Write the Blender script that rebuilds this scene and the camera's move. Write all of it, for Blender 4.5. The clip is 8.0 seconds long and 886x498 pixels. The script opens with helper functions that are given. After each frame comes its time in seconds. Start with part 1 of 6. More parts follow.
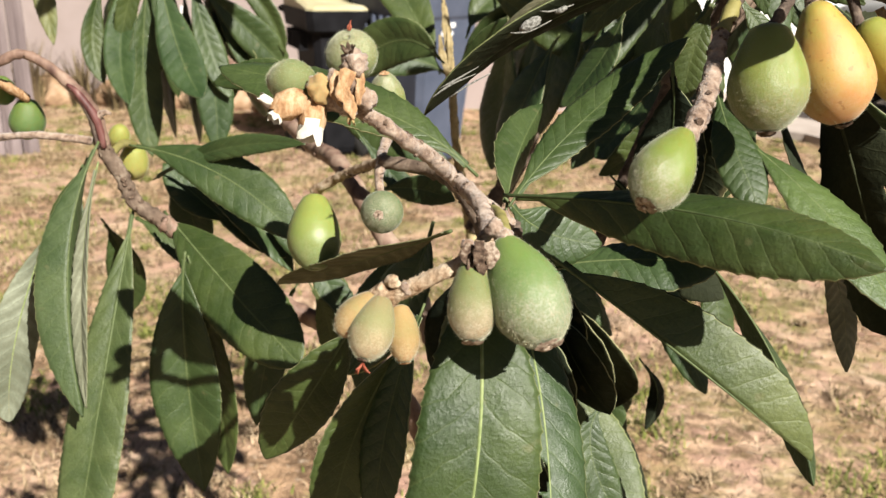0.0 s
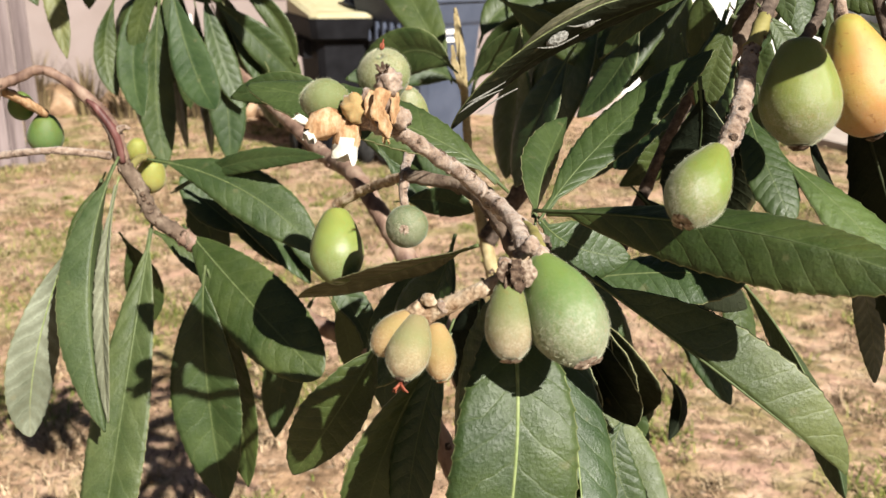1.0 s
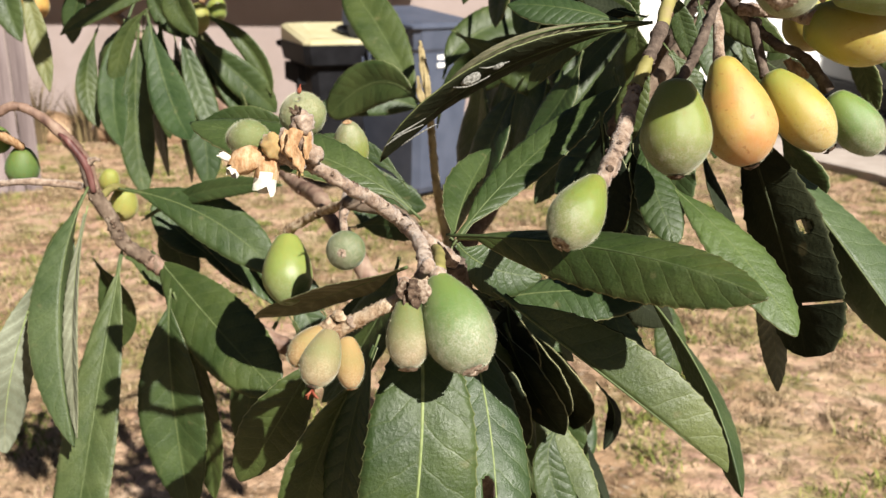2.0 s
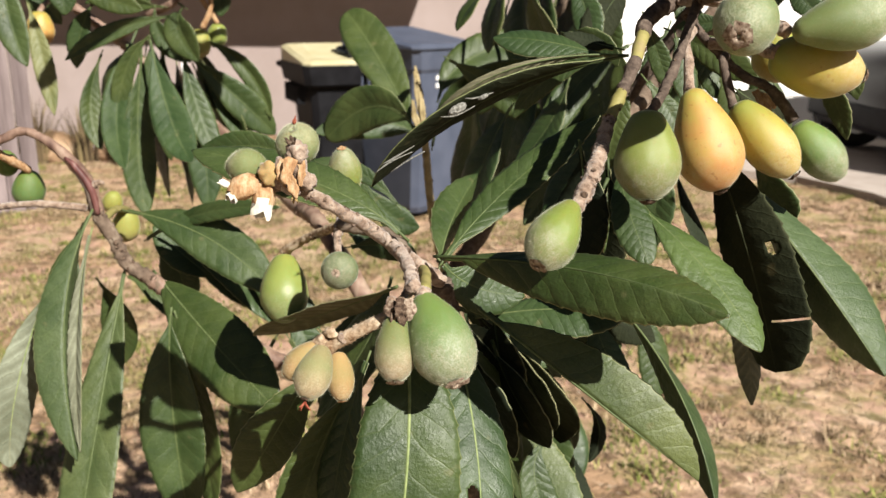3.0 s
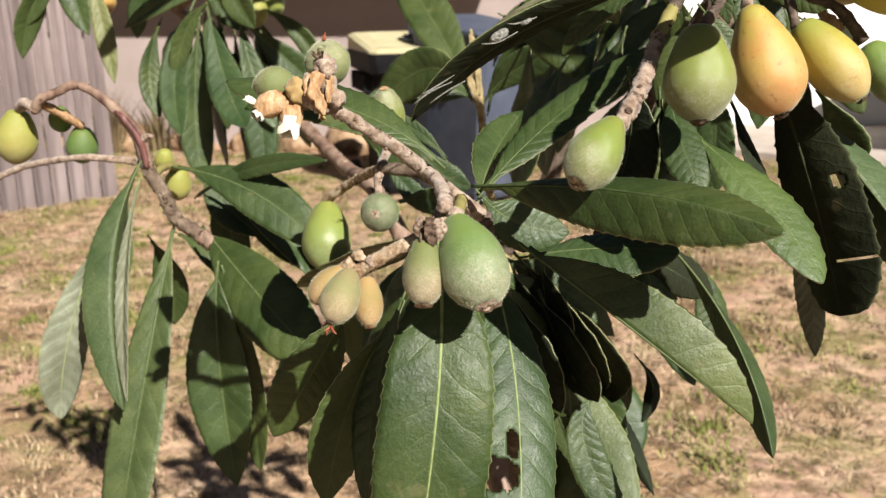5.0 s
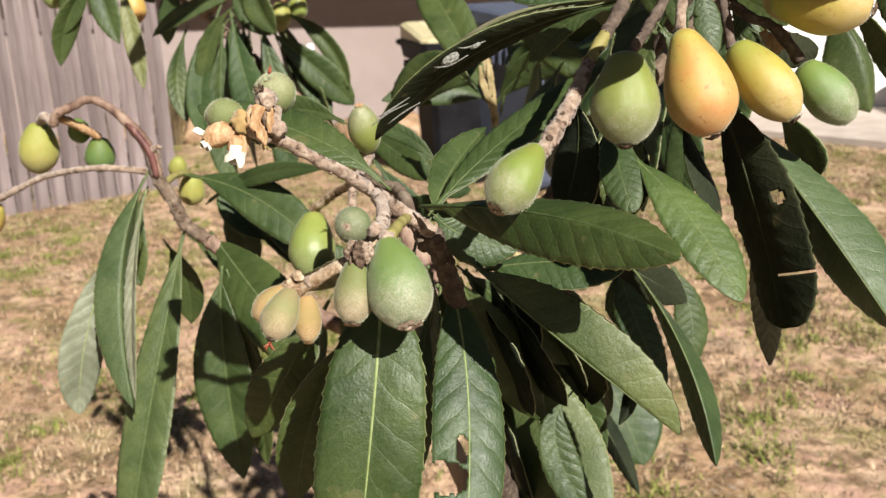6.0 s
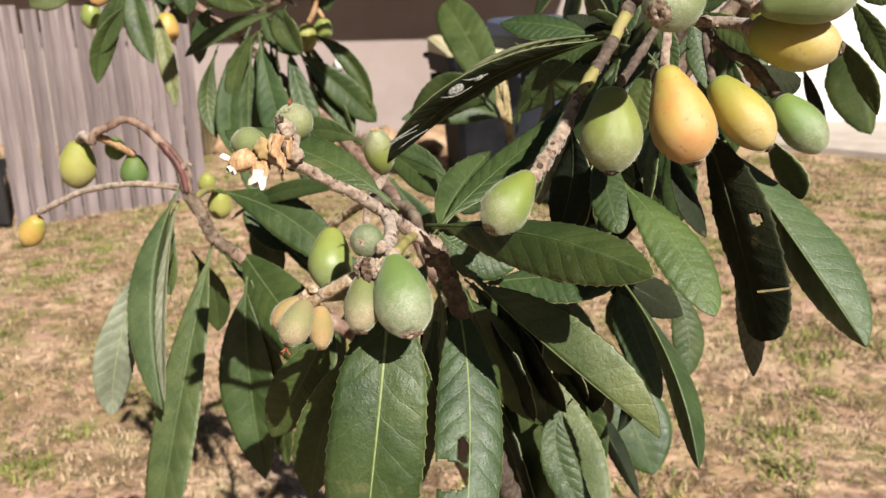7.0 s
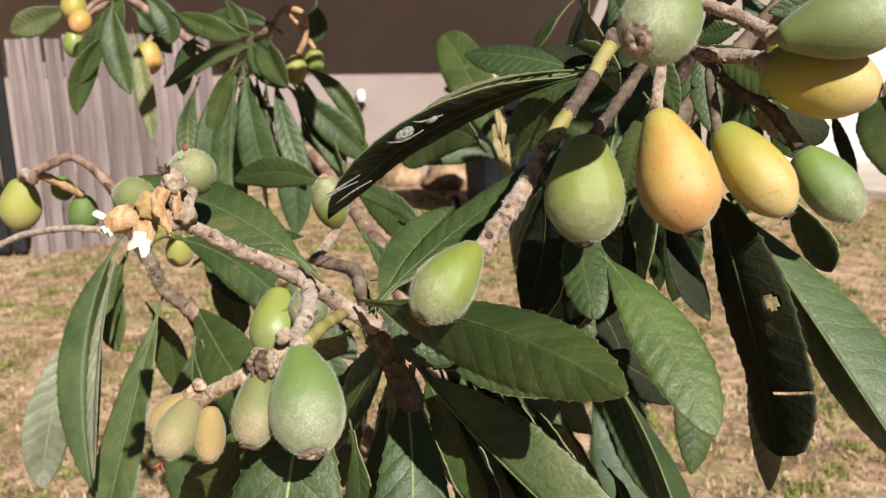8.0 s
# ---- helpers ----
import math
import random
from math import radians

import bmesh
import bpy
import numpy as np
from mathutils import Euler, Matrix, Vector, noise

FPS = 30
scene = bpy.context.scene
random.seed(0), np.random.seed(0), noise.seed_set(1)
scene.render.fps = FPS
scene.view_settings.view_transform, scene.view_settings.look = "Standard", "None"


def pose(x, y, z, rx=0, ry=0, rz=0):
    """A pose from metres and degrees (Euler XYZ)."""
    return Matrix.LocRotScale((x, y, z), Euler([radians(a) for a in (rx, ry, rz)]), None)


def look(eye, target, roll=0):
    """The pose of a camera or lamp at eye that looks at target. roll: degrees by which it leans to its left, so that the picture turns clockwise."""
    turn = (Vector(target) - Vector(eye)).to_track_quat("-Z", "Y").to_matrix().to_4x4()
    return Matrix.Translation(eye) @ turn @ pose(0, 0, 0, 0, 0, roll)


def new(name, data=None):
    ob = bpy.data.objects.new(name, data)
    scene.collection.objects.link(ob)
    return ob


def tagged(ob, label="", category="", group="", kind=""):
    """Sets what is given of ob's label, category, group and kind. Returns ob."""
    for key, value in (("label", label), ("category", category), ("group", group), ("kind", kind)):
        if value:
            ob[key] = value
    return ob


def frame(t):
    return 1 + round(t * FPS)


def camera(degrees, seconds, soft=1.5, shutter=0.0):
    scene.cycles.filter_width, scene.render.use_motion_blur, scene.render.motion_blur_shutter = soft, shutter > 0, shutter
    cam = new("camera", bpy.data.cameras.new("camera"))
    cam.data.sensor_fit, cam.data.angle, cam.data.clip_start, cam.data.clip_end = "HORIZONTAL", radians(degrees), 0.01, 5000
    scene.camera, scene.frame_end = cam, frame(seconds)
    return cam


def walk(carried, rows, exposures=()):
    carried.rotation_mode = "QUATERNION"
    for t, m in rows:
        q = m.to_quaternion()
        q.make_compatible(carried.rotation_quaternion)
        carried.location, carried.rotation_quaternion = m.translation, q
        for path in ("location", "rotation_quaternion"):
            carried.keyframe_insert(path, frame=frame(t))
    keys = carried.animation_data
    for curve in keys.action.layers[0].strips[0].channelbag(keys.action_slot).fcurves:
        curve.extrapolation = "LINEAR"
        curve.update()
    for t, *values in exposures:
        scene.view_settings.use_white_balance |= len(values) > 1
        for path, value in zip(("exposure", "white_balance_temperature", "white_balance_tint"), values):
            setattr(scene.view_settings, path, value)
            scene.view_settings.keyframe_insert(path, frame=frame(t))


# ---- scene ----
cam = camera(53.3, 8.0, soft=1.4)
PATH = [
    (0, (0.006, -0.002, 1.394), (-0.03, 1.89, 0.749), 1.5),
    (0.5, (-0.008, 0.012, 1.398), (-0.069, 1.905, 0.755), 0.9),
    (1, (-0.005, -0.001, 1.398), (-0.05, 1.895, 0.764), 0.9),
    (1.5, (0.015, -0.02, 1.403), (-0.027, 1.884, 0.794), 0.6),
    (2.8, (0.037, -0.054, 1.416), (-0.01, 1.868, 0.864), 0.3),
    (3, (0.037, -0.057, 1.417), (-0.007, 1.867, 0.873), 0.4),
    (3.5, (0.03, -0.054, 1.418), (0.008, 1.876, 0.891), 0.7),
    (4, (0.03, -0.044, 1.417), (0.019, 1.885, 0.891), 1.2),
    (4.3, (0.034, -0.045, 1.403), (-0.002, 1.882, 0.869), 1.2),
    (4.5, (0.038, -0.043, 1.387), (-0.038, 1.882, 0.848), 0.8),
    (4.7, (0.042, -0.045, 1.384), (-0.086, 1.874, 0.837), 0.3),
    (5.8, (0.091, -0.047, 1.397), (-0.215, 1.841, 0.813), -1.8),
    (6, (0.104, -0.055, 1.403), (-0.225, 1.828, 0.816), -1.9),
    (6.5, (0.11, -0.072, 1.407), (-0.256, 1.802, 0.814), -2.0),
    (7, (0.122, -0.088, 1.416), (-0.267, 1.792, 0.855), -1.9),
    (7.5, (0.132, -0.072, 1.418), (-0.284, 1.816, 0.909), -1.1),
    (8, (0.139, 0.008, 1.41), (-0.303, 1.897, 0.922), -1.2),
]
cam.data.dof.use_dof, cam.data.dof.focus_distance, cam.data.dof.aperture_fstop = True, 0.38, 22.0
walk(cam, [(t, look(eye, target, roll)) for t, eye, target, roll in PATH], [(0.0, 1.23), (1.5, 1.22), (3.0, 1.12), (6.5, 1.10), (7.5, 1.03), (8.0, 1.00)])

# ---- daylight ----
SUN_EL, SUN_AZ = radians(38), radians(35)          # height of the sun; turn to the right of straight behind the first view
TO_SUN = Vector((math.sin(SUN_AZ) * math.cos(SUN_EL), -math.cos(SUN_AZ) * math.cos(SUN_EL), math.sin(SUN_EL)))
world = bpy.data.worlds.new("sky")
scene.world = world
world.use_nodes = True
sky = world.node_tree.nodes.new("ShaderNodeTexSky")
sky.sky_type, sky.sun_disc = "NISHITA", False
sky.sun_elevation, sky.sun_rotation = SUN_EL, math.pi - SUN_AZ
world.node_tree.nodes["Background"].inputs["Strength"].default_value = 0.015
world.node_tree.links.new(sky.outputs["Color"], world.node_tree.nodes["Background"].inputs["Color"])
sun_data = bpy.data.lights.new("sun", "SUN")
sun_data.energy, sun_data.angle, sun_data.color = 5.0, radians(0.53), (1.0, 0.95, 0.87)
sun = new("sun", sun_data)
sun.matrix_world = look(TO_SUN * 30, (0, 0, 0))


# ---- materials ----
class Mat:
    """A node material with short calls for its nodes."""

    def __init__(self, name, rough=0.6, spec=0.5, metal=0.0):
        self.m = bpy.data.materials.new(name)
        self.m.use_nodes = True
        self.n, self.l = self.m.node_tree.nodes, self.m.node_tree.links
        self.b = self.n["Principled BSDF"]
        self.b.inputs["Roughness"].default_value = rough
        self.b.inputs["Specular IOR Level"].default_value = spec
        self.b.inputs["Metallic"].default_value = metal
        self.coord = self.n.new("ShaderNodeTexCoord")

    def put(self, value, socket):
        if isinstance(value, bpy.types.NodeSocket):
            self.l.new(value, socket)
        else:
            socket.default_value = value

    def noise(self, scale, detail=3.0, rough=0.55, vec=None, stretch=None):
        v = vec or self.coord.outputs["Object"]
        if stretch:
            mp = self.n.new("ShaderNodeMapping")
            self.l.new(v, mp.inputs["Vector"])
            mp.inputs["Scale"].default_value = stretch
            v = mp.outputs["Vector"]
        t = self.n.new("ShaderNodeTexNoise")
        self.l.new(v, t.inputs["Vector"])
        t.inputs["Scale"].default_value, t.inputs["Detail"].default_value, t.inputs["Roughness"].default_value = scale, detail, rough
        return t.outputs["Fac"]

    def ramp(self, fac, stops):
        r = self.n.new("ShaderNodeValToRGB")
        self.l.new(fac, r.inputs["Fac"])
        e = r.color_ramp.elements
        while len(e) < len(stops):
            e.new(0.5)
        for item, (pos, col) in zip(e, stops):
            item.position, item.color = pos, (*col, 1) if len(col) == 3 else (col[0],) * 3 + (1,)
        return r.outputs["Color"]

    def mix(self, fac, a, b, how="MIX"):
        x = self.n.new("ShaderNodeMix")
        x.data_type, x.blend_type = "RGBA", how
        self.put(fac, x.inputs[0])
        for value, socket in ((a, x.inputs[6]), (b, x.inputs[7])):
            self.put((*value, 1) if isinstance(value, tuple) and len(value) == 3 else value, socket)
        return x.outputs[2]

    def math(self, op, a, b=0.0, c=0.0, clamp=False):
        x = self.n.new("ShaderNodeMath")
        x.operation, x.use_clamp = op, clamp
        for value, socket in zip((a, b, c), x.inputs):
            self.put(value, socket)
        return x.outputs[0]

    def color(self, c):
        self.put((*c, 1) if isinstance(c, tuple) else c, self.b.inputs["Base Color"])
        return self

    def bump(self, height, strength=0.3, distance=0.001):
        x = self.n.new("ShaderNodeBump")
        x.inputs["Strength"].default_value, x.inputs["Distance"].default_value = strength, distance
        self.l.new(height, x.inputs["Height"])
        self.l.new(x.outputs["Normal"], self.b.inputs["Normal"])
        return self

    def rough(self, socket):
        self.put(socket, self.b.inputs["Roughness"])
        return self

    def uv(self):
        s = self.n.new("ShaderNodeSeparateXYZ")
        self.l.new(self.coord.outputs["UV"], s.inputs[0])
        return s.outputs[0], s.outputs[1]

    def random(self):
        return self.n.new("ShaderNodeObjectInfo").outputs["Random"]


VEINS = 12.0     # side veins on each half of a leaf


def leaf_material(name, dark, light, vein, rough, spec, vein_depth):
    a = Mat(name, rough, spec)
    u, v = a.uv()
    off = a.math("ABSOLUTE", a.math("SUBTRACT", u, 0.5))               # 0 at the midrib, 0.5 at the margin
    wob = a.math("MULTIPLY", a.noise(60, 2), 0.22)
    phase = a.math("SUBTRACT", a.math("MULTIPLY", a.math("ADD", v, a.math("MULTIPLY", wob, 0.3)), VEINS), a.math("MULTIPLY", off, 2.6))
    saw = a.math("ABSOLUTE", a.math("SUBTRACT", a.math("FRACT", phase), 0.5))    # 0 half-way, 0.5 on a side vein
    line = a.math("MULTIPLY", a.math("SUBTRACT", saw, 0.44, clamp=True), 14.0, clamp=True)
    rib = a.math("SUBTRACT", 1.0, a.math("MULTIPLY", off, 45.0), clamp=True)
    big = a.ramp(a.noise(28, 3), [(0.32, dark), (0.70, light)])
    tint = a.mix(a.random(), (0.80, 0.90, 0.95), (1.25, 1.10, 0.90))
    col = a.mix(1.0, big, tint, "MULTIPLY")
    fine = a.ramp(a.noise(700, 5, 0.7), [(0.33, (0.62,)), (0.67, (1.36,))])
    col = a.mix(0.42, col, a.mix(1.0, col, fine, "MULTIPLY"))
    if vein_depth < -0.5:                                              # shade in the hollows between the veins, put into the lower side's colour
        col = a.mix(a.ramp(saw, [(0.10, (0.45,)), (0.40, (0.0,))]), col, dark)
    col = a.mix(a.math("MULTIPLY", line, 0.10), col, vein)
    col = a.mix(a.math("MULTIPLY", rib, 0.22), col, vein)
    spot = a.ramp(a.noise(95, 2, 0.4), [(0.70, (0.0,)), (0.76, (1.0,))])
    col = a.mix(a.math("MULTIPLY", spot, 0.22), col, (0.16, 0.13, 0.06))
    edge = a.math("MULTIPLY", a.math("SUBTRACT", off, 0.488, clamp=True), 70.0, clamp=True)
    col = a.mix(a.math("MULTIPLY", edge, 0.4 if spec > 0.15 else 0.08), col, (0.30, 0.31, 0.14))
    a.color(col)
    a.rough(a.ramp(a.noise(190, 3), [(0.3, (rough - 0.07,)), (0.7, (rough + 0.13,))]))
    quilt = a.math("MULTIPLY", a.math("POWER", a.math("MULTIPLY", saw, 2.0), 2.0), a.math("MULTIPLY", a.math("MULTIPLY", off, 5.0, clamp=True), -0.42 * vein_depth / 0.25))
    relief = a.math("ADD", a.math("ADD", quilt, a.math("MULTIPLY", line, -vein_depth)), a.math("MULTIPLY", a.noise(520, 5, 0.68), 1.1))
    a.bump(a.math("ADD", relief, a.math("MULTIPLY", a.noise(130, 3), 1.3)), 0.36, 0.0010)
    return a.m


LEAF_TOP = leaf_material("leaf_upper_side", (0.0185, 0.0350, 0.0090), (0.0450, 0.0670, 0.0210), (0.17, 0.20, 0.072), 0.45, 0.36, 0.30)
LEAF_UNDER = leaf_material("leaf_lower_side", (0.085, 0.086, 0.052), (0.25, 0.245, 0.172), (0.288, 0.2592, 0.108), 0.8, 0.2, -0.9)
# darker leaf copy: shade put into the colour of leaves out of the sun
LEAF_SHADE_TONE = leaf_material("leaf_shade_tone", (0.0100, 0.0135, 0.0070), (0.020, 0.0245, 0.0130), (0.038, 0.043, 0.024), 0.75, 0.12, -0.4)
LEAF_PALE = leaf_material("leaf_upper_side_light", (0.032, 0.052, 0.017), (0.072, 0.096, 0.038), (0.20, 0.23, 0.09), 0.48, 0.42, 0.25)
LEAF_FRESH = leaf_material("leaf_upper_side_yellowish", (0.032, 0.051, 0.010), (0.072, 0.098, 0.023), (0.19, 0.22, 0.06), 0.46, 0.4, 0.10)
LEAF_OLD = leaf_material("leaf_upper_side_paling", (0.0612, 0.0792, 0.0288), (0.1224, 0.1368, 0.0612), (0.216, 0.1944, 0.0648), 0.5, 0.35, 0.7)

m = Mat("leaf_midrib", 0.6, 0.3)
MIDRIB = m.color(m.ramp(m.noise(300, 2), [(0.3, (0.055, 0.075, 0.026)), (0.7, (0.095, 0.120, 0.045))])).m
m = Mat("leaf_midrib_pale", 0.6, 0.3)
MIDRIB_PALE = m.color(m.ramp(m.noise(300, 2), [(0.3, (0.12, 0.16, 0.055)), (0.7, (0.21, 0.25, 0.10))])).m
# darker midrib, mainly for leaves with shade in their colour
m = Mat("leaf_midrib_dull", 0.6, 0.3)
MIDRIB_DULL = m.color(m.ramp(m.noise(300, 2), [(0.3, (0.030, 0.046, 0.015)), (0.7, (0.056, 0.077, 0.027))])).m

m = Mat("bark", 0.85, 0.2)
c = m.ramp(m.noise(90, 5, 0.65), [(0.28, (0.051, 0.034, 0.02448)), (0.52, (0.136, 0.0986, 0.0714)), (0.75, (0.272, 0.2244, 0.17))])
c = m.mix(m.ramp(m.noise(26, 2), [(0.50, (0.0,)), (0.68, (0.55,))]), c, (0.1632, 0.1088, 0.0748))
BARK = m.color(c).bump(m.math("ADD", m.noise(160, 5, 0.7), m.math("MULTIPLY", m.noise(45, 3), 1.5)), 0.9, 0.0015).m

m = Mat("bark_woolly_twig", 0.95, 0.1)
c = m.ramp(m.noise(170, 5, 0.7), [(0.33, (0.058, 0.034, 0.024)), (0.45, (0.215, 0.148, 0.106)), (0.68, (0.41, 0.325, 0.255))])
c = m.mix(m.ramp(m.noise(48, 3), [(0.58, (0.0,)), (0.72, (0.6,))]), c, (0.150, 0.088, 0.052))
WOOLLY = m.color(c).bump(m.math("ADD", m.noise(520, 4, 0.7), m.math("MULTIPLY", m.noise(120, 4), 1.6)), 1.0, 0.0013).m
m.b.inputs["Sheen Weight"].default_value = 0.25

m = Mat("bark_cream_wool", 0.95, 0.1)
c = m.ramp(m.noise(210, 5, 0.7), [(0.34, (0.150, 0.085, 0.045)), (0.50, (0.36, 0.265, 0.175)), (0.70, (0.55, 0.465, 0.355))])
CREAM_WOOL = m.color(c).bump(m.math("ADD", m.noise(620, 4, 0.7), m.math("MULTIPLY", m.noise(150, 4), 1.4)), 1.0, 0.0012).m

m = Mat("bark_reddish", 0.6, 0.3)
c = m.ramp(m.noise(60, 4, 0.6, stretch=(1, 1, 0.35)), [(0.30, (0.075, 0.040, 0.030)), (0.48, (0.20, 0.128, 0.094)), (0.70, (0.31, 0.235, 0.175))])
REDDISH = m.color(c).bump(m.noise(300, 4), 0.5, 0.0008).m
m = Mat("wound_red_wood", 0.55, 0.3)
WOUND = m.color(m.ramp(m.noise(120, 3, stretch=(1, 1, 0.2)), [(0.3, (0.0408, 0.01224, 0.01088)), (0.6, (0.1224, 0.0476, 0.0408)), (0.8, (0.2448, 0.1836, 0.1564))])).bump(m.noise(200, 3), 0.5).m
m = Mat("bark_yellow_green", 0.6, 0.3)
YELLOW_BARK = m.color(m.ramp(m.noise(80, 4), [(0.3, (0.150, 0.135, 0.040)), (0.55, (0.245, 0.215, 0.075)), (0.75, (0.210, 0.150, 0.092))])).bump(m.noise(240, 4), 0.6, 0.0008).m
m = Mat("bark_tan_shoot", 0.75, 0.2)
TAN = m.color(m.ramp(m.noise(70, 5, 0.65), [(0.3, (0.150, 0.110, 0.050)), (0.52, (0.310, 0.245, 0.125)), (0.75, (0.42, 0.345, 0.205))])).bump(m.noise(240, 4), 0.7, 0.001).m
m = Mat("bark_dark_stalk", 0.9, 0.15)
STALK = m.color(m.ramp(m.noise(200, 5, 0.7), [(0.3, (0.034, 0.025, 0.020)), (0.55, (0.100, 0.074, 0.058)), (0.78, (0.215, 0.170, 0.132))])).bump(m.noise(380, 4, 0.7), 1.0, 0.001).m


def fruit_material(name, top, body, end, fuzz, fuzz_col, speck=0.0, rough=0.5):
    """Colours from the stalk over the body to the calyx end, under a down of fine pale hair that is thickest at the calyx end."""
    a = Mat(name, rough, 0.4)
    u, v = a.uv()
    vv = a.math("ADD", v, a.math("MULTIPLY", a.math("SUBTRACT", a.noise(70, 3), 0.5), 0.35))
    col = a.ramp(vv, [(0.08, top), (0.45, body), (0.95, end)])
    col = a.mix(a.ramp(a.noise(120, 3), [(0.35, (0.0,)), (0.75, (0.28,))]), col, tuple(x * 0.72 for x in body))
    down = a.ramp(a.noise(1300, 5, 0.8), [(0.41, (0.0,)), (0.62, (1.0,))])
    thick = a.ramp(vv, [(0.25, (0.10,)), (0.54, (0.24,)), (0.84, (1.0,))])
    worn = a.ramp(a.noise(230, 4, 0.65), [(0.36, (0.45,)), (0.60, (1.15,))])          # the down is rubbed off in patches
    thick = a.math("MULTIPLY", thick, worn, clamp=True)
    col = a.mix(a.math("MULTIPLY", a.math("MULTIPLY", a.math("ADD", a.math("MULTIPLY", down, 0.8), 0.2), thick), fuzz), col, fuzz_col)
    if fuzz > 0.9:
        grain = a.ramp(a.noise(520, 5, 0.78), [(0.38, (0.62,)), (0.62, (1.30,))])
        col = a.mix(0.6, col, a.mix(1.0, col, grain, "MULTIPLY"))
    if speck > 0.3:
        blush = a.ramp(a.noise(62, 4, 0.6), [(0.42, (0.0,)), (0.66, (0.5,))])
        col = a.mix(blush, col, (end[0] * 1.05, end[1] * 0.74, end[2] * 0.8))
    if speck:
        dots = a.ramp(a.noise(430, 2, 0.4), [(0.66, (0.0,)), (0.70, (1.0,))])
        scar = a.ramp(a.noise(210, 2, 0.4, stretch=(1, 1, 0.35)), [(0.71, (0.0,)), (0.75, (1.0,))])
        col = a.mix(a.math("MULTIPLY", a.math("MAXIMUM", dots, scar), speck), col, (0.20, 0.085, 0.02))
    a.color(col)
    a.b.inputs["Sheen Weight"].default_value, a.b.inputs["Sheen Roughness"].default_value = 0.22 * fuzz, 0.3
    a.b.inputs["Subsurface Weight"].default_value, a.b.inputs["Subsurface Scale"].default_value = 0.12, 0.004
    a.bump(a.math("ADD", a.math("MULTIPLY", down, 0.7 * fuzz), a.noise(160, 2)), 0.30, 0.0005)
    return a.m


GREEN = fruit_material("fruit_green", (0.125, 0.185, 0.030), (0.108, 0.178, 0.042), (0.120, 0.150, 0.068), 0.85, (0.34, 0.33, 0.255), 0.1, 0.44)
WARM_GREEN = fruit_material("fruit_warm_green", (0.1564, 0.1836, 0.0272), (0.1428, 0.1904, 0.0306), (0.1292, 0.1496, 0.0476), 0.8, (0.3264, 0.306, 0.2244), 0.2, 0.36)
GREEN_DULL = fruit_material("fruit_dull_green_downy", (0.115, 0.140, 0.038), (0.120, 0.140, 0.042), (0.215, 0.160, 0.095), 0.85, (0.34, 0.29, 0.20), 0.15, 0.6)
BUD_GREEN = fruit_material("bud_green_downy", (0.115, 0.135, 0.042), (0.125, 0.150, 0.050), (0.150, 0.155, 0.065), 0.75, (0.33, 0.33, 0.20), 0.1, 0.7)
FUZZY_GREEN = fruit_material("fruit_pale_green_downy", (0.125, 0.160, 0.048), (0.125, 0.165, 0.055), (0.115, 0.145, 0.062), 0.8, (0.32, 0.33, 0.22), 0.1, 0.5)
SAGE = fruit_material("fruit_sage_green_downy", (0.07616, 0.1066, 0.03808), (0.08378, 0.118, 0.04189), (0.09901, 0.1219, 0.05331), 0.7, (0.2513, 0.2513, 0.1752), 0.1, 0.6)
LIME = fruit_material("fruit_light_green_smooth", (0.20, 0.225, 0.050), (0.175, 0.215, 0.048), (0.125, 0.160, 0.050), 0.35, (0.34, 0.3536, 0.2312), 0.0, 0.38)
DEEP = fruit_material("fruit_deep_green", (0.0884, 0.1292, 0.0238), (0.0714, 0.1224, 0.0272), (0.068, 0.1156, 0.0306), 0.5, (0.204, 0.2448, 0.136), 0.2, 0.58)
MATURING = fruit_material("fruit_yellow_green", (0.1428, 0.17, 0.0306), (0.1632, 0.1972, 0.0374), (0.1428, 0.1598, 0.0544), 0.8, (0.3128, 0.2992, 0.2176), 0.15, 0.38)
YELLOW = fruit_material("fruit_yellow", (0.20, 0.215, 0.035), (0.330, 0.265, 0.045), (0.37, 0.265, 0.085), 0.6, (0.45, 0.37, 0.24), 0.3, 0.44)
ORANGE = fruit_material("fruit_orange", (0.29, 0.265, 0.050), (0.405, 0.275, 0.065), (0.41, 0.225, 0.075), 0.55, (0.47, 0.36, 0.23), 0.5, 0.44)
CITRON = fruit_material("fruit_citron", (0.215, 0.225, 0.045), (0.255, 0.245, 0.055), (0.265, 0.225, 0.075), 0.6, (0.40, 0.37, 0.22), 0.2, 0.62)
BUD_TAN = fruit_material("bud_tan_green_downy", (0.20, 0.165, 0.075), (0.165, 0.165, 0.065), (0.235, 0.165, 0.095), 0.85, (0.38, 0.32, 0.20), 0.1, 0.8)
RUST = fruit_material("bud_rusty_downy", (0.30, 0.200, 0.080), (0.225, 0.168, 0.060), (0.255, 0.140, 0.055), 0.8, (0.38, 0.29, 0.16), 0.1, 0.85)

m = Mat("calyx_dry", 0.95, 0.1)
CALYX = m.color(m.ramp(m.noise(600, 4), [(0.3, (0.0231, 0.01452, 0.01056)), (0.55, (0.099, 0.066, 0.0462)), (0.78, (0.3036, 0.2508, 0.1914))])).bump(m.noise(700, 3), 0.8, 0.0006).m
m = Mat("calyx_pale_downy", 0.95, 0.1)
CALYX_PALE = m.color(m.ramp(m.noise(700, 4), [(0.3, (0.068, 0.0374, 0.0272)), (0.5, (0.2448, 0.1836, 0.136)), (0.75, (0.3944, 0.34, 0.272))])).bump(m.noise(900, 3), 0.8, 0.0006).m
m = Mat("dry_sepal_orange", 0.85, 0.15)
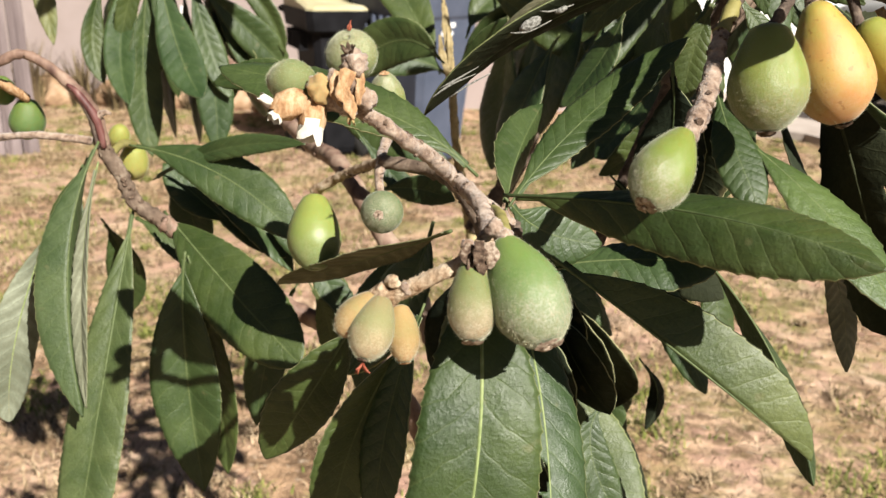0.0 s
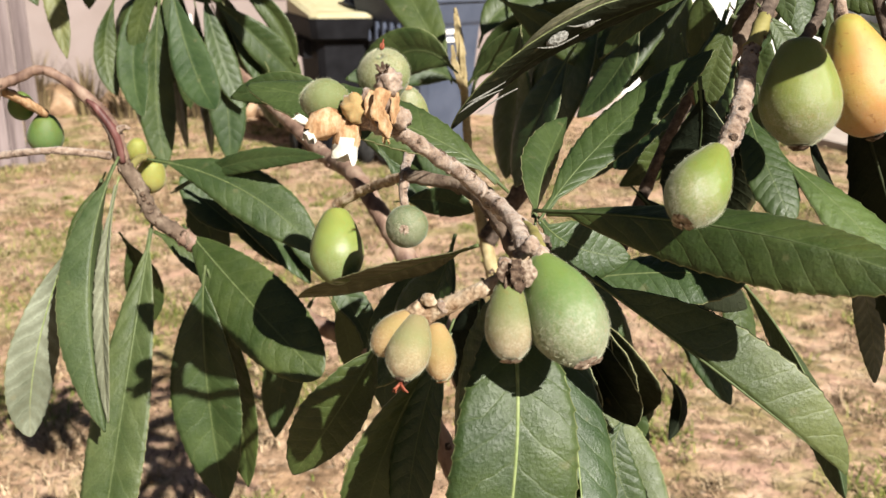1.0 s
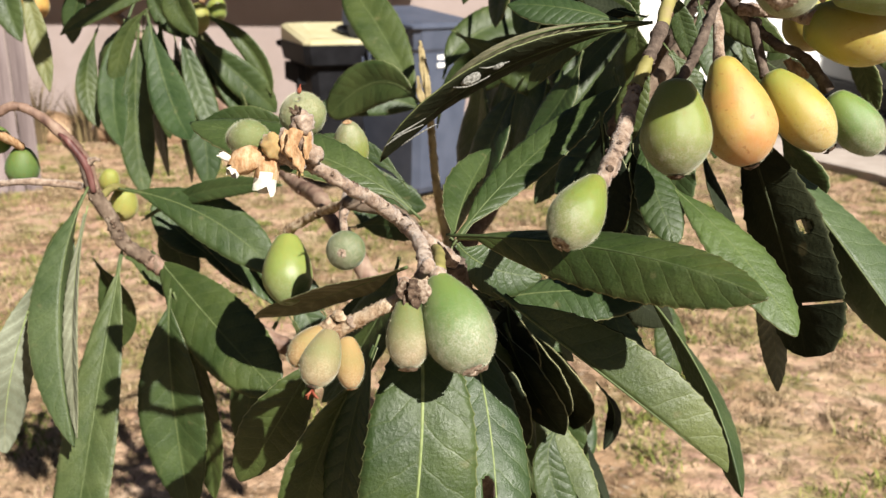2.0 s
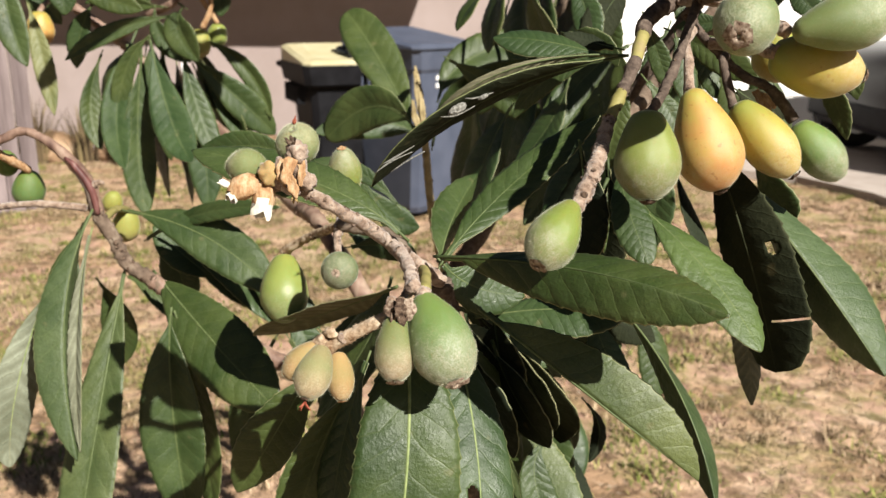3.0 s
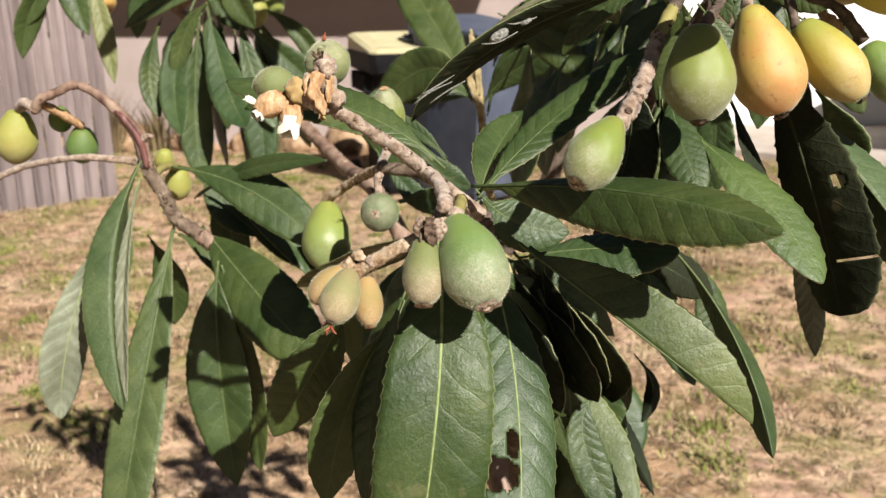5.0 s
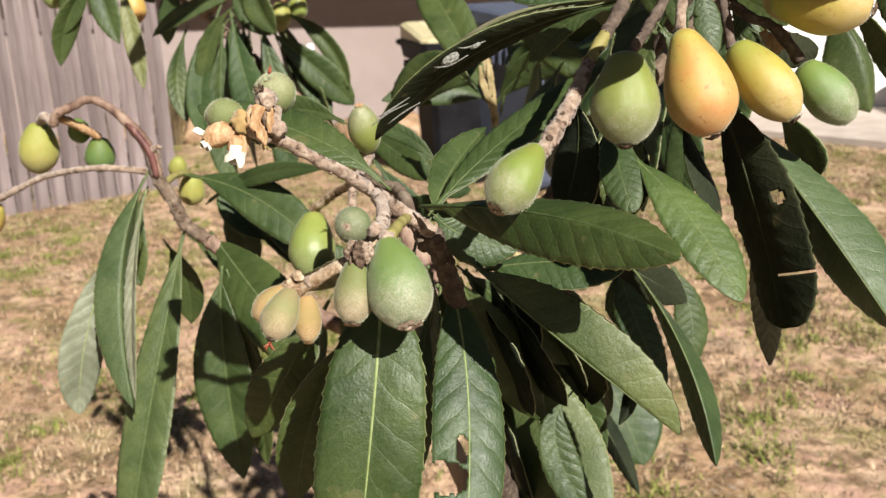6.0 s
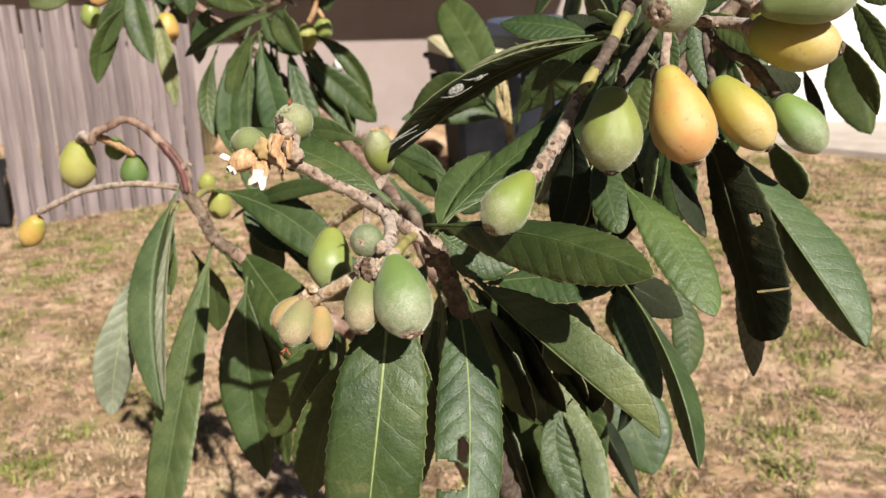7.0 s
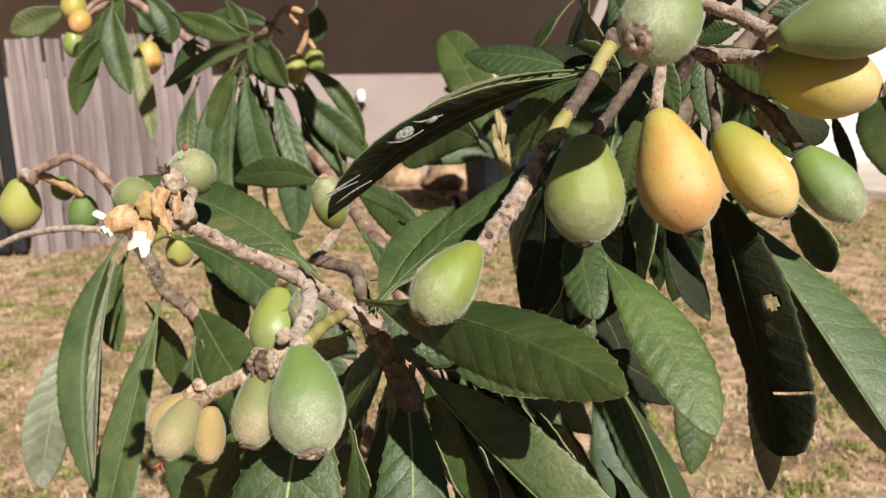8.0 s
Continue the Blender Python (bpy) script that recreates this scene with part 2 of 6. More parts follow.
SEPAL = m.color(m.ramp(m.noise(300, 5, 0.7, stretch=(1, 1, 0.4)), [(0.3, (0.16, 0.070, 0.030)), (0.5, (0.34, 0.205, 0.105)), (0.74, (0.50, 0.39, 0.26))])).bump(m.noise(500, 3), 0.7, 0.0008).m
m = Mat("sepal_red", 0.6, 0.3)
RED = m.color(m.ramp(m.noise(400, 3), [(0.3, (0.1496, 0.0272, 0.0136)), (0.7, (0.2856, 0.0884, 0.0476))])).m
m = Mat("petal_white", 0.6, 0.3)
PETAL = m.color(m.ramp(m.noise(250, 3), [(0.3, (0.46, 0.43, 0.33)), (0.62, (0.62, 0.61, 0.56))])).bump(m.noise(420, 3), 0.6, 0.0008).m
m = Mat("fine_down", 0.9, 0.1)
DOWN = m.color(m.ramp(m.noise(300, 2), [(0.3, (0.26, 0.265, 0.17)), (0.7, (0.38, 0.375, 0.27))])).m
m = Mat("egg_mass_grey", 0.95, 0.1)
SILK = m.color(m.ramp(m.noise(900, 4), [(0.3, (0.0816, 0.0816, 0.068)), (0.7, (0.3128, 0.306, 0.2788))])).bump(m.noise(900, 3), 1.0, 0.001).m

m = Mat("ground_dry_soil", 0.95, 0.1)
c = m.ramp(m.noise(1.7, 7, 0.66), [(0.34, (0.195, 0.122, 0.068)), (0.45, (0.39, 0.252, 0.152)), (0.55, (0.52, 0.355, 0.238)), (0.70, (0.57, 0.425, 0.312))])
c = m.mix(m.ramp(m.noise(9, 6, 0.75), [(0.46, (0.0,)), (0.58, (0.85,))]), c, (0.120, 0.076, 0.044))
c = m.mix(m.ramp(m.noise(2.1, 5, 0.7), [(0.48, (0.0,)), (0.60, (0.6,))]), c, (0.1984, 0.1984, 0.064))
c = m.mix(m.ramp(m.noise(26, 5, 0.75), [(0.52, (0.0,)), (0.64, (0.5,))]), c, (0.150, 0.096, 0.055))
c = m.mix(m.ramp(m.noise(34, 4, 0.7), [(0.58, (0.0,)), (0.70, (0.7,))]), c, (0.4736, 0.3968, 0.3072))
c = m.mix(m.ramp(m.noise(3.3, 5, 0.7), [(0.52, (0.0,)), (0.62, (0.65,))]), c, (0.47, 0.285, 0.22))
SOIL = m.color(c).bump(m.math("ADD", m.noise(60, 4, 0.7), m.math("MULTIPLY", m.noise(9, 4), 3.0)), 0.9, 0.012).m


def blade_material(name, a, b, c):
    x = Mat(name, 0.8, 0.15)
    g = x.n.new("ShaderNodeNewGeometry")
    return x.color(x.ramp(g.outputs["Random Per Island"], [(0.0, a), (0.5, b), (1.0, c)])).m


STRAW = blade_material("grass_straw", (0.070, 0.047, 0.026), (0.260, 0.182, 0.104), (0.480, 0.370, 0.245))
TURF = blade_material("grass_green", (0.0704, 0.096, 0.0192), (0.16, 0.1792, 0.0416), (0.2816, 0.2624, 0.0896))

m = Mat("stucco_beige", 0.9, 0.15)
STUCCO = m.color(m.ramp(m.noise(3, 5), [(0.3, (0.268, 0.216, 0.198)), (0.7, (0.312, 0.256, 0.240))])).bump(m.noise(140, 4), 0.5, 0.004).m
# unseen eave lining, kept pale to throw light onto the shaded wall
m = Mat("soffit_pale_bounce", 0.8, 0.2)
SOFFIT = m.color(m.ramp(m.noise(2, 4), [(0.3, (0.44, 0.44, 0.46)), (0.7, (0.52, 0.52, 0.54))])).m
m = Mat("roof_tile", 0.85, 0.2)
ROOF = m.color(m.ramp(m.noise(4, 4), [(0.3, (0.0832, 0.0544, 0.0448)), (0.7, (0.1408, 0.096, 0.0768))])).bump(m.noise(40, 3), 0.5).m
m = Mat("garage_white_paint", 0.45, 0.4)
WHITE = m.color(m.ramp(m.noise(1.4, 4), [(0.3, (0.702, 0.693, 0.675)), (0.7, (0.774, 0.765, 0.747))])).m
m = Mat("concrete_pale", 0.85, 0.2)
CONCRETE = m.color(m.ramp(m.noise(5, 5, 0.6), [(0.3, (0.2904, 0.2442, 0.2112)), (0.7, (0.396, 0.3432, 0.3036))])).bump(m.noise(120, 4), 0.4, 0.003).m
m = Mat("fence_weathered_timber", 0.9, 0.15)
c = m.ramp(m.noise(24, 5, 0.62, stretch=(1, 1, 0.035)), [(0.30, (0.055, 0.043, 0.041)), (0.45, (0.135, 0.110, 0.107)), (0.70, (0.262, 0.222, 0.216))])
c = m.mix(1.0, c, m.mix(m.random(), (0.72, 0.69, 0.70), (1.18, 1.14, 1.15)), "MULTIPLY")
c = m.mix(m.ramp(m.noise(7, 5, 0.7, stretch=(1, 1, 0.12)), [(0.48, (0.0,)), (0.66, (0.55,))]), c, (0.085, 0.064, 0.058))
TIMBER = m.color(c).bump(m.noise(60, 5, 0.6, stretch=(1, 1, 0.05)), 0.8, 0.004).m
# near-black that stands for shade on the panel beside the fence
m = Mat("panel_shade_tone", 0.6, 0.3)
PANEL_SHADE = m.color(m.ramp(m.noise(6, 3), [(0.3, (0.012, 0.012, 0.013)), (0.7, (0.024, 0.022, 0.022))])).m
m = Mat("bin_dark_plastic", 0.6, 0.08)
BIN_DARK = m.color(m.ramp(m.noise(9, 4), [(0.3, (0.006, 0.006, 0.007)), (0.7, (0.012, 0.012, 0.014))])).m
m = Mat("bin_grey_blue_plastic", 0.55, 0.4)
BIN_BLUE = m.color(m.ramp(m.noise(7, 4), [(0.3, (0.046, 0.057, 0.086)), (0.7, (0.068, 0.080, 0.116))])).bump(m.noise(220, 3), 0.2).m
m = Mat("bin_lid_yellow", 0.5, 0.4)
LID_YELLOW = m.color(m.ramp(m.noise(8, 4), [(0.3, (0.3944, 0.3468, 0.1972)), (0.7, (0.4624, 0.4216, 0.272))])).m
m = Mat("car_paint_dark", 0.3, 0.2, 0.0)
CAR_PAINT = m.color(m.ramp(m.noise(3, 2), [(0.3, (0.006, 0.007, 0.010)), (0.7, (0.009, 0.010, 0.014))])).m
m = Mat("tyre_rubber", 0.85, 0.2)
RUBBER = m.color(m.ramp(m.noise(30, 3), [(0.3, (0.012, 0.012, 0.012)), (0.7, (0.03, 0.028, 0.026))])).m
m = Mat("rim_alloy", 0.35, 0.5, 0.9)
ALLOY = m.color(m.ramp(m.noise(10, 2), [(0.3, (0.35, 0.35, 0.36)), (0.7, (0.5, 0.5, 0.5))])).m
m = Mat("car_glass_dark", 0.06, 0.6)
GLASS = m.color((0.012, 0.014, 0.016)).m
DRY = blade_material("plant_dry_blade", (0.032, 0.0224, 0.0128), (0.0832, 0.0576, 0.032), (0.2304, 0.1792, 0.0896))
m = Mat("stone_tan", 0.9, 0.15)
STONE = m.color(m.ramp(m.noise(9, 5, 0.65), [(0.3, (0.1024, 0.0576, 0.032)), (0.5, (0.2688, 0.1728, 0.1024)), (0.75, (0.384, 0.2944, 0.2048))])).bump(m.noise(30, 5), 0.8, 0.01).m


# ---- building helpers ----
def part(name, bm, mats, parent=None, label="", smooth=True):
    """Links bm as one mesh object, under parent where one is given."""
    me = bpy.data.meshes.new(name)
    bm.normal_update()
    bm.to_mesh(me)
    bm.free()
    for one in mats if isinstance(mats, (list, tuple)) else [mats]:
        me.materials.append(one)
    if smooth:
        me.polygons.foreach_set("use_smooth", [True] * len(me.polygons))
    ob = new(name, me)
    if parent:
        ob.parent = parent
        ob.matrix_parent_inverse = Matrix.Translation(-Vector(parent.location)) if parent.parent is None else Matrix()
    return tagged(ob, label) if label else ob


def thing(name, place, label, category, group=""):
    ob = new(name)
    ob.location, ob.empty_display_size = place, 0.05
    return tagged(ob, label, category, group)


def box(bm, lo, hi, bevel=0.0, m=None):
    made = bmesh.ops.create_cube(bm, size=1)["verts"]
    lo, hi = Vector(lo), Vector(hi)
    for v in made:
        v.co = Vector(((v.co.x + 0.5) * (hi.x - lo.x) + lo.x, (v.co.y + 0.5) * (hi.y - lo.y) + lo.y, (v.co.z + 0.5) * (hi.z - lo.z) + lo.z))
    if bevel:
        edges = {e for v in made for e in v.link_edges}
        made = bmesh.ops.bevel(bm, geom=list(edges), offset=bevel, segments=2, affect="EDGES", profile=0.6)["verts"]
    if m:
        bmesh.ops.transform(bm, matrix=m, verts=[v for v in bm.verts if v.index < 0 or v in set(made)])
    return made


def spline(points, values, count):
    """A smooth line through points, with a value carried along it."""
    p = [Vector(q) for q in points]
    out = []
    for i in range(count):
        s = i / (count - 1) * (len(p) - 1)
        k = min(int(s), len(p) - 2)
        f = s - k
        a, b, c, d = p[max(k - 1, 0)], p[k], p[k + 1], p[min(k + 2, len(p) - 1)]
        q = 0.5 * (2 * b + (c - a) * f + (2 * a - 5 * b + 4 * c - d) * f * f + (3 * b - a - 3 * c + d) * f ** 3)
        out.append((q, values[k] * (1 - f) + values[k + 1] * f))
    return out


def tube(bm, points, radii, seg=10, step=0.004, lumps=0.12, scars=0, seed=0, material_index=0, ends=True):
    """A tapered, slightly lumpy round rod along points; scars: ring-like leaf scars and stubs on it."""
    length = sum((Vector(b) - Vector(a)).length for a, b in zip(points, points[1:]))
    line = spline(points, radii, max(4, int(length / step)))
    rng = random.Random(seed)
    rings, side = [], None
    for i, (q, r) in enumerate(line):
        t = (line[min(i + 1, len(line) - 1)][0] - line[max(i - 1, 0)][0]).normalized()
        side = (side - t * side.dot(t)).normalized() if side else t.orthogonal().normalized()
        up = t.cross(side)
        ring = []
        swell = 1 + (0.16 * max(0.0, math.sin(i * step * 620 + seed)) ** 3 if scars else 0)
        for j in range(seg):
            a = j / seg * math.tau
            w = side * math.cos(a) + up * math.sin(a)
            k = 1 + lumps * (noise.noise((q + w * r) * 190 + Vector((seed, 0, 0))) + 0.6 * noise.noise((q + w * r) * 420))
            ring.append(bm.verts.new(q + w * r * k * swell))
        rings.append(ring)
    for a, b in zip(rings, rings[1:]):
        for j in range(seg):
            bm.faces.new((a[j], a[(j + 1) % seg], b[(j + 1) % seg], b[j])).material_index = material_index
    if ends:
        bm.faces.new(rings[0][::-1]), bm.faces.new(rings[-1])
    for _ in range(scars):
        i = rng.randrange(1, len(line) - 1)
        q, r = line[i]
        t = (line[i + 1][0] - line[i - 1][0]).normalized()
        w = Vector((rng.uniform(-1, 1), rng.uniform(-1, 0.6), rng.uniform(-1, 1)))
        w = (w - t * w.dot(t)).normalized()
        stub(bm, q + w * r * 0.75, (w + t * rng.uniform(-0.2, 0.9)).normalized(), r * rng.uniform(0.22, 0.42), r * rng.uniform(0.18, 0.5), rng, material_index)


def stub(bm, at, way, r, h, rng, material_index=0):
    """A short broken pedicel: a flared knob with a hollow end."""
    side = way.orthogonal().normalized()
    up = way.cross(side)
    rings = []
    for k, (f, s) in enumerate(((0, 1.25), (0.5, 0.85), (1.0, 1.05), (0.85, 0.5))):
        rings.append([bm.verts.new(at + way * h * f + (side * math.cos(a) + up * math.sin(a)) * r * s * rng.uniform(0.82, 1.18)) for a in (j / 7 * math.tau for j in range(7))])
    for a, b in zip(rings, rings[1:]):
        for j in range(7):
            bm.faces.new((a[j], a[(j + 1) % 7], b[(j + 1) % 7], b[j])).material_index = material_index
    for j in range(7):
        for f in rings[-1][j].link_faces:
            f.material_index = material_index + 1
    bm.faces.new(rings[-1]).material_index = material_index + 1


# ---- the tree as one thing ----
TREE = thing("loquat_tree", (0.10, 0.62, 0.0), "loquat tree with toothed dark leaves and ripening fruit on lawn", "tree")
leaf_rng = random.Random(11)


def leaf(base, mid, tip, width, face, fold, top=None, under=None, holes=(), rib=None, teeth=1.0, twist=0.0, roll_in=0.10, peak=0.56, sharp=0.85, coarse=False):
    """A loquat leaf: lance-shaped, toothed, folded along its midrib, puckered between its side veins.
    peak: where it is widest, from base to tip; sharp: how pointed it runs out (0.4 round, 0.9 drawn out)."""
    b, q, e, n0 = Vector(base), Vector(mid), Vector(tip), Vector(face).normalized()
    ctrl = 2 * q - (b + e) / 2
    length = (q - b).length + (e - q).length
    near = q.y < 0.62 and not coarse
    rows, half = (22, 3) if coarse else (max(26, int(length / (0.0013 if near else 0.0028))), (14 if holes else 7 if near else 5))
    seed = leaf_rng.uniform(0, 99)
    lean = leaf_rng.uniform(-0.12, 0.12)
    sheet, thick, bm = [], 0.0003, bmesh.new()
    uv = bm.loops.layers.uv.new("UVMap")
    coords = {}
    for i in range(rows + 1):
        v = i / rows
        p = (1 - v) ** 2 * b + 2 * v * (1 - v) * ctrl + v * v * e
        t = (2 * (1 - v) * (ctrl - b) + 2 * v * (e - ctrl)).normalized()
        n = n0 - t * n0.dot(t)
        if n.length < 0.05:
            n = t.orthogonal()
        n.normalize()
        n = Matrix.Rotation(lean * math.sin(v * 3 + seed) + radians(twist) * (v - 0.5), 3, t) @ n
        s = t.cross(n)
        g = max(v - 0.05, 0.0) / 0.95
        w = width * 0.5 * ((g / peak) ** (sharp * peak / (1 - peak)) * ((1 - g) / (1 - peak)) ** sharp if 0 < g < 1 else 0.0)
        w *= 1 + 0.05 * noise.noise(Vector((v * 4.2, seed, 7)))
        w = max(w, 0.0006 + 0.0012 * (1 - v) * (v < 0.12))
        tooth = teeth * 0.0009 * ((v * length / 0.0072 + seed) % 1.0) ** 3 * (0.22 < v < 0.985) * min(1, w / 0.008)
        fold_here = radians(fold) * (1.25 - 0.5 * v)
        row = []
        for j in range(-half, half + 1):
            u = j / half
            reach = w * abs(u) + (tooth if abs(j) == half else 0.0)
            wave = 0.00045 * math.cos(math.tau * (v * VEINS - abs(u) * 1.3)) * abs(u) * (1.15 - abs(u)) * min(1, w / 0.012)
            ripple = 0.09 * w * u * u * noise.noise(Vector((v * 3.4 + seed, u * 0.7, 0))) + 0.025 * w * abs(u) * noise.noise(Vector((v * 13, u * 2, seed)))
            droop = -roll_in * w * u * u * (1 + 0.8 * abs(u))
            at = p + s * (math.copysign(1, u) * reach * math.cos(fold_here) if u else 0) + n * (reach * math.sin(fold_here) + wave + ripple + droop)
            row.append((at, n, (0.5 + u * 0.5, v)))
        sheet.append(row)
    front, back = [], []
    for row in sheet:
        front.append([bm.verts.new(at + n * thick) for at, n, _ in row])
        back.append([bm.verts.new(at - n * thick) for at, n, _ in row])
        for k, (_, _, c2) in enumerate(row):
            coords[front[-1][k]] = coords[back[-1][k]] = c2
    cols = 2 * half

    def gone(i, j):
        v, u = (i + 0.5) / rows, (j + 0.5) / cols
        return any(((v - hv) / rv) ** 2 + ((u - hu) / ru) ** 2 < 1 + 0.5 * noise.noise(Vector((v * 30, u * 12, seed))) for hv, hu, rv, ru in holes)

    keep = {(i, j) for i in range(rows) for j in range(cols) if not gone(i, j)}
    for i, j in keep:
        bm.faces.new((front[i][j], front[i][j + 1], front[i + 1][j + 1], front[i + 1][j])).material_index = 0
        bm.faces.new((back[i + 1][j], back[i + 1][j + 1], back[i][j + 1], back[i][j])).material_index = 1
        for di, dj, (a, c2) in ((-1, 0, ((i, j), (i, j + 1))), (1, 0, ((i + 1, j + 1), (i + 1, j))), (0, -1, ((i + 1, j), (i, j))), (0, 1, ((i, j + 1), (i + 1, j + 1)))):
            if (i + di, j + dj) not in keep:
                bm.faces.new((front[c2[0]][c2[1]], front[a[0]][a[1]], back[a[0]][a[1]], back[c2[0]][c2[1]])).material_index = 1
    for f in bm.faces:
        for lp in f.loops:
            lp[uv].uv = coords[lp.vert]
    bmesh.ops.delete(bm, geom=[v for v in bm.verts if not v.link_faces], context="VERTS")
    blade = part("leaf", bm, [top or LEAF_TOP, under or LEAF_UNDER], TREE)
    # the midrib stands a little proud on both sides and runs out into the stalk
    bm = bmesh.new()
    line = [sheet[i][half][0] for i in range(0, rows - 2, 6 if near else 3) if holes == () or (i, half) in keep]
    lead = (line[0] - line[1]).normalized()
    line = [line[0] + lead * 0.006] + line
    w0 = max(0.0005, min(0.0010, width * 0.022))
    tube(bm, line, [w0 * (1.2 - 0.95 * k / len(line)) for k in range(len(line))], seg=6, step=0.005, lumps=0.0)
    part("midrib", bm, rib or MIDRIB, blade)
    return blade


def fruit(top, end, radius, material, swell=0.58, calyx="dark", bend=(0, 0, 0), parent=None, hair=0, star=1.0):
    """A pear-shaped pome from its stalk end to its calyx end."""
    a, z, bend = Vector(top), Vector(end), Vector(bend)
    axis = (z - a).normalized()
    side = axis.orthogonal().normalized()
    up = axis.cross(side)
    length = (z - a).length
    rings, seg, count = [], 32, 28
    neck, pear = (0.12, 0.55) if swell < 0.53 else (0.34 if swell < 0.61 else 0.27, 0.60 + (swell - 0.53) * 4.0)
    bm = bmesh.new()
    uv = bm.loops.layers.uv.new("UVMap")
    coords = {}
    for i in range(count + 1):
        v = i / count
        w = 0.5 - 0.5 * math.cos(math.pi * v)
        p = a + axis * length * w + bend * math.sin(math.pi * w)
        if w < swell:
            s = w / swell
            r = radius * (neck + (1 - neck) * math.sin(math.pi / 2 * s) ** pear) * math.sqrt(max(0.0, 1 - (1 - min(1.0, s / 0.10)) ** 2))
        else:
            r = radius * max(0.02, math.cos(math.pi / 2 * (w - swell) / (1 - swell))) ** 0.56
        if w > 0.97:
            p = p - axis * radius * 0.10 * (w - 0.97) / 0.03
        ring = []
        for j in range(seg):
            t = j / seg * math.tau
            way = side * math.cos(t) + up * math.sin(t)
            lump = 1 + 0.035 * noise.noise(p * 60 + way * 0.8) + 0.012 * math.cos(5 * t) * (w > 0.75)
            vert = bm.verts.new(p + way * r * lump)
            coords[vert] = (j / seg, w)
            ring.append(vert)
        rings.append(ring)
    for p, q in zip(rings, rings[1:]):
        for j in range(seg):
            bm.faces.new((p[j], p[(j + 1) % seg], q[(j + 1) % seg], q[j]))
    bm.faces.new(rings[0][::-1]), bm.faces.new(rings[-1])
    for f in bm.faces:
        for lp in f.loops:
            lp[uv].uv = coords[lp.vert]
    bmesh.ops.recalc_face_normals(bm, faces=bm.faces)
    body = part("fruit", bm, material, parent or TREE)
    if hair:
        rng = random.Random(int(radius * 1e7))
        verts, faces = [], []
        for _ in range(int(hair * 2.2)):
            i, j = rng.randrange(1, count), rng.randrange(seg)
            if rng.random() > 0.14 + 0.86 * (i / count) ** 2:
                continue
            f, g = rng.random(), rng.random()
            p00, p01, p10 = (body.data.vertices[k].co for k in (i * seg + j, i * seg + (j + 1) % seg, (i + 1) * seg + j))
            at = p00 + (p01 - p00) * f + (p10 - p00) * g
            n = (at - (a + axis * max(0.0, min(length, (at - a).dot(axis))))).normalized()
            n = (n + axis * (0.25 if i < count * 0.85 else 0.9)).normalized()
            way = (n + Vector((rng.uniform(-1, 1), rng.uniform(-1, 1), rng.uniform(-1, 1))) * 0.45).normalized()
            wd = way.orthogonal().normalized() * 0.00003
            ln = rng.uniform(0.0004, 0.0010)
            k = len(verts)
            verts += [at - wd, at + wd, at + way * ln]
            faces.append((k, k + 1, k + 2))
        me = bpy.data.meshes.new("down")
        me.from_pydata(verts, [], faces)
        me.materials.append(DOWN)
        fuzz = new("down", me)
        fuzz.parent = body
        tagged(fuzz, kind="stuff")
    if calyx:
        rng = random.Random(int(radius * 1e6))
        bm = bmesh.new()
        rr = radius * (0.23 if calyx == "dark" else 0.32) * star
        heart = z - axis * radius * 0.03
        for k in range(5):
            t = (k + rng.uniform(-0.2, 0.2)) / 5 * math.tau
            way, across = side * math.cos(t) + up * math.sin(t), up * math.cos(t) - side * math.sin(t)
            reach, lift = rng.uniform(0.8, 1.15), rng.uniform(0.08, 0.24) + (0.25 if calyx == "dark" else 0.0)
            rows = []
            for f, wd, h in ((1.12, 0.50, -0.16), (1.0, 0.58, 0.02), (0.78, 0.54, 0.7), (0.52, 0.40, 1.0), (0.28, 0.22, 0.75), (0.10, 0.06, 0.1), (0.30, 0.18, -0.5)):
                rows.append([bm.verts.new(heart + way * rr * f * reach + across * rr * wd * sg + axis * rr * (h * lift * (1 - 0.35 * abs(sg)) + rng.uniform(-0.05, 0.05))) for sg in (-1, -0.5, 0, 0.5, 1)])
            for p, q in zip(rows, rows[1:]):
                for j in range(4):
                    bm.faces.new((p[j], p[j + 1], q[j + 1], q[j]))
        bmesh.ops.recalc_face_normals(bm, faces=bm.faces)
        part("calyx", bm, {"dark": CALYX, "rust": SEPAL, "pale": CALYX_PALE}[calyx], body)
    return body


def branch(name, points, radii, material, seg=12, lumps=0.12, scars=0, seed=0, step=0.004, label="", hair=0):
    bm = bmesh.new()
    tube(bm, points, radii, seg, step, lumps, scars, seed)
    bmesh.ops.recalc_face_normals(bm, faces=bm.faces)
    ob = part(name, bm, [material, CALYX], TREE, label)
    if hair:
        rng = random.Random(seed)
        verts, faces = [], []
        for _ in range(hair):
            f = ob.data.polygons[rng.randrange(len(ob.data.polygons))]
            way = (f.normal + Vector((rng.uniform(-1, 1), rng.uniform(-1, 1), rng.uniform(-1, 1))) * 0.7).normalized()
            across, ln, k = way.orthogonal().normalized() * 0.00004, rng.uniform(0.0003, 0.0009), len(verts)
            verts += [f.center - across, f.center + across, f.center + way * ln]
            faces.append((k, k + 1, k + 2))
        me = bpy.data.meshes.new("down")
        me.from_pydata(verts, [], faces)
        me.materials.append(material)
        wool = new("down", me)
        wool.parent = ob
        tagged(wool, kind="stuff")
    return ob


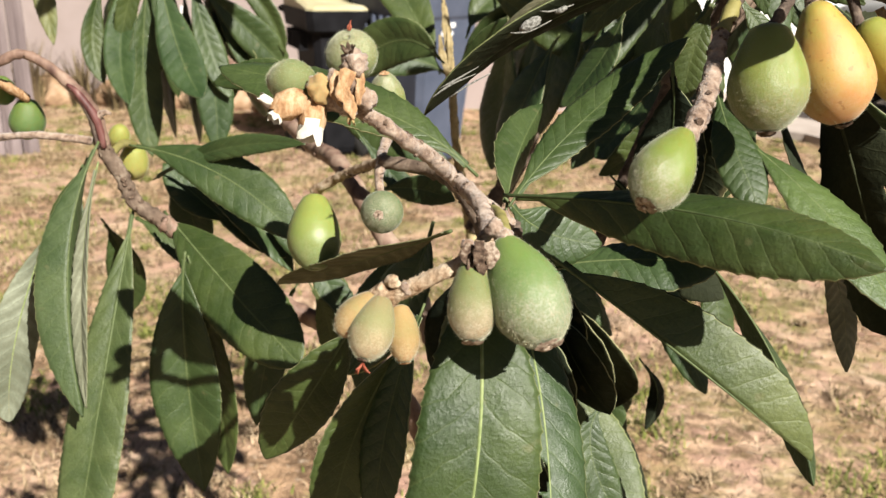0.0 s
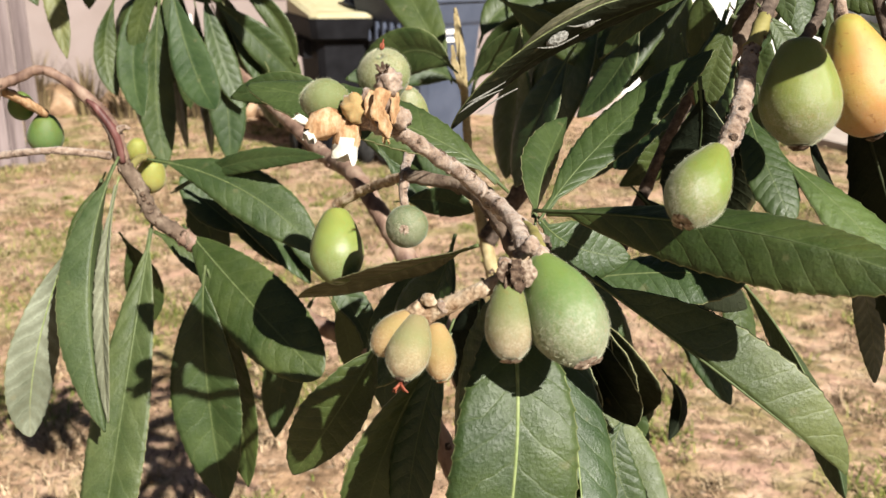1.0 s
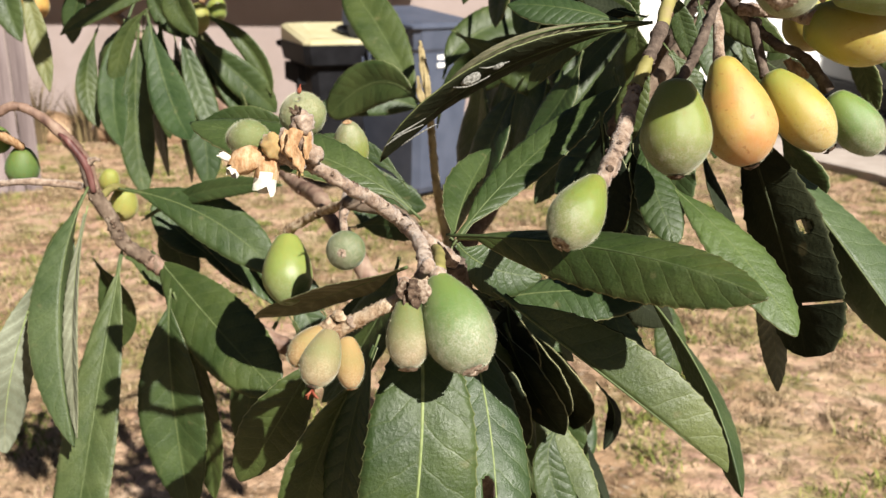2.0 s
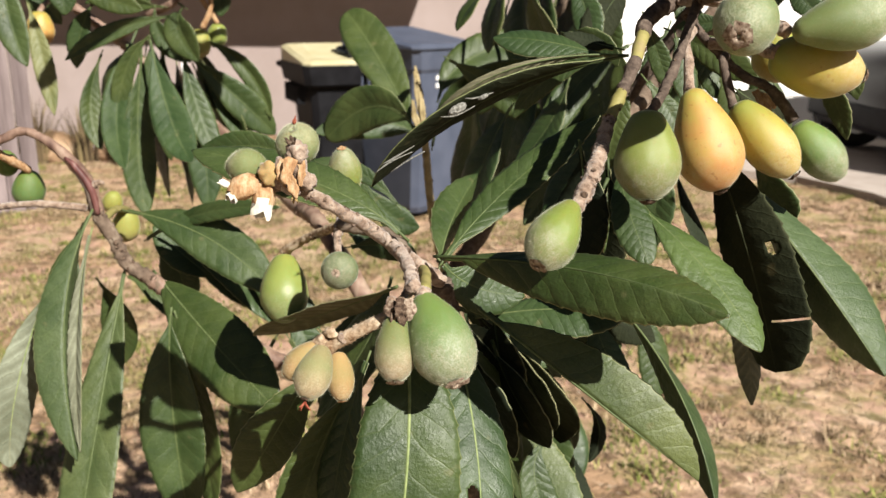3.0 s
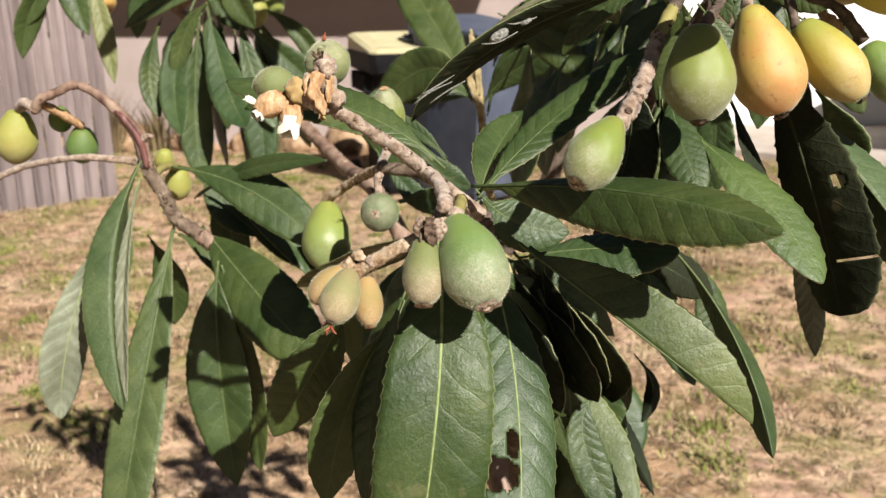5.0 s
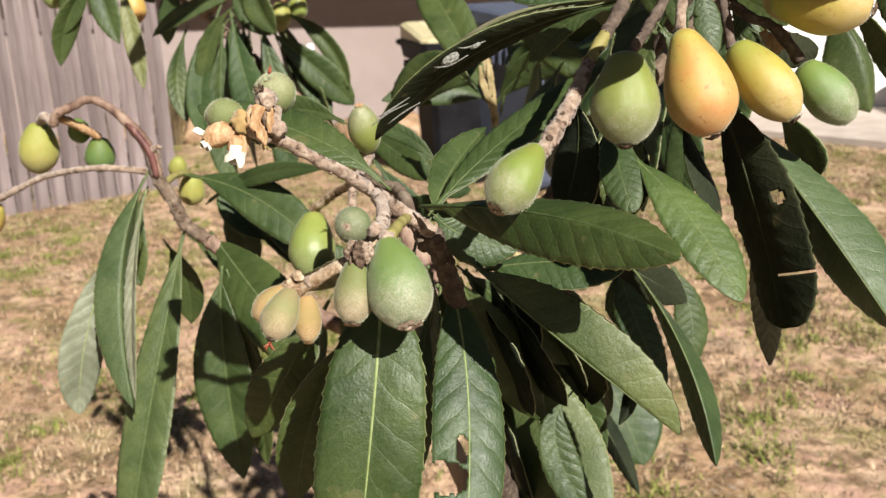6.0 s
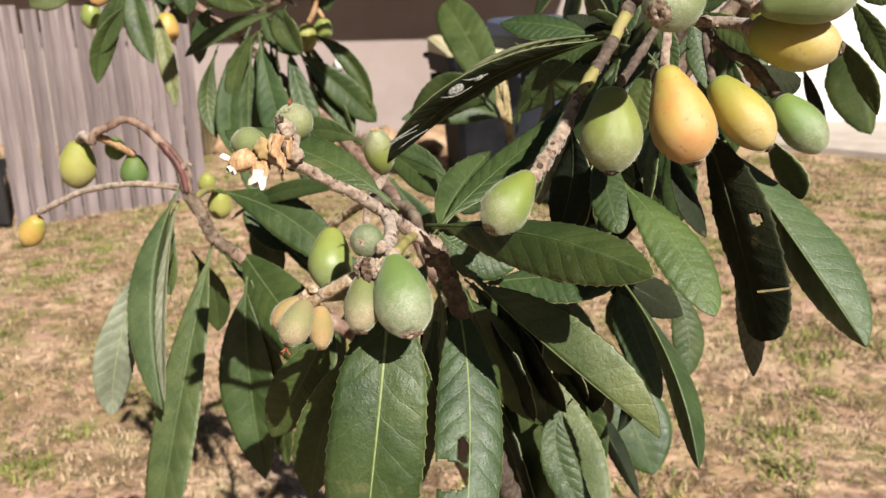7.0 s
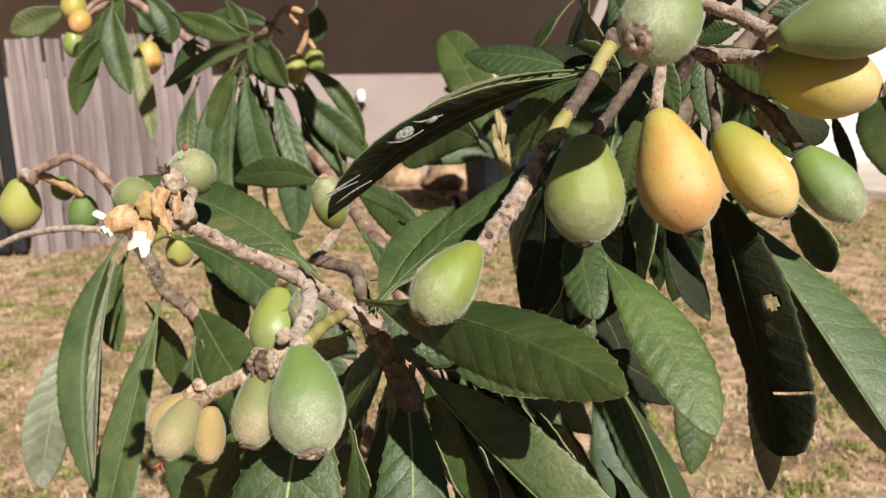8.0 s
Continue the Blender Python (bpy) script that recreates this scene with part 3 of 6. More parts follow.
# ---- the setting ----
def ground_sheet():
    bm = bmesh.new()
    xs = [-400, -120, -40, -14] + [-8 + 0.25 * i for i in range(65)] + [14, 40, 120, 400]
    ys = [-400, -120, -40, -12, -5] + [-2 + 0.25 * i for i in range(53)] + [16, 40, 120, 400]
    grid = [[bm.verts.new((x, y, 0.035 * noise.noise(Vector((x * 0.6, y * 0.6, 0))) * (abs(x) < 8) * (-2 < y < 7.4) + 0.012 * noise.noise(Vector((x * 2.4, y * 2.4, 3))) * (abs(x) < 8) * (-2 < y < 7.4))) for x in xs] for y in ys]
    for a, b in zip(grid, grid[1:]):
        for j in range(len(xs) - 1):
            bm.faces.new((a[j], a[j + 1], b[j + 1], b[j]))
    return tagged(part("ground", bm, SOIL), "dry sandy lawn with bare pinkish soil and straw-coloured grass", "ground", kind="structure")


ground_sheet()


def blades(name, count, zone, size, material, label, clumps, seed):
    """Many short bent blades of grass in loose clumps, in one mesh."""
    rng = random.Random(seed)
    verts, faces = [], []
    x0, x1, y0, y1 = zone
    middle = [(rng.uniform(x0, x1), y0 + (y1 - y0) * rng.random(), rng.uniform(0.012, 0.10)) for _ in range(clumps)]
    for _ in range(count):
        cx, cy, r = middle[rng.randrange(clumps)]
        x, y = rng.gauss(cx, r), rng.gauss(cy, r)
        if not (x0 < x < x1 and y0 < y < y1):
            continue
        h, a = size * rng.uniform(0.4, 1.3), rng.uniform(0, math.tau)
        w, lean = size * rng.uniform(0.05, 0.10), size * rng.uniform(0.3, 1.5)
        dx, dy = math.cos(a), math.sin(a)
        z = 0.035 * noise.noise(Vector((x * 0.6, y * 0.6, 0))) + 0.012 * noise.noise(Vector((x * 2.4, y * 2.4, 3))) - 0.003
        k = len(verts)
        verts += [(x - dy * w, y + dx * w, z), (x + dy * w, y - dx * w, z), (x + dx * lean * 0.4 + dy * w * 0.8, y + dy * lean * 0.4 - dx * w * 0.8, z + h * 0.6),
                  (x + dx * lean * 0.4 - dy * w * 0.8, y + dy * lean * 0.4 + dx * w * 0.8, z + h * 0.6), (x + dx * lean, y + dy * lean, z + h * 0.75)]
        faces += [(k, k + 1, k + 2, k + 3), (k + 3, k + 2, k + 4)]
    me = bpy.data.meshes.new(name)
    me.from_pydata(verts, [], faces)
    me.materials.append(material)
    return tagged(new(name, me), label, "grass", kind="stuff")


blades("dry_grass", 190000, (-6.5, 3.3, -2.0, 7.6), 0.032, STRAW, "short straw-coloured dead grass on dry soil", 4200, 3)
blades("green_grass", 100000, (-6.5, 3.3, -2.0, 7.6), 0.034, TURF, "sparse olive-green grass tufts in dry lawn", 1400, 5)
blades("leaf_litter", 13000, (-6.5, 3.3, -2.0, 7.6), 0.030, DRY, "small brown leaf litter scattered over the lawn", 1000, 9)


# house: wall, recessed garage bay, eave and roof
def house():
    home = thing("house", (-3.0, 8.1, 0.0), "beige rendered house with a deep dark eave and white garage door", "house")
    bm = bmesh.new()
    box(bm, (-9, 8.1, -0.1), (1.25, 8.35, 2.75))
    part("wall", bm, STUCCO, home, smooth=False)
    bm = bmesh.new()
    box(bm, (1.0, 8.352, -0.1), (1.25, 9.25, 2.75))
    part("return_wall", bm, STUCCO, home, smooth=False)
    bm = bmesh.new()
    box(bm, (1.252, 9.254, 2.25), (7.0, 9.5, 2.75))
    box(bm, (6.2, 9.254, -0.1), (7.0, 9.5, 2.248))
    part("garage_wall", bm, STUCCO, home, smooth=False)
    for k in range(5):
        bm = bmesh.new()
        box(bm, (1.256, 9.30, 0.03 + k * 0.445), (6.196, 9.36, 0.03 + k * 0.445 + 0.437), 0.006)
        part("door_panel", bm, WHITE, home, "white sectional garage door panel", smooth=False)
    for name, mat, z0, z1, out in (("soffit", SOFFIT, 2.42, 2.50, 0.0), ("roof", ROOF, 2.504, 2.62, 0.05)):
        bm = bmesh.new()
        plan = [(-9.4 - out, EAVE_Y - out), (0.51 + out, EAVE_Y - out), (-0.03 + out, 8.098), (-9.4 - out, 8.098)]
        p = [bm.verts.new((x, y, z0)) for x, y in plan]
        q = [bm.verts.new((x, y, z1)) for x, y in plan]
        bm.faces.new(p[::-1]), bm.faces.new(q)
        for i in range(4):
            bm.faces.new((p[i], p[(i + 1) % 4], q[(i + 1) % 4], q[i]))
        part(name, bm, mat, home, "pale eave lining, out of view, toned to bounce light" if name == "soffit" else "", smooth=False)
    # garden tap on a short pipe
    bm = bmesh.new()
    tube(bm, [(-2.50, 8.09, 0.70), (-2.50, 8.02, 0.70), (-2.50, 7.98, 0.66)], [0.022, 0.024, 0.02], 8, 0.02, 0)
    pipe = part("tap", bm, BIN_DARK, home, "dark garden tap")
    bm = bmesh.new()
    bmesh.ops.create_cone(bm, cap_ends=True, segments=12, radius1=0.05, radius2=0.028, depth=0.11, matrix=Matrix.Translation((-2.50, 8.03, 0.80)))
    part("cover", bm, WHITE, pipe, "white tap cover")


EAVE_Y = 6.60
house()


def driveway():
    bm = bmesh.new()
    low = [(1.254, 9.25), (1.254, 8.05), (1.55, 7.86), (2.05, 7.55), (2.75, 7.08), (3.08, 6.45), (3.25, 5.4), (3.4, 3.5), (3.6, 0), (4.0, -8), (9, -8), (9, 9.25)]
    a = [bm.verts.new((x, y, -0.05)) for x, y in low]
    b = [bm.verts.new((x, y, 0.055)) for x, y in low]
    bm.faces.new(b)
    for i in range(len(low)):
        bm.faces.new((a[i], a[(i + 1) % len(low)], b[(i + 1) % len(low)], b[i]))
    bmesh.ops.recalc_face_normals(bm, faces=bm.faces)
    tagged(part("driveway", bm, CONCRETE, smooth=False), "pale concrete driveway slab beside the lawn", "driveway", kind="structure")


driveway()


def fence(a, b, height, count):
    """Upright weathered pickets on two rails between a and b."""
    a, b = Vector((*a, 0)), Vector((*b, 0))
    along = (b - a).normalized()
    back = Vector((-along.y, along.x, 0))
    rng = random.Random(4)
    f = thing("fence", tuple(a), "weathered grey-brown upright timber paling fence", "fence")
    step = (b - a).length / count
    turn = math.atan2(along.y, along.x)
    for i in range(count):
        bm = bmesh.new()
        h = height + rng.uniform(-0.02, 0.02)
        box(bm, (-step * rng.uniform(0.44, 0.49), -0.010, -0.03), (step * rng.uniform(0.44, 0.49), 0.010, h), 0.004)
        ob = part("paling", bm, TIMBER, f, smooth=False)
        at = a + along * step * (i + 0.5) + back * rng.uniform(-0.014, 0.014)
        ob.matrix_parent_inverse = Matrix.Translation(-a)
        ob.matrix_basis = Matrix.Translation(at) @ Matrix.Rotation(turn + rng.uniform(-0.07, 0.07), 4, "Z") @ Matrix.Rotation(rng.uniform(-0.010, 0.010), 4, "Y")
    for z in (0.3, height - 0.25):
        bm = bmesh.new()
        box(bm, (0, 0.018, z), ((b - a).length, 0.058, z + 0.09), 0.004)
        ob = part("rail", bm, TIMBER, f, smooth=False)
        ob.matrix_basis = Matrix.Translation(a) @ Matrix.Rotation(turn, 4, "Z")
    return f


fence((-3.82, 4.94), (-2.86, 5.82), 1.40, 12)


def shaded_panel():
    # made-up panel for a shaded stretch; the shade is its colour
    g = thing("gate", (-3.92, 4.80, 0), "side panel next to the paling fence, near-black to stand for shade", "gate")
    for i in range(9):
        bm = bmesh.new()
        x = -3.94 - i * 0.105
        box(bm, (x, 4.90 - i * 0.03, 0.02), (x + 0.099, 4.93 - i * 0.03, 1.62), 0.004)
        part("board", bm, PANEL_SHADE, g, smooth=False)
    bm = bmesh.new()
    box(bm, (-4.80, 4.94, 0.35), (-3.84, 4.98, 0.45), 0.004)
    part("rail", bm, PANEL_SHADE, g, smooth=False)


shaded_panel()


def wheelie_bin(place, turn, height, body_mat, lid_mat, label, lid_w=0.315, slim=1.0):
    b = thing("wheelie_bin", (place[0], place[1], 0), label, "bin", "bins by the wall")
    m = Matrix.Translation((place[0], place[1], 0)) @ Matrix.Rotation(radians(turn), 4, "Z")

    def add(name, bm, mat, parent=b, smooth=False, tag=""):
        bmesh.ops.transform(bm, matrix=m, verts=bm.verts)
        bmesh.ops.recalc_face_normals(bm, faces=bm.faces)
        return part(name, bm, mat, parent, tag, smooth)

    bm = bmesh.new()
    top = height - 0.075
    rings = []
    for z, w, d in ((0.04, 0.20 * slim, 0.23 * slim), (0.08, 0.21 * slim, 0.25 * slim), (0.55, 0.238 * slim, 0.295 * slim), (top - 0.15, 0.258 * slim, 0.33 * slim), (top - 0.125, 0.275, 0.345), (top, 0.295, 0.368)):
        rings.append([bm.verts.new((sx * w - sx * cx, sy * d - sy * cy, z)) for sx, sy, cx, cy in ((-1, -1, 0.04, 0), (1, -1, 0.04, 0), (1, -1, 0, 0.04), (1, 1, 0, 0.04), (1, 1, 0.04, 0), (-1, 1, 0.04, 0), (-1, 1, 0, 0.04), (-1, -1, 0, 0.04))])
    for p, q in zip(rings, rings[1:]):
        for j in range(8):
            bm.faces.new((p[j], p[(j + 1) % 8], q[(j + 1) % 8], q[j]))
    bm.faces.new(rings[0][::-1]), bm.faces.new(rings[-1])
    body = add("body", bm, body_mat)
    bm = bmesh.new()
    rings = []
    for z, w, d in ((top + 0.003, lid_w, lid_w + 0.07), (top + 0.016, lid_w, lid_w + 0.07), (top + 0.034, lid_w - 0.030, lid_w + 0.035), (top + 0.040, lid_w - 0.115, lid_w - 0.065)):
        rings.append([bm.verts.new((sx * w - sx * cx, sy * d - sy * cy, z + (z > top + 0.01) * 0.040 * (1 + sy))) for sx, sy, cx, cy in ((-1, -1, 0.04, 0), (1, -1, 0.04, 0), (1, -1, 0, 0.04), (1, 1, 0, 0.04), (1, 1, 0.04, 0), (-1, 1, 0.04, 0), (-1, 1, 0, 0.04), (-1, -1, 0, 0.04))])
    for p, q in zip(rings, rings[1:]):
        for j in range(8):
            bm.faces.new((p[j], p[(j + 1) % 8], q[(j + 1) % 8], q[j]))
    bm.faces.new(rings[0][::-1]), bm.faces.new(rings[-1])
    add("lid", bm, lid_mat)
    bm = bmesh.new()
    tube(bm, [(-0.25, 0.37, top - 0.05), (-0.25, 0.44, top - 0.02), (0.25, 0.44, top - 0.02), (0.25, 0.37, top - 0.05)], [0.016] * 4, 8, 0.03, 0)
    add("handle", bm, body_mat, smooth=True)
    for k in range(6):
        bm = bmesh.new()
        x = -0.19 + k * 0.07
        box(bm, (-0.300, x, top - 0.26), (-0.245, x + 0.022, top - 0.137), 0.004)
        add("rib", bm, body_mat, body)
    for sx in (-1, 1):
        bm = bmesh.new()
        bmesh.ops.create_cone(bm, cap_ends=True, segments=24, radius1=0.10, radius2=0.10, depth=0.05, matrix=Matrix.Translation((sx * 0.26, 0.30, 0.10)) @ Matrix.Rotation(math.pi / 2, 4, "Y"))
        add("wheel", bm, RUBBER, smooth=True)
    return b, m, top


wheelie_bin((-0.88, 6.15), 24, 1.07, BIN_DARK, LID_YELLOW, "dark wheelie bin with a faded yellow lid, standing by the wall", 0.285, 0.86)
grey_bin, at_bin, bin_top = wheelie_bin((-0.32, 5.97), 46, 1.19, BIN_BLUE, BIN_BLUE, "blue-grey wheelie bin with unreadable white print on its side")
for z, w in ((-0.195, 0.115), (-0.245, 0.095)):
    bm = bmesh.new()
    box(bm, (-0.09, -0.333, bin_top + z), (-0.09 + w, -0.300, bin_top + z + 0.028))
    bmesh.ops.transform(bm, matrix=at_bin, verts=bm.verts)
    part("print_bar", bm, WHITE, grey_bin, "white printed bar", smooth=False)


def boulder(place, size, seed, label):
    bm = bmesh.new()
    bmesh.ops.create_icosphere(bm, subdivisions=3, radius=1)
    for v in bm.verts:
        k = 1 + 0.35 * noise.noise(v.co * 1.3 + Vector((seed, 0, 0))) + 0.12 * noise.noise(v.co * 4 + Vector((seed, 0, 0)))
        v.co = Vector((v.co.x * size[0] * k, v.co.y * size[1] * k, max(v.co.z, -0.5) * size[2] * k))
    ob = tagged(part("garden_stone", bm, STONE), label, "stone", "stones along the wall")
    ob.location = (place[0], place[1], size[2] * 0.42)
    return ob


for k, (x, y, s) in enumerate(((-3.6, 7.75, 0.24), (-3.1, 7.8, 0.2), (-2.55, 7.82, 0.17), (-2.05, 7.8, 0.2), (-1.6, 7.72, 0.24), (-1.15, 7.75, 0.2), (-4.2, 7.7, 0.24))):
    boulder((x, y), (s, s * 0.8, s * 0.75), k * 3.7, "rough tan edging stone by the beige wall")


def dry_shrub(place, count, height, seed):
    rng = random.Random(seed)
    verts, faces = [], []
    for _ in range(count):
        a, r = rng.uniform(0, math.tau), rng.uniform(0, 0.16)
        x, y = place[0] + math.cos(a) * r, place[1] + math.sin(a) * r * 0.6
        h, w, bend = height * rng.uniform(0.35, 1.0), rng.uniform(0.006, 0.014), rng.uniform(0.1, 0.45)
        ca, sa = math.cos(a), math.sin(a)
        k = len(verts)
        for f in (0, 0.4, 0.75, 1.0):
            for sgn in (-1, 1):
                ww = w * (1 - f) + 0.001
                verts.append((x + ca * bend * f * f * h - sa * ww * sgn, y + sa * bend * f * f * h + ca * ww * sgn, h * f * (1 - 0.25 * bend * f)))
        faces += [(k + 2 * i, k + 2 * i + 1, k + 2 * i + 3, k + 2 * i + 2) for i in range(3)]
    me = bpy.data.meshes.new("dry_shrub")
    me.from_pydata(verts, [], faces)
    me.materials.append(DRY)
    tagged(new("dry_shrub", me), "dead brown strappy garden plant against the wall", "shrub", "plants along the wall")


for k, (x, y, h) in enumerate(((-3.75, 7.6, 0.62), (-3.35, 7.7, 0.55), (-2.95, 7.6, 0.35), (-4.3, 7.6, 0.6), (-2.3, 7.65, 0.25))):
    dry_shrub((x, y), 130, h, k)


def parked_car(m):
    """A dark sports-utility vehicle, seen by its corner; x runs along its length from the front."""
    c = thing("parked_car", tuple(m.translation), "dark blue-black car parked on the concrete driveway", "car")

    def add(name, bm, mat, parent=c, smooth=True, tag=""):
        bmesh.ops.transform(bm, matrix=m, verts=bm.verts)
        bmesh.ops.recalc_face_normals(bm, faces=bm.faces)
        return part(name, bm, mat, parent, tag, smooth)

    bm = bmesh.new()
    rings = []
    for x, w, low, mid, high in ((0.0, 0.62, 0.42, 0.60, 0.78), (0.06, 0.80, 0.28, 0.62, 0.92), (0.35, 0.90, 0.22, 0.70, 1.00), (1.2, 0.92, 0.20, 0.75, 1.06), (1.35, 0.92, 0.20, 0.75, 1.10), (4.0, 0.92, 0.22, 0.78, 1.12), (4.45, 0.84, 0.30, 0.75, 1.05), (4.5, 0.70, 0.40, 0.70, 0.95)):
        half = [(w * 0.85, low), (w, low + 0.12), (w, mid), (w * 0.94, high - 0.06), (w * 0.80, high)]
        rings.append([bm.verts.new((x, y, z)) for y, z in half] + [bm.verts.new((x, -y, z)) for y, z in half[::-1]])
    for p, q in zip(rings, rings[1:]):
        for j in range(10):
            bm.faces.new((p[j], p[(j + 1) % 10], q[(j + 1) % 10], q[j]))
    bm.faces.new(rings[0]), bm.faces.new(rings[-1])
    add("body", bm, CAR_PAINT)
    bm = bmesh.new()
    rings = []
    for x, w, z in ((1.15, 0.80, 1.08), (1.75, 0.70, 1.58), (2.4, 0.70, 1.66), (3.9, 0.69, 1.62), (4.38, 0.78, 1.06)):
        rings.append([bm.verts.new((x, -w, z)), bm.verts.new((x, w, z))])
    base = [[bm.verts.new((x, s * 0.84, 1.03)) for s in (-1, 1)] for x in (1.15, 1.75, 2.4, 3.9, 4.38)]
    for k in range(4):
        bm.faces.new((rings[k][0], rings[k][1], rings[k + 1][1], rings[k + 1][0]))
        for s in (0, 1):
            bm.faces.new((base[k][s], base[k + 1][s], rings[k + 1][s], rings[k][s]))
    add("cabin", bm, GLASS, smooth=False)
    for x in (0.47, 3.30):
        for s in (-1, 1):
            spin = Matrix.Translation((x, s * 0.83, 0.36)) @ Matrix.Rotation(math.pi / 2, 4, "X")
            bm = bmesh.new()
            bmesh.ops.create_cone(bm, cap_ends=True, segments=32, radius1=0.36, radius2=0.36, depth=0.235, matrix=spin)
            bmesh.ops.bevel(bm, geom=[e for e in bm.edges if len(e.link_faces) == 2 and e.calc_face_angle(0) > 1], offset=0.035, segments=3, affect="EDGES")
            tyre = add("wheel", bm, RUBBER, smooth=False)
            bm = bmesh.new()
            bmesh.ops.create_cone(bm, cap_ends=True, segments=28, radius1=0.235, radius2=0.22, depth=0.25, matrix=spin)
            add("rim", bm, ALLOY, tyre, smooth=False)
    bm = bmesh.new()
    box(bm, (-0.03, -0.74, 0.34), (0.10, 0.74, 0.52), 0.03)
    add("bumper", bm, BIN_DARK)
    for s in (-1, 1):
        bm = bmesh.new()
        box(bm, (0.02, s * 0.66 - 0.12, 0.66), (0.12, s * 0.66 + 0.12, 0.80), 0.03)
        add("headlight", bm, GLASS)


parked_car(Matrix.Translation((3.42, 7.85, 0.055)) @ Matrix.Rotation(radians(4), 4, "Z"))


# ---- the tree: trunk and limbs ----
branch("trunk", [(0.10, 0.62, -0.05), (0.095, 0.62, 0.3), (0.085, 0.60, 0.6), (0.07, 0.57, 0.86)], [0.034, 0.029, 0.026, 0.022], BARK, 16, 0.10, 4, 1, 0.012)
branch("limb", [(0.07, 0.57, 0.84), (0.06, 0.50, 1.0), (0.045, 0.42, 1.13), (0.037, 0.383, 1.225), (0.027, 0.357, 1.283)], [0.013, 0.010, 0.0065, 0.0055, 0.0050], STALK, 12, 0.12, 10, 2)
branch("limb", [(0.07, 0.57, 0.82), (0.0, 0.60, 1.0), (-0.06, 0.605, 1.10), (-0.123, 0.61, 1.137), (-0.168, 0.615, 1.165), (-0.2121, 0.6130, 1.1984)], [0.013, 0.0095, 0.0072, 0.0066, 0.0064, 0.0062], REDDISH, 12, 0.10, 6, 3)
branch("limb", [(-0.168, 0.615, 1.165), (-0.2121, 0.6130, 1.1984), (-0.2315, 0.6140, 1.2122), (-0.2389, 0.6130, 1.2306), (-0.2498, 0.6110, 1.2539), (-0.2536, 0.6110, 1.2747)], [0.0052, 0.0053, 0.0054, 0.0053, 0.0050, 0.0046], BARK, 14, 0.24, 46, 4, 0.0024)
branch("limb", [(-0.2498, 0.6110, 1.2539), (-0.2536, 0.6110, 1.2747), (-0.2639, 0.6110, 1.2919), (-0.2841, 0.6160, 1.3080), (-0.3031, 0.6170, 1.3168), (-0.3183, 0.6140, 1.3114), (-0.3316, 0.6120, 1.3059), (-0.338, 0.614, 1.297)], [0.0050, 0.0048, 0.0046, 0.0035, 0.0032, 0.0034, 0.0038, 0.0036], REDDISH, 14, 0.14, 10, 5, 0.003)
branch("split_bark", [(-0.2478, 0.6065, 1.2539), (-0.2514, 0.6068, 1.2747), (-0.2627, 0.6074, 1.2919), (-0.2699, 0.6080, 1.2979)], [0.0020, 0.0032, 0.0028, 0.0010], WOUND, 10, 0.16, 0, 6, label="split red-brown wound in the bark")
branch("split_bark", [(-0.2514, 0.6058, 1.2539), (-0.2552, 0.6064, 1.2747), (-0.2651, 0.6070, 1.2919)], [0.0012, 0.0018, 0.0008], STALK, 8, 0.2, 0, 7, label="dark groove in the split bark")
branch("split_bark", [(-0.2516, 0.6080, 1.2747), (-0.2461, 0.6080, 1.2792), (-0.2411, 0.6080, 1.2782)], [0.0026, 0.0022, 0.0010], WOOLLY, 8, 0.3, 4, 8, label="peeling strip of pale bark")
branch("limb", [(0.07, 0.57, 0.85), (0.0, 0.68, 1.05), (-0.094, 0.78, 1.19), (-0.155, 0.90, 1.200), (-0.255, 1.04, 1.244), (-0.348, 1.11, 1.302), (-0.420, 1.12, 1.365), (-0.492, 1.12, 1.419), (-0.56, 1.13, 1.46)], [0.013, 0.010, 0.008, 0.0076, 0.0072, 0.0066, 0.0062, 0.006, 0.005], REDDISH, 12, 0.10, 12, 7)
branch("limb", [(0.085, 0.60, 0.70), (0.06, 0.78, 0.95), (0.02, 0.92, 1.10), (0.001, 0.94, 1.181), (-0.008, 0.95, 1.265), (-0.014, 0.95, 1.315), (-0.019, 0.948, 1.345)], [0.014, 0.011, 0.007, 0.0046, 0.0042, 0.0040, 0.0014], TAN, 12, 0.14, 16, 8)
branch("limb", [(0.085, 0.60, 0.78), (0.075, 0.56, 1.0), (0.085, 0.53, 1.18), (0.125, 0.52, 1.32), (0.17, 0.49, 1.41), (0.172, 0.44, 1.426), (0.142, 0.41, 1.417), (0.1265, 0.393, 1.408), (0.1230, 0.384, 1.401)], [0.009, 0.0060, 0.0040, 0.0032, 0.0038, 0.0044, 0.0042, 0.0038, 0.0034], STALK, 12, 0.14, 14, 9)
branch("limb", [(0.02, 0.92, 1.10), (0.08, 0.95, 1.2), (0.12, 0.98, 1.38), (0.13, 1.05, 1.5)], [0.011, 0.009, 0.007, 0.005], STALK, 10, 0.12, 6, 10, 0.008)
branch("limb", [(-0.420, 1.12, 1.365), (-0.36, 1.08, 1.395), (-0.318, 1.05, 1.412), (-0.308, 1.08, 1.437)], [0.006, 0.005, 0.0045, 0.004], REDDISH, 10, 0.12, 6, 12)

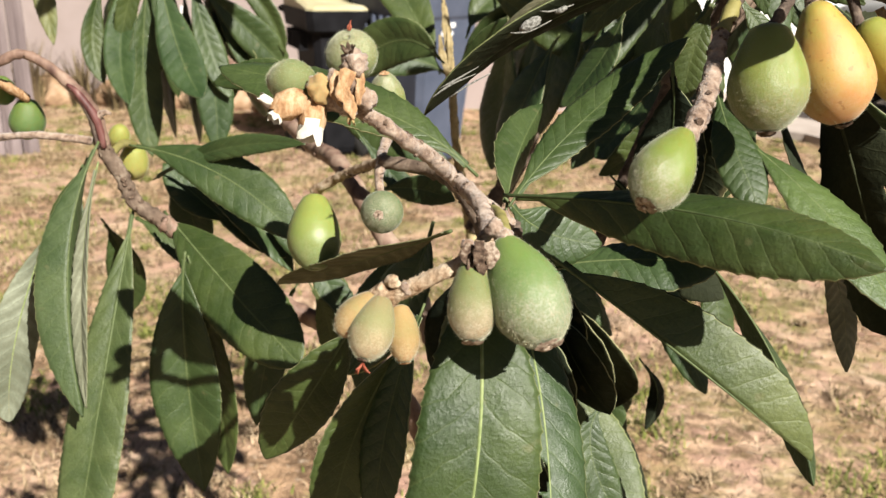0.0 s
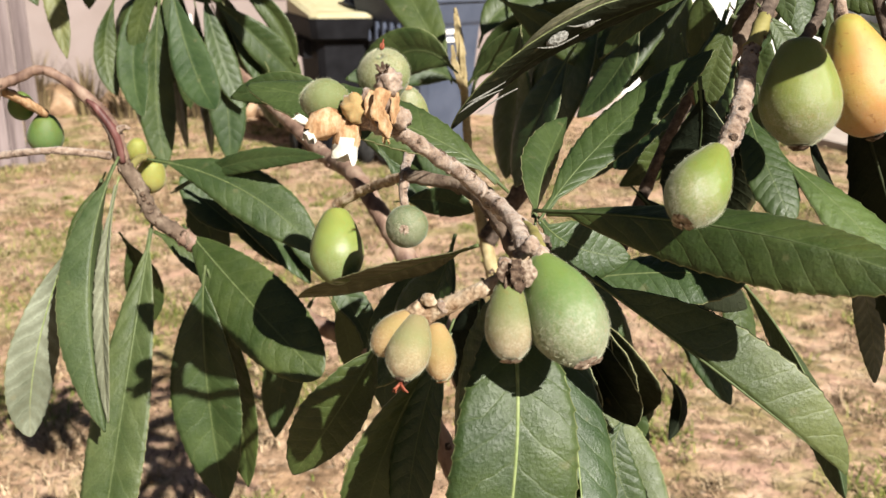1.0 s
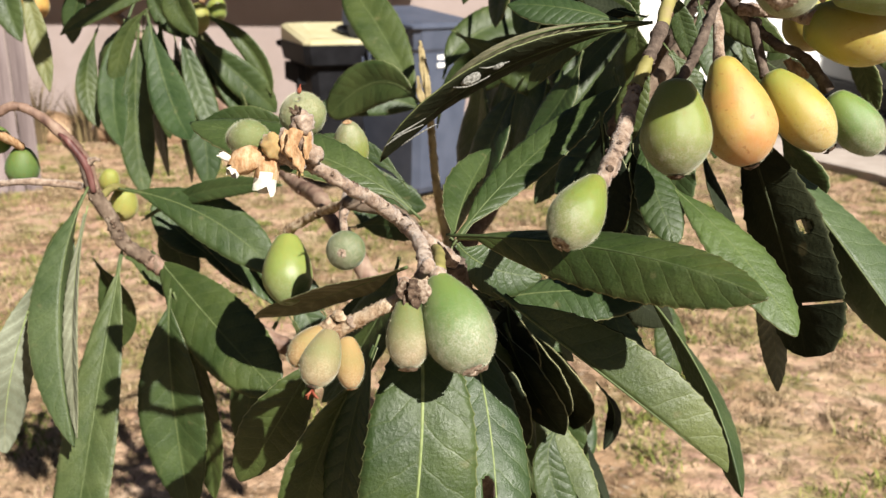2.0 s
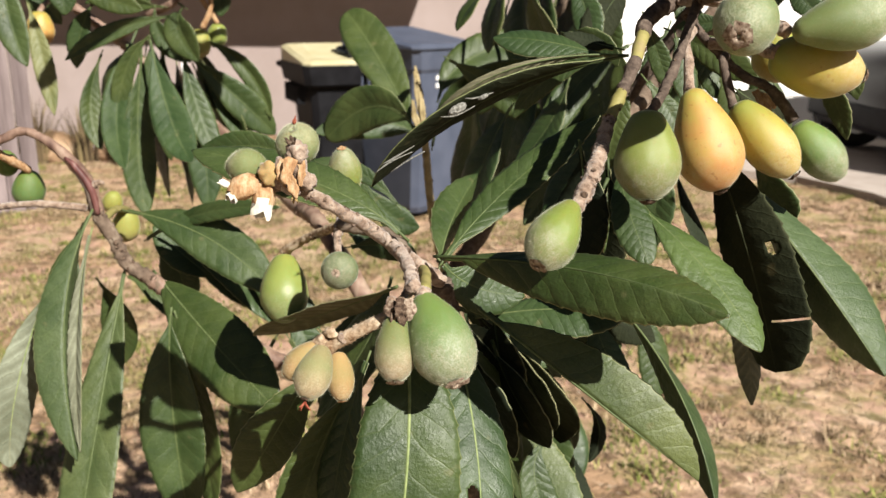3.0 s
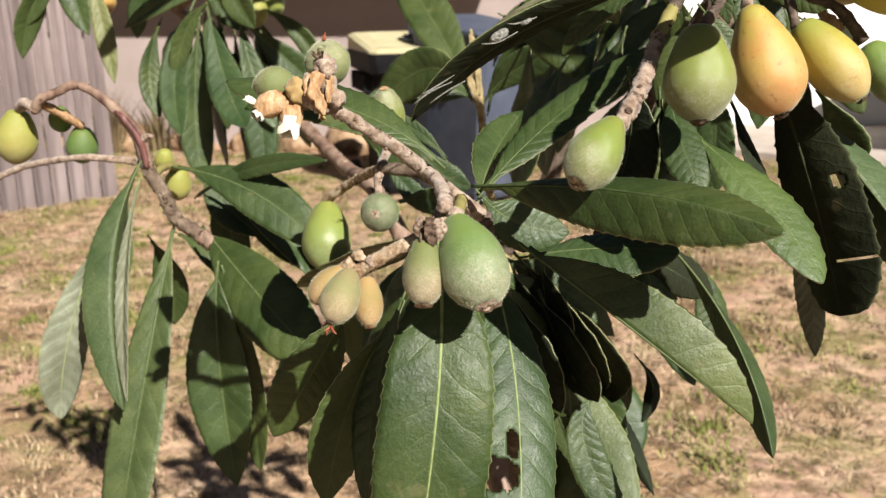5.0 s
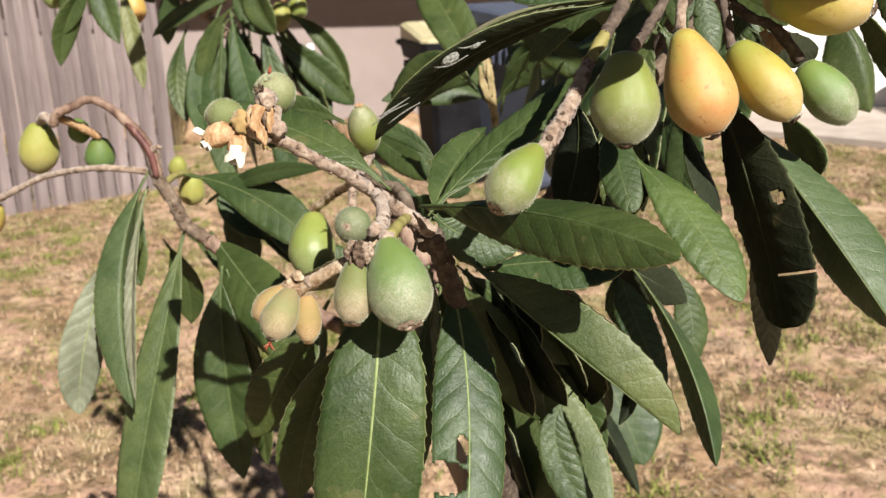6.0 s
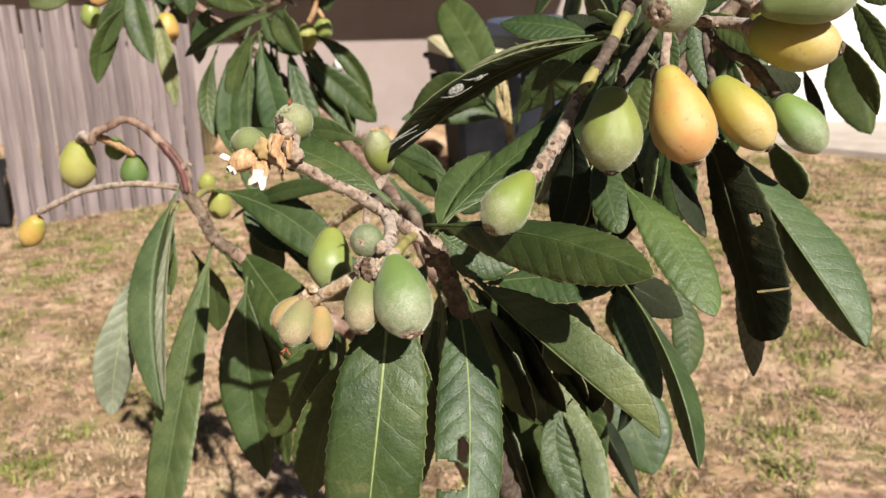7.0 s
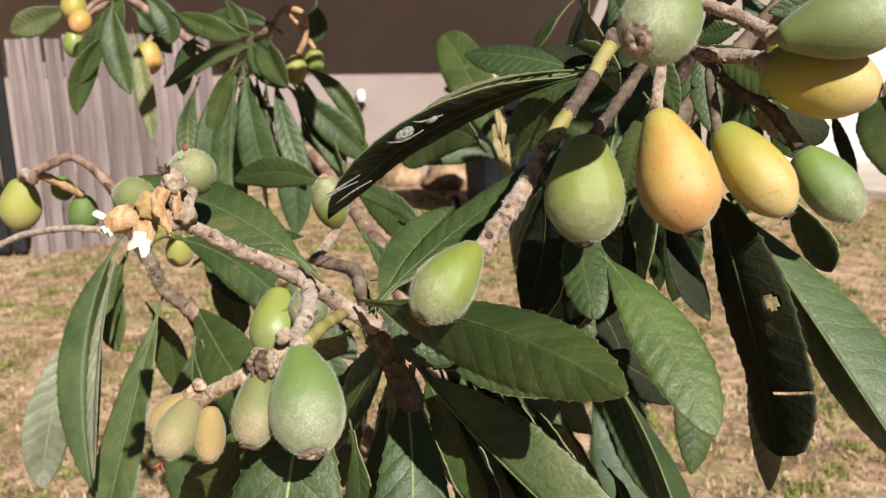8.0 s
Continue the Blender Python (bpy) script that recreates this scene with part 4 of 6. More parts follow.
# ---- the flowering and fruiting spray in front ----
branch("twig", [(0.027, 0.357, 1.283), (0.019, 0.352, 1.291), (0.008, 0.346, 1.301), (-0.004, 0.328, 1.317), (-0.017, 0.313, 1.3295), (-0.030, 0.304, 1.340)], [0.0036, 0.0035, 0.0033, 0.0030, 0.0027, 0.0026], WOOLLY, 16, 0.20, 46, 13, 0.0016, hair=5000)
branch("twig", [(0.004, 0.338, 1.308), (0.012, 0.318, 1.305), (0.016, 0.298, 1.302), (0.0155, 0.284, 1.300)], [0.0029, 0.0029, 0.0029, 0.0028], WOOLLY, 16, 0.20, 24, 14, 0.0016, hair=3000)
branch("twig", [(0.016, 0.286, 1.301), (0.008, 0.279, 1.294), (-0.006, 0.279, 1.286), (-0.018, 0.281, 1.279)], [0.0028, 0.0026, 0.0026, 0.0032], CREAM_WOOL, 16, 0.22, 22, 15, 0.0016, hair=4000)
branch("twig", [(0.019, 0.335, 1.296), (0.021, 0.312, 1.300), (0.0215, 0.290, 1.3005)], [0.0025, 0.0023, 0.0027], YELLOW_BARK, 10, 0.14, 2, 16, 0.002)
branch("twig", [(-0.0357, 0.4460, 1.2880), (-0.0500, 0.4680, 1.2785), (-0.0645, 0.4850, 1.2685), (-0.0800, 0.4970, 1.2570)], [0.0025, 0.0027, 0.0027, 0.0030], CREAM_WOOL, 12, 0.28, 34, 17, 0.002, hair=2500)
branch("stalk", [(-0.0357, 0.4460, 1.2880), (-0.0365, 0.462, 1.290), (-0.034, 0.480, 1.2975)], [0.0028, 0.0026, 0.0028], WOOLLY, 10, 0.2, 6, 58, 0.003)
branch("twig", [(-0.0357, 0.4460, 1.2880), (-0.0365, 0.441, 1.281), (-0.035, 0.435, 1.274)], [0.0024, 0.0024, 0.0022], WOOLLY, 8, 0.2, 2, 18, 0.002)
branch("twig", [(-0.0357, 0.4460, 1.2880), (-0.0085, 0.43, 1.288), (0.006, 0.40, 1.286), (0.02, 0.375, 1.27)], [0.0032, 0.0036, 0.0036, 0.004], BARK, 10, 0.2, 6, 19, 0.003)


def revolve(bm, at, way, profile, rng, rough=0.10, seg=14, rag=0.0):
    """A lumpy body of revolution along way; profile: (distance, radius) pairs in metres, open at the far end when rag is set."""
    at, way = Vector(at), Vector(way).normalized()
    side = way.orthogonal().normalized()
    up = way.cross(side)
    rings = []
    for k, (d, r) in enumerate(profile):
        last = k == len(profile) - 1
        ring = []
        for j in range(seg):
            t = j / seg * math.tau
            w = side * math.cos(t) + up * math.sin(t)
            p = at + way * d
            g = 1 + rough * noise.noise(p * 300 + w * 1.7) * 2
            ring.append(bm.verts.new(p + w * r * g + way * (rag * (1.5 * noise.noise(w * 1.6 + at * 90) + 0.35 * rng.uniform(-1, 1)) if last else 0)))
        rings.append(ring)
    for p, q in zip(rings, rings[1:]):
        for j in range(seg):
            bm.faces.new((p[j], p[(j + 1) % seg], q[(j + 1) % seg], q[j]))
    bm.faces.new(rings[0][::-1])
    if not rag:
        bm.faces.new(rings[-1])


def tongue(bm, points, widths, thick=0.0007, seed=0):
    """A flat, torn strip with thickness along points, its face turned to the front."""
    line = spline(points, widths, 14)
    rows = []
    for i, (p, w) in enumerate(line):
        t = (line[min(i + 1, 13)][0] - line[max(i - 1, 0)][0]).normalized()
        s = t.cross(Vector((0, -1, 0.2))).normalized()
        n = s.cross(t)
        row = []
        for u in (-1, -0.5, 0, 0.5, 1):
            wob = noise.noise(p * 500 + Vector((u * 2, seed, 0)))
            q = p + s * w * 0.5 * u * (1 + 0.6 * wob) + n * (0.0006 * wob + 0.12 * w * (u * u))
            row.append((bm.verts.new(q + n * thick / 2), bm.verts.new(q - n * thick / 2)))
        rows.append(row)
    for a, c in zip(rows, rows[1:]):
        for k in range(4):
            bm.faces.new((a[k][0], a[k + 1][0], c[k + 1][0], c[k][0]))
            bm.faces.new((c[k][1], c[k + 1][1], a[k + 1][1], a[k][1]))
        for k in (0, 4):
            bm.faces.new((a[k][0], c[k][0], c[k][1], a[k][1]))
    bmesh.ops.recalc_face_normals(bm, faces=bm.faces)


def flaps(bm, at, way, count, length, width, spread, rng, ragged=0.25, tip=0.12):
    """Thin curved tongues round a point, like dry sepals or petals; each has two sides."""
    at, way = Vector(at), Vector(way).normalized()
    side = way.orthogonal().normalized()
    up = way.cross(side)
    for k in range(count):
        a = (k + rng.uniform(-0.3, 0.3)) / count * math.tau
        out, across = side * math.cos(a) + up * math.sin(a), up * math.cos(a) - side * math.sin(a)
        ln, open_, curl = length * rng.uniform(1 - ragged, 1 + ragged), spread * rng.uniform(0.6, 1.3), rng.uniform(-0.35, 0.35)
        layers = []
        for lift in (0.0, 0.00025):
            grid = []
            for f, w in ((0, 0.55), (0.25, 0.9), (0.5, 1.0), (0.75, 0.75 + 0.3 * tip), (0.93, 0.4 + tip), (1.0, tip)):
                p = at + way * ln * f + out * (width * 0.5 + ln * open_ * f * (1 + curl * f) + lift)
                grid.append([bm.verts.new(p + across * width * 0.5 * w * sg + out * (-0.25 * width * abs(sg) * w) + way * ln * 0.06 * rng.uniform(-1, 1)) for sg in (-1, -0.4, 0.4, 1)])
            for p, q in zip(grid, grid[1:]):
                for j in range(3):
                    bm.faces.new((p[j], p[j + 1], q[j + 1], q[j]))
            layers.append(grid)
        for r in range(5):
            for c2 in (0, 3):
                bm.faces.new((layers[0][r][c2], layers[0][r + 1][c2], layers[1][r + 1][c2], layers[1][r][c2]))


def flower_head():
    """Spent buds, withered sepals and two white flowers at the tip of the spray."""
    rng = random.Random(8)
    tip = (-0.030, 0.304, 1.340)
    for k, (end, r) in enumerate((((-0.047, 0.309, 1.348), 0.0027), ((-0.046, 0.302, 1.3445), 0.0025), ((-0.045, 0.304, 1.341), 0.0023), ((-0.034, 0.318, 1.352), 0.0030), ((-0.033, 0.300, 1.353), 0.0026))):
        branch("stalk", [tip, tuple((p + q) / 2 + d for p, q, d in zip(tip, end, (0, -0.001, 0.001))), end], [0.0032, r, r], WOOLLY, 10, 0.2, 2, 60 + k, 0.002)
    for at, r, mat in (((-0.0317, 0.3005, 1.3562), 0.0045, WOOLLY), ((-0.0274, 0.3005, 1.3440), 0.0036, WOOLLY), ((-0.0430, 0.3020, 1.3468), 0.0050, RUST), ((-0.0385, 0.3040, 1.3495), 0.0040, WOOLLY), ((-0.0370, 0.3030, 1.3430), 0.0040, WOOLLY), ((-0.0345, 0.3010, 1.3420), 0.0044, WOOLLY), ((-0.0400, 0.3030, 1.3455), 0.0042, WOOLLY)):
        bm = bmesh.new()
        bmesh.ops.create_icosphere(bm, subdivisions=3, radius=r, matrix=Matrix.Translation(at))
        for v in bm.verts:
            v.co += (v.co - Vector(at)) * (0.45 * noise.noise(v.co * 420) + 0.15 * noise.noise(v.co * 1500))
        part("spent_bud", bm, mat, TREE, "woolly spent bud")
    # two withered flower cups with white petals
    cups = (((-0.0490, 0.3030, 1.3445), (-0.72, -0.50, -0.40), [(0, 0.0022), (0.002, 0.0040), (0.005, 0.0053), (0.0085, 0.0052), (0.0115, 0.0036), (0.0130, 0.0022)]),
            ((-0.0450, 0.3030, 1.3435), (-0.16, -0.25, -1), [(0, 0.0024), (0.002, 0.0038), (0.005, 0.0046), (0.0085, 0.0044), (0.0105, 0.0041)]))
    for at, way, profile in cups:
        bm = bmesh.new()
        revolve(bm, at, way, profile, rng, 0.10, 16, 0.0009)
        part("sepal_cup", bm, SEPAL, TREE, "withered tan sepal cup")
    for at, way, profile, rag in (((-0.0458, 0.2995, 1.3372), (-0.10, -0.25, -1), [(0, 0.0028), (0.003, 0.0038), (0.0050, 0.0045), (0.0075, 0.0043)], 0.0026),
                                  ((-0.0572, 0.2965, 1.3395), (-0.45, -0.40, -0.8), [(0, 0.0016), (0.002, 0.0025), (0.0034, 0.0022)], 0.0013),
                                  ((-0.0590, 0.2975, 1.3425), (-0.75, -0.30, 0.50), [(0, 0.0010), (0.002, 0.0014), (0.0046, 0.0014)], 0.0012)):
        bm = bmesh.new()
        revolve(bm, at, way, profile, rng, 0.26, 17, rag)
        part("petals", bm, PETAL, TREE, "white petals of an open flower")
    for at, way, n, ln, w, sp, mat, lab in (
            ((-0.0330, 0.3000, 1.3590), (-0.05, -0.5, 0.8), 6, 0.0040, 0.0018, 0.35, CALYX, "dark dry calyx tips"),
            ((-0.0325, 0.2960, 1.3400), (0.15, -0.3, -1), 4, 0.0040, 0.0012, 0.25, RUST, "torn yellow sepal ends")):
        bm = bmesh.new()
        flaps(bm, at, way, n, ln, w, sp, rng, 0.12 if mat is PETAL else 0.25, 0.40 if mat is PETAL else 0.12)
        part("flower", bm, mat, TREE, lab)
    for k, (line, wide) in enumerate(((((-0.0322, 0.2965, 1.3545), (-0.0345, 0.2945, 1.3480), (-0.0322, 0.2945, 1.3430), (-0.0310, 0.2940, 1.3385)), [0.0046, 0.0056, 0.0050, 0.0016]),
                                      (((-0.0360, 0.2990, 1.3535), (-0.0375, 0.2975, 1.3470), (-0.0350, 0.2975, 1.3420)), [0.0034, 0.0040, 0.0012]),
                                      (((-0.0295, 0.2990, 1.3530), (-0.0290, 0.2975, 1.3480), (-0.0300, 0.2970, 1.3430)), [0.0026, 0.0034, 0.0012]))):
        bm = bmesh.new()
        tongue(bm, line, wide, 0.0005, k)
        part("torn_sepal", bm, SEPAL, TREE, "torn orange dry sepal")
    # red withered sepal tips
    for at, way, h in (((-0.0247, 0.2628, 1.2625), (-0.25, -0.3, -0.8), 0.0038), ((-0.0355, 0.318, 1.3655), (-0.1, 0.1, 1), 0.0026)):
        bm = bmesh.new()
        for k in range(5):
            w = (Vector(way) + Vector((rng.uniform(-.8, .8), rng.uniform(-.5, .5), rng.uniform(-.4, .4)))).normalized()
            p = Vector(at)
            tube(bm, [p, p + w * h * 0.5, p + w * h + Vector((rng.uniform(-1, 1), 0, rng.uniform(-1, 1))) * 0.001], [0.0006, 0.0005, 0.0002], 6, 0.001, 0.2, 0, k)
        part("withered_sepal", bm, RED, TREE, "red withered sepal tip")
    # brown bract remains and woolly scars at the fork above the two green fruits
    for k, (line, wide, mat) in enumerate(((((0.0125, 0.2735, 1.3030), (0.0128, 0.2705, 1.2995), (0.0122, 0.2700, 1.2955)), [0.0036, 0.0044, 0.0016], CALYX),
                                           (((0.0160, 0.2740, 1.3025), (0.0168, 0.2705, 1.2990), (0.0160, 0.2705, 1.2950)), [0.0034, 0.0042, 0.0016], CALYX_PALE),
                                           (((0.0095, 0.2750, 1.3015), (0.0082, 0.2725, 1.2985), (0.0095, 0.2720, 1.2955)), [0.0030, 0.0036, 0.0014], CALYX),
                                           (((0.0142, 0.2730, 1.2990), (0.0140, 0.2700, 1.2955), (0.0130, 0.2700, 1.2925)), [0.0030, 0.0038, 0.0012], CALYX),
                                           (((0.0110, 0.2735, 1.2985), (0.0100, 0.2710, 1.2955), (0.0108, 0.2710, 1.2930)), [0.0026, 0.0030, 0.0010], CALYX))):
        bm = bmesh.new()
        tongue(bm, line, wide, 0.0010, k + 9)
        part("bract", bm, mat, TREE, "brown dry bract")
    # torn orange bract on the stalk of the yellow fruits
    for k, (line, wide) in enumerate(((((0.1830, 0.3950, 1.3740), (0.1862, 0.3925, 1.3690), (0.1905, 0.3930, 1.3635)), [0.0040, 0.0060, 0.0020]),
                                      (((0.1850, 0.3940, 1.3720), (0.1900, 0.3930, 1.3690), (0.1935, 0.3940, 1.3655)), [0.0030, 0.0044, 0.0015]))):
        bm = bmesh.new()
        tongue(bm, line, wide, 0.0008, k + 31)
        part("bract", bm, SEPAL, TREE, "torn orange dry bract")
    # dry bracts round the tip of the shoot behind
    for k, (line, wide) in enumerate(((((-0.010, 0.944, 1.262), (-0.018, 0.942, 1.288), (-0.021, 0.942, 1.308)), [0.006, 0.007, 0.002]),
                                      (((-0.009, 0.944, 1.275), (-0.010, 0.941, 1.298), (-0.013, 0.942, 1.318)), [0.006, 0.006, 0.002]),
                                      (((-0.013, 0.943, 1.295), (-0.016, 0.941, 1.318), (-0.019, 0.944, 1.340)), [0.005, 0.006, 0.002]))):
        bm = bmesh.new()
        tongue(bm, line, wide, 0.0010, k + 21)
        part("bract", bm, TAN, TREE, "tan dry bract")
    for at, r in (((0.0173, 0.2800, 1.3060), 0.0028), ((0.0212, 0.2840, 1.3015), 0.0034), ((0.0090, 0.2770, 1.3005), 0.0024), ((-0.0165, 0.2790, 1.2860), 0.0026), ((-0.0205, 0.2800, 1.2815), 0.0034), ((-0.0110, 0.2790, 1.2830), 0.0025)):
        bm = bmesh.new()
        bmesh.ops.create_icosphere(bm, subdivisions=3, radius=r, matrix=Matrix.Translation(at))
        for v in bm.verts:
            v.co += (v.co - Vector(at)) * (0.5 * noise.noise(v.co * 380) + 0.2 * noise.noise(v.co * 1300))
        part("scar", bm, CREAM_WOOL if at[0] < -0.012 else WOOLLY, TREE, "woolly swollen scar")


flower_head()

# fruits of the front spray
fruit((0.0205, 0.2855, 1.3005), (0.0360, 0.2555, 1.2745), 0.0131, GREEN, 0.62, "pale", hair=9000)
fruit((0.0100, 0.2770, 1.2960), (0.0115, 0.2600, 1.2725), 0.0081, GREEN_DULL, 0.62, "pale", hair=3500, star=1.25)
fruit((-0.0195, 0.2795, 1.2800), (-0.0250, 0.2640, 1.2630), 0.0076, BUD_TAN, 0.60, "dark", hair=2600)
fruit((-0.0215, 0.2815, 1.2795), (-0.0345, 0.2720, 1.2685), 0.0064, RUST, 0.56, None, hair=1500)
fruit((-0.0140, 0.2815, 1.2765), (-0.0110, 0.2710, 1.2590), 0.0058, RUST, 0.56, "rust", hair=1300)
fruit((-0.0800, 0.4970, 1.2550), (-0.0760, 0.4700, 1.2170), 0.0156, LIME, 0.60, None)
fruit((-0.0330, 0.4400, 1.2640), (-0.0345, 0.4170, 1.2680), 0.0110, SAGE, 0.5, "pale", hair=3000, star=0.66)
fruit((-0.0345, 0.4800, 1.2990), (-0.0362, 0.4680, 1.3310), 0.0102, MATURING, 0.5, "rust", hair=2000, star=0.7)
fruit((-0.0340, 0.3270, 1.3490), (-0.0360, 0.3150, 1.3640), 0.0094, BUD_GREEN, 0.5, None, hair=4500)
fruit((-0.0460, 0.3100, 1.3480), (-0.0640, 0.3120, 1.3480), 0.0078, BUD_GREEN, 0.5, None, hair=4000)

# fruits of the stem at the upper right
fruit((0.0830, 0.3010, 1.3365), (0.0665, 0.2800, 1.3150), 0.0106, WARM_GREEN, 0.63, "pale", hair=7000)
fruit((0.1170, 0.3340, 1.3710), (0.1180, 0.3230, 1.3320), 0.0145, MATURING, 0.60, "dark", hair=7000)
fruit((0.1420, 0.3600, 1.3780), (0.1575, 0.3515, 1.3310), 0.0158, ORANGE, 0.64, "dark", hair=2500)
fruit((0.1660, 0.3700, 1.3700), (0.1930, 0.3565, 1.3380), 0.0121, YELLOW, 0.58, "dark", hair=2500)
fruit((0.1970, 0.3745, 1.3600), (0.2190, 0.3650, 1.3350), 0.0106, GREEN, 0.55, None, hair=6000)
fruit((0.1485, 0.2985, 1.4145), (0.1350, 0.2715, 1.4048), 0.0119, FUZZY_GREEN, 0.55, "pale", hair=6000, star=1.35)
fruit((0.1815, 0.3745, 1.3925), (0.2230, 0.3640, 1.3838), 0.0145, YELLOW, 0.54, "dark", hair=3000)
fruit((0.1825, 0.3505, 1.4035), (0.2265, 0.3500, 1.4140), 0.0132, FUZZY_GREEN, 0.62, None, hair=9000)
fruit((0.1930, 0.4060, 1.4040), (0.2000, 0.4090, 1.3770), 0.0130, YELLOW, 0.55, None)
fruit((0.1500, 0.3800, 1.4330), (0.1300, 0.3780, 1.4250), 0.0110, GREEN, 0.55, None)
branch("twig", [(0.1232, 0.385, 1.4015), (0.120, 0.376, 1.3955), (0.117, 0.368, 1.3895)], [0.0034, 0.0030, 0.0029], YELLOW_BARK, 12, 0.14, 4, 21, 0.002)
# this middle length is darker than the yellow ones at its ends
branch("twig", [(0.1172, 0.3685, 1.390), (0.113, 0.360, 1.383), (0.1085, 0.352, 1.376)], [0.0031, 0.0029, 0.0029], STALK, 12, 0.2, 5, 61, 0.002)
branch("twig", [(0.1087, 0.3525, 1.3765), (0.105, 0.346, 1.371), (0.102, 0.341, 1.366)], [0.0030, 0.0028, 0.0029], YELLOW_BARK, 12, 0.14, 3, 62, 0.002)
branch("twig", [(0.1023, 0.3415, 1.3665), (0.098, 0.330, 1.357), (0.094, 0.319, 1.349), (0.087, 0.305, 1.339), (0.083, 0.301, 1.333)], [0.0029, 0.0031, 0.0033, 0.0033, 0.0031], WOOLLY, 14, 0.22, 40, 22, 0.002, hair=4000)
branch("stalk", [(0.1175, 0.335, 1.368), (0.127, 0.345, 1.380), (0.142, 0.375, 1.403), (0.153, 0.40, 1.421)], [0.0020, 0.0024, 0.0022, 0.0024], STALK, 12, 0.26, 22, 23, 0.002)
branch("stalk", [(0.1415, 0.361, 1.375), (0.143, 0.372, 1.389), (0.144, 0.385, 1.398), (0.150, 0.395, 1.404)], [0.0026, 0.0022, 0.0022, 0.0026], WOOLLY, 12, 0.2, 8, 24, 0.002)
branch("stalk", [(0.1655, 0.3705, 1.368), (0.165, 0.376, 1.374), (0.163, 0.385, 1.389), (0.166, 0.392, 1.391)], [0.0022, 0.0021, 0.0022, 0.0024], STALK, 12, 0.2, 6, 25, 0.002)
branch("stalk", [(0.147, 0.405, 1.412), (0.157, 0.40, 1.399), (0.173, 0.39, 1.383), (0.186, 0.382, 1.376), (0.197, 0.3755, 1.3615)], [0.0024, 0.0022, 0.0022, 0.0024, 0.0029], STALK, 14, 0.24, 34, 26, 0.002)
branch("stalk", [(0.142, 0.41, 1.417), (0.158, 0.385, 1.417), (0.176, 0.37, 1.409), (0.183, 0.359, 1.404)], [0.0027, 0.0025, 0.0025, 0.0034], WOOLLY, 14, 0.22, 14, 27, 0.002)
branch("stalk", [(0.152, 0.392, 1.418), (0.150, 0.345, 1.420), (0.146, 0.305, 1.415)], [0.0027, 0.0025, 0.0029], STALK, 12, 0.2, 8, 28, 0.002)
branch("stalk", [(0.158, 0.395, 1.397), (0.175, 0.385, 1.396), (0.183, 0.368, 1.394)], [0.003, 0.003, 0.0036], WOOLLY, 12, 0.2, 6, 29, 0.002)

# fruits of the arching limb
fruit((-0.3640, 0.6340, 1.2950), (-0.3740, 0.6350, 1.2500), 0.0165, CITRON, 0.56, None)
fruit((-0.3200, 0.6500, 1.2790), (-0.3260, 0.6540, 1.2480), 0.0130, DEEP, 0.56, None)
fruit((-0.3330, 0.6400, 1.2950), (-0.3400, 0.6550, 1.2760), 0.0095, DEEP, 0.55, None)
fruit((-0.4100, 0.6220, 1.2250), (-0.4320, 0.6280, 1.1960), 0.0118, ORANGE, 0.56, "pale")
fruit((-0.2560, 0.6880, 1.2380), (-0.2640, 0.6950, 1.2080), 0.0120, CITRON, 0.55, None)
fruit((-0.2610, 0.6750, 1.2560), (-0.2700, 0.6850, 1.2370), 0.0085, CITRON, 0.5, None)
branch("stalk", [(-0.337, 0.614, 1.298), (-0.352, 0.624, 1.302), (-0.363, 0.633, 1.295)], [0.0040, 0.0042, 0.0036], WOOLLY, 10, 0.2, 6, 31, 0.003)
branch("stalk", [(-0.336, 0.615, 1.304), (-0.326, 0.632, 1.292), (-0.319, 0.648, 1.280)], [0.0034, 0.0034, 0.0034], SEPAL, 10, 0.2, 4, 32, 0.003)
branch("stalk", [(-0.338, 0.615, 1.302), (-0.334, 0.63, 1.297)], [0.003, 0.003], WOOLLY, 10, 0.2, 2, 33, 0.003)
branch("twig", [(-0.406, 0.62, 1.231), (-0.385, 0.616, 1.240), (-0.348, 0.61, 1.254), (-0.296, 0.60, 1.263), (-0.255, 0.605, 1.259)], [0.0032, 0.0028, 0.0026, 0.0025, 0.0028], WOOLLY, 10, 0.2, 20, 34, 0.003)
branch("stalk", [(-0.250, 0.622, 1.245), (-0.254, 0.655, 1.246), (-0.256, 0.686, 1.239)], [0.003, 0.003, 0.003], YELLOW_BARK, 8, 0.1, 2, 35, 0.004)

# fruits of the limb behind
fruit((-0.2950, 1.0800, 1.3790), (-0.3040, 1.0810, 1.3420), 0.0150, CITRON, 0.55, None)
fruit((-0.2780, 1.1000, 1.3850), (-0.2860, 1.1050, 1.3550), 0.0135, LIME, 0.55, None)
fruit((-0.4850, 1.0500, 1.4000), (-0.4880, 1.0520, 1.3570), 0.0165, ORANGE, 0.55, None)
fruit((-0.6200, 1.1000, 1.4680), (-0.6220, 1.1010, 1.4260), 0.0165, YELLOW, 0.55, None)
fruit((-0.5900, 1.0800, 1.4400), (-0.5960, 1.0600, 1.4120), 0.0140, ORANGE, 0.52, "dark")
fruit((-0.6380, 1.1200, 1.4180), (-0.6440, 1.1200, 1.3780), 0.0145, LIME, 0.55, None)
branch("stalk", [(-0.308, 1.08, 1.437), (-0.285, 1.08, 1.430), (-0.282, 1.08, 1.405), (-0.294, 1.08, 1.380)], [0.004, 0.0034, 0.0032, 0.0042], SEPAL, 8, 0.1, 6, 36, 0.004)
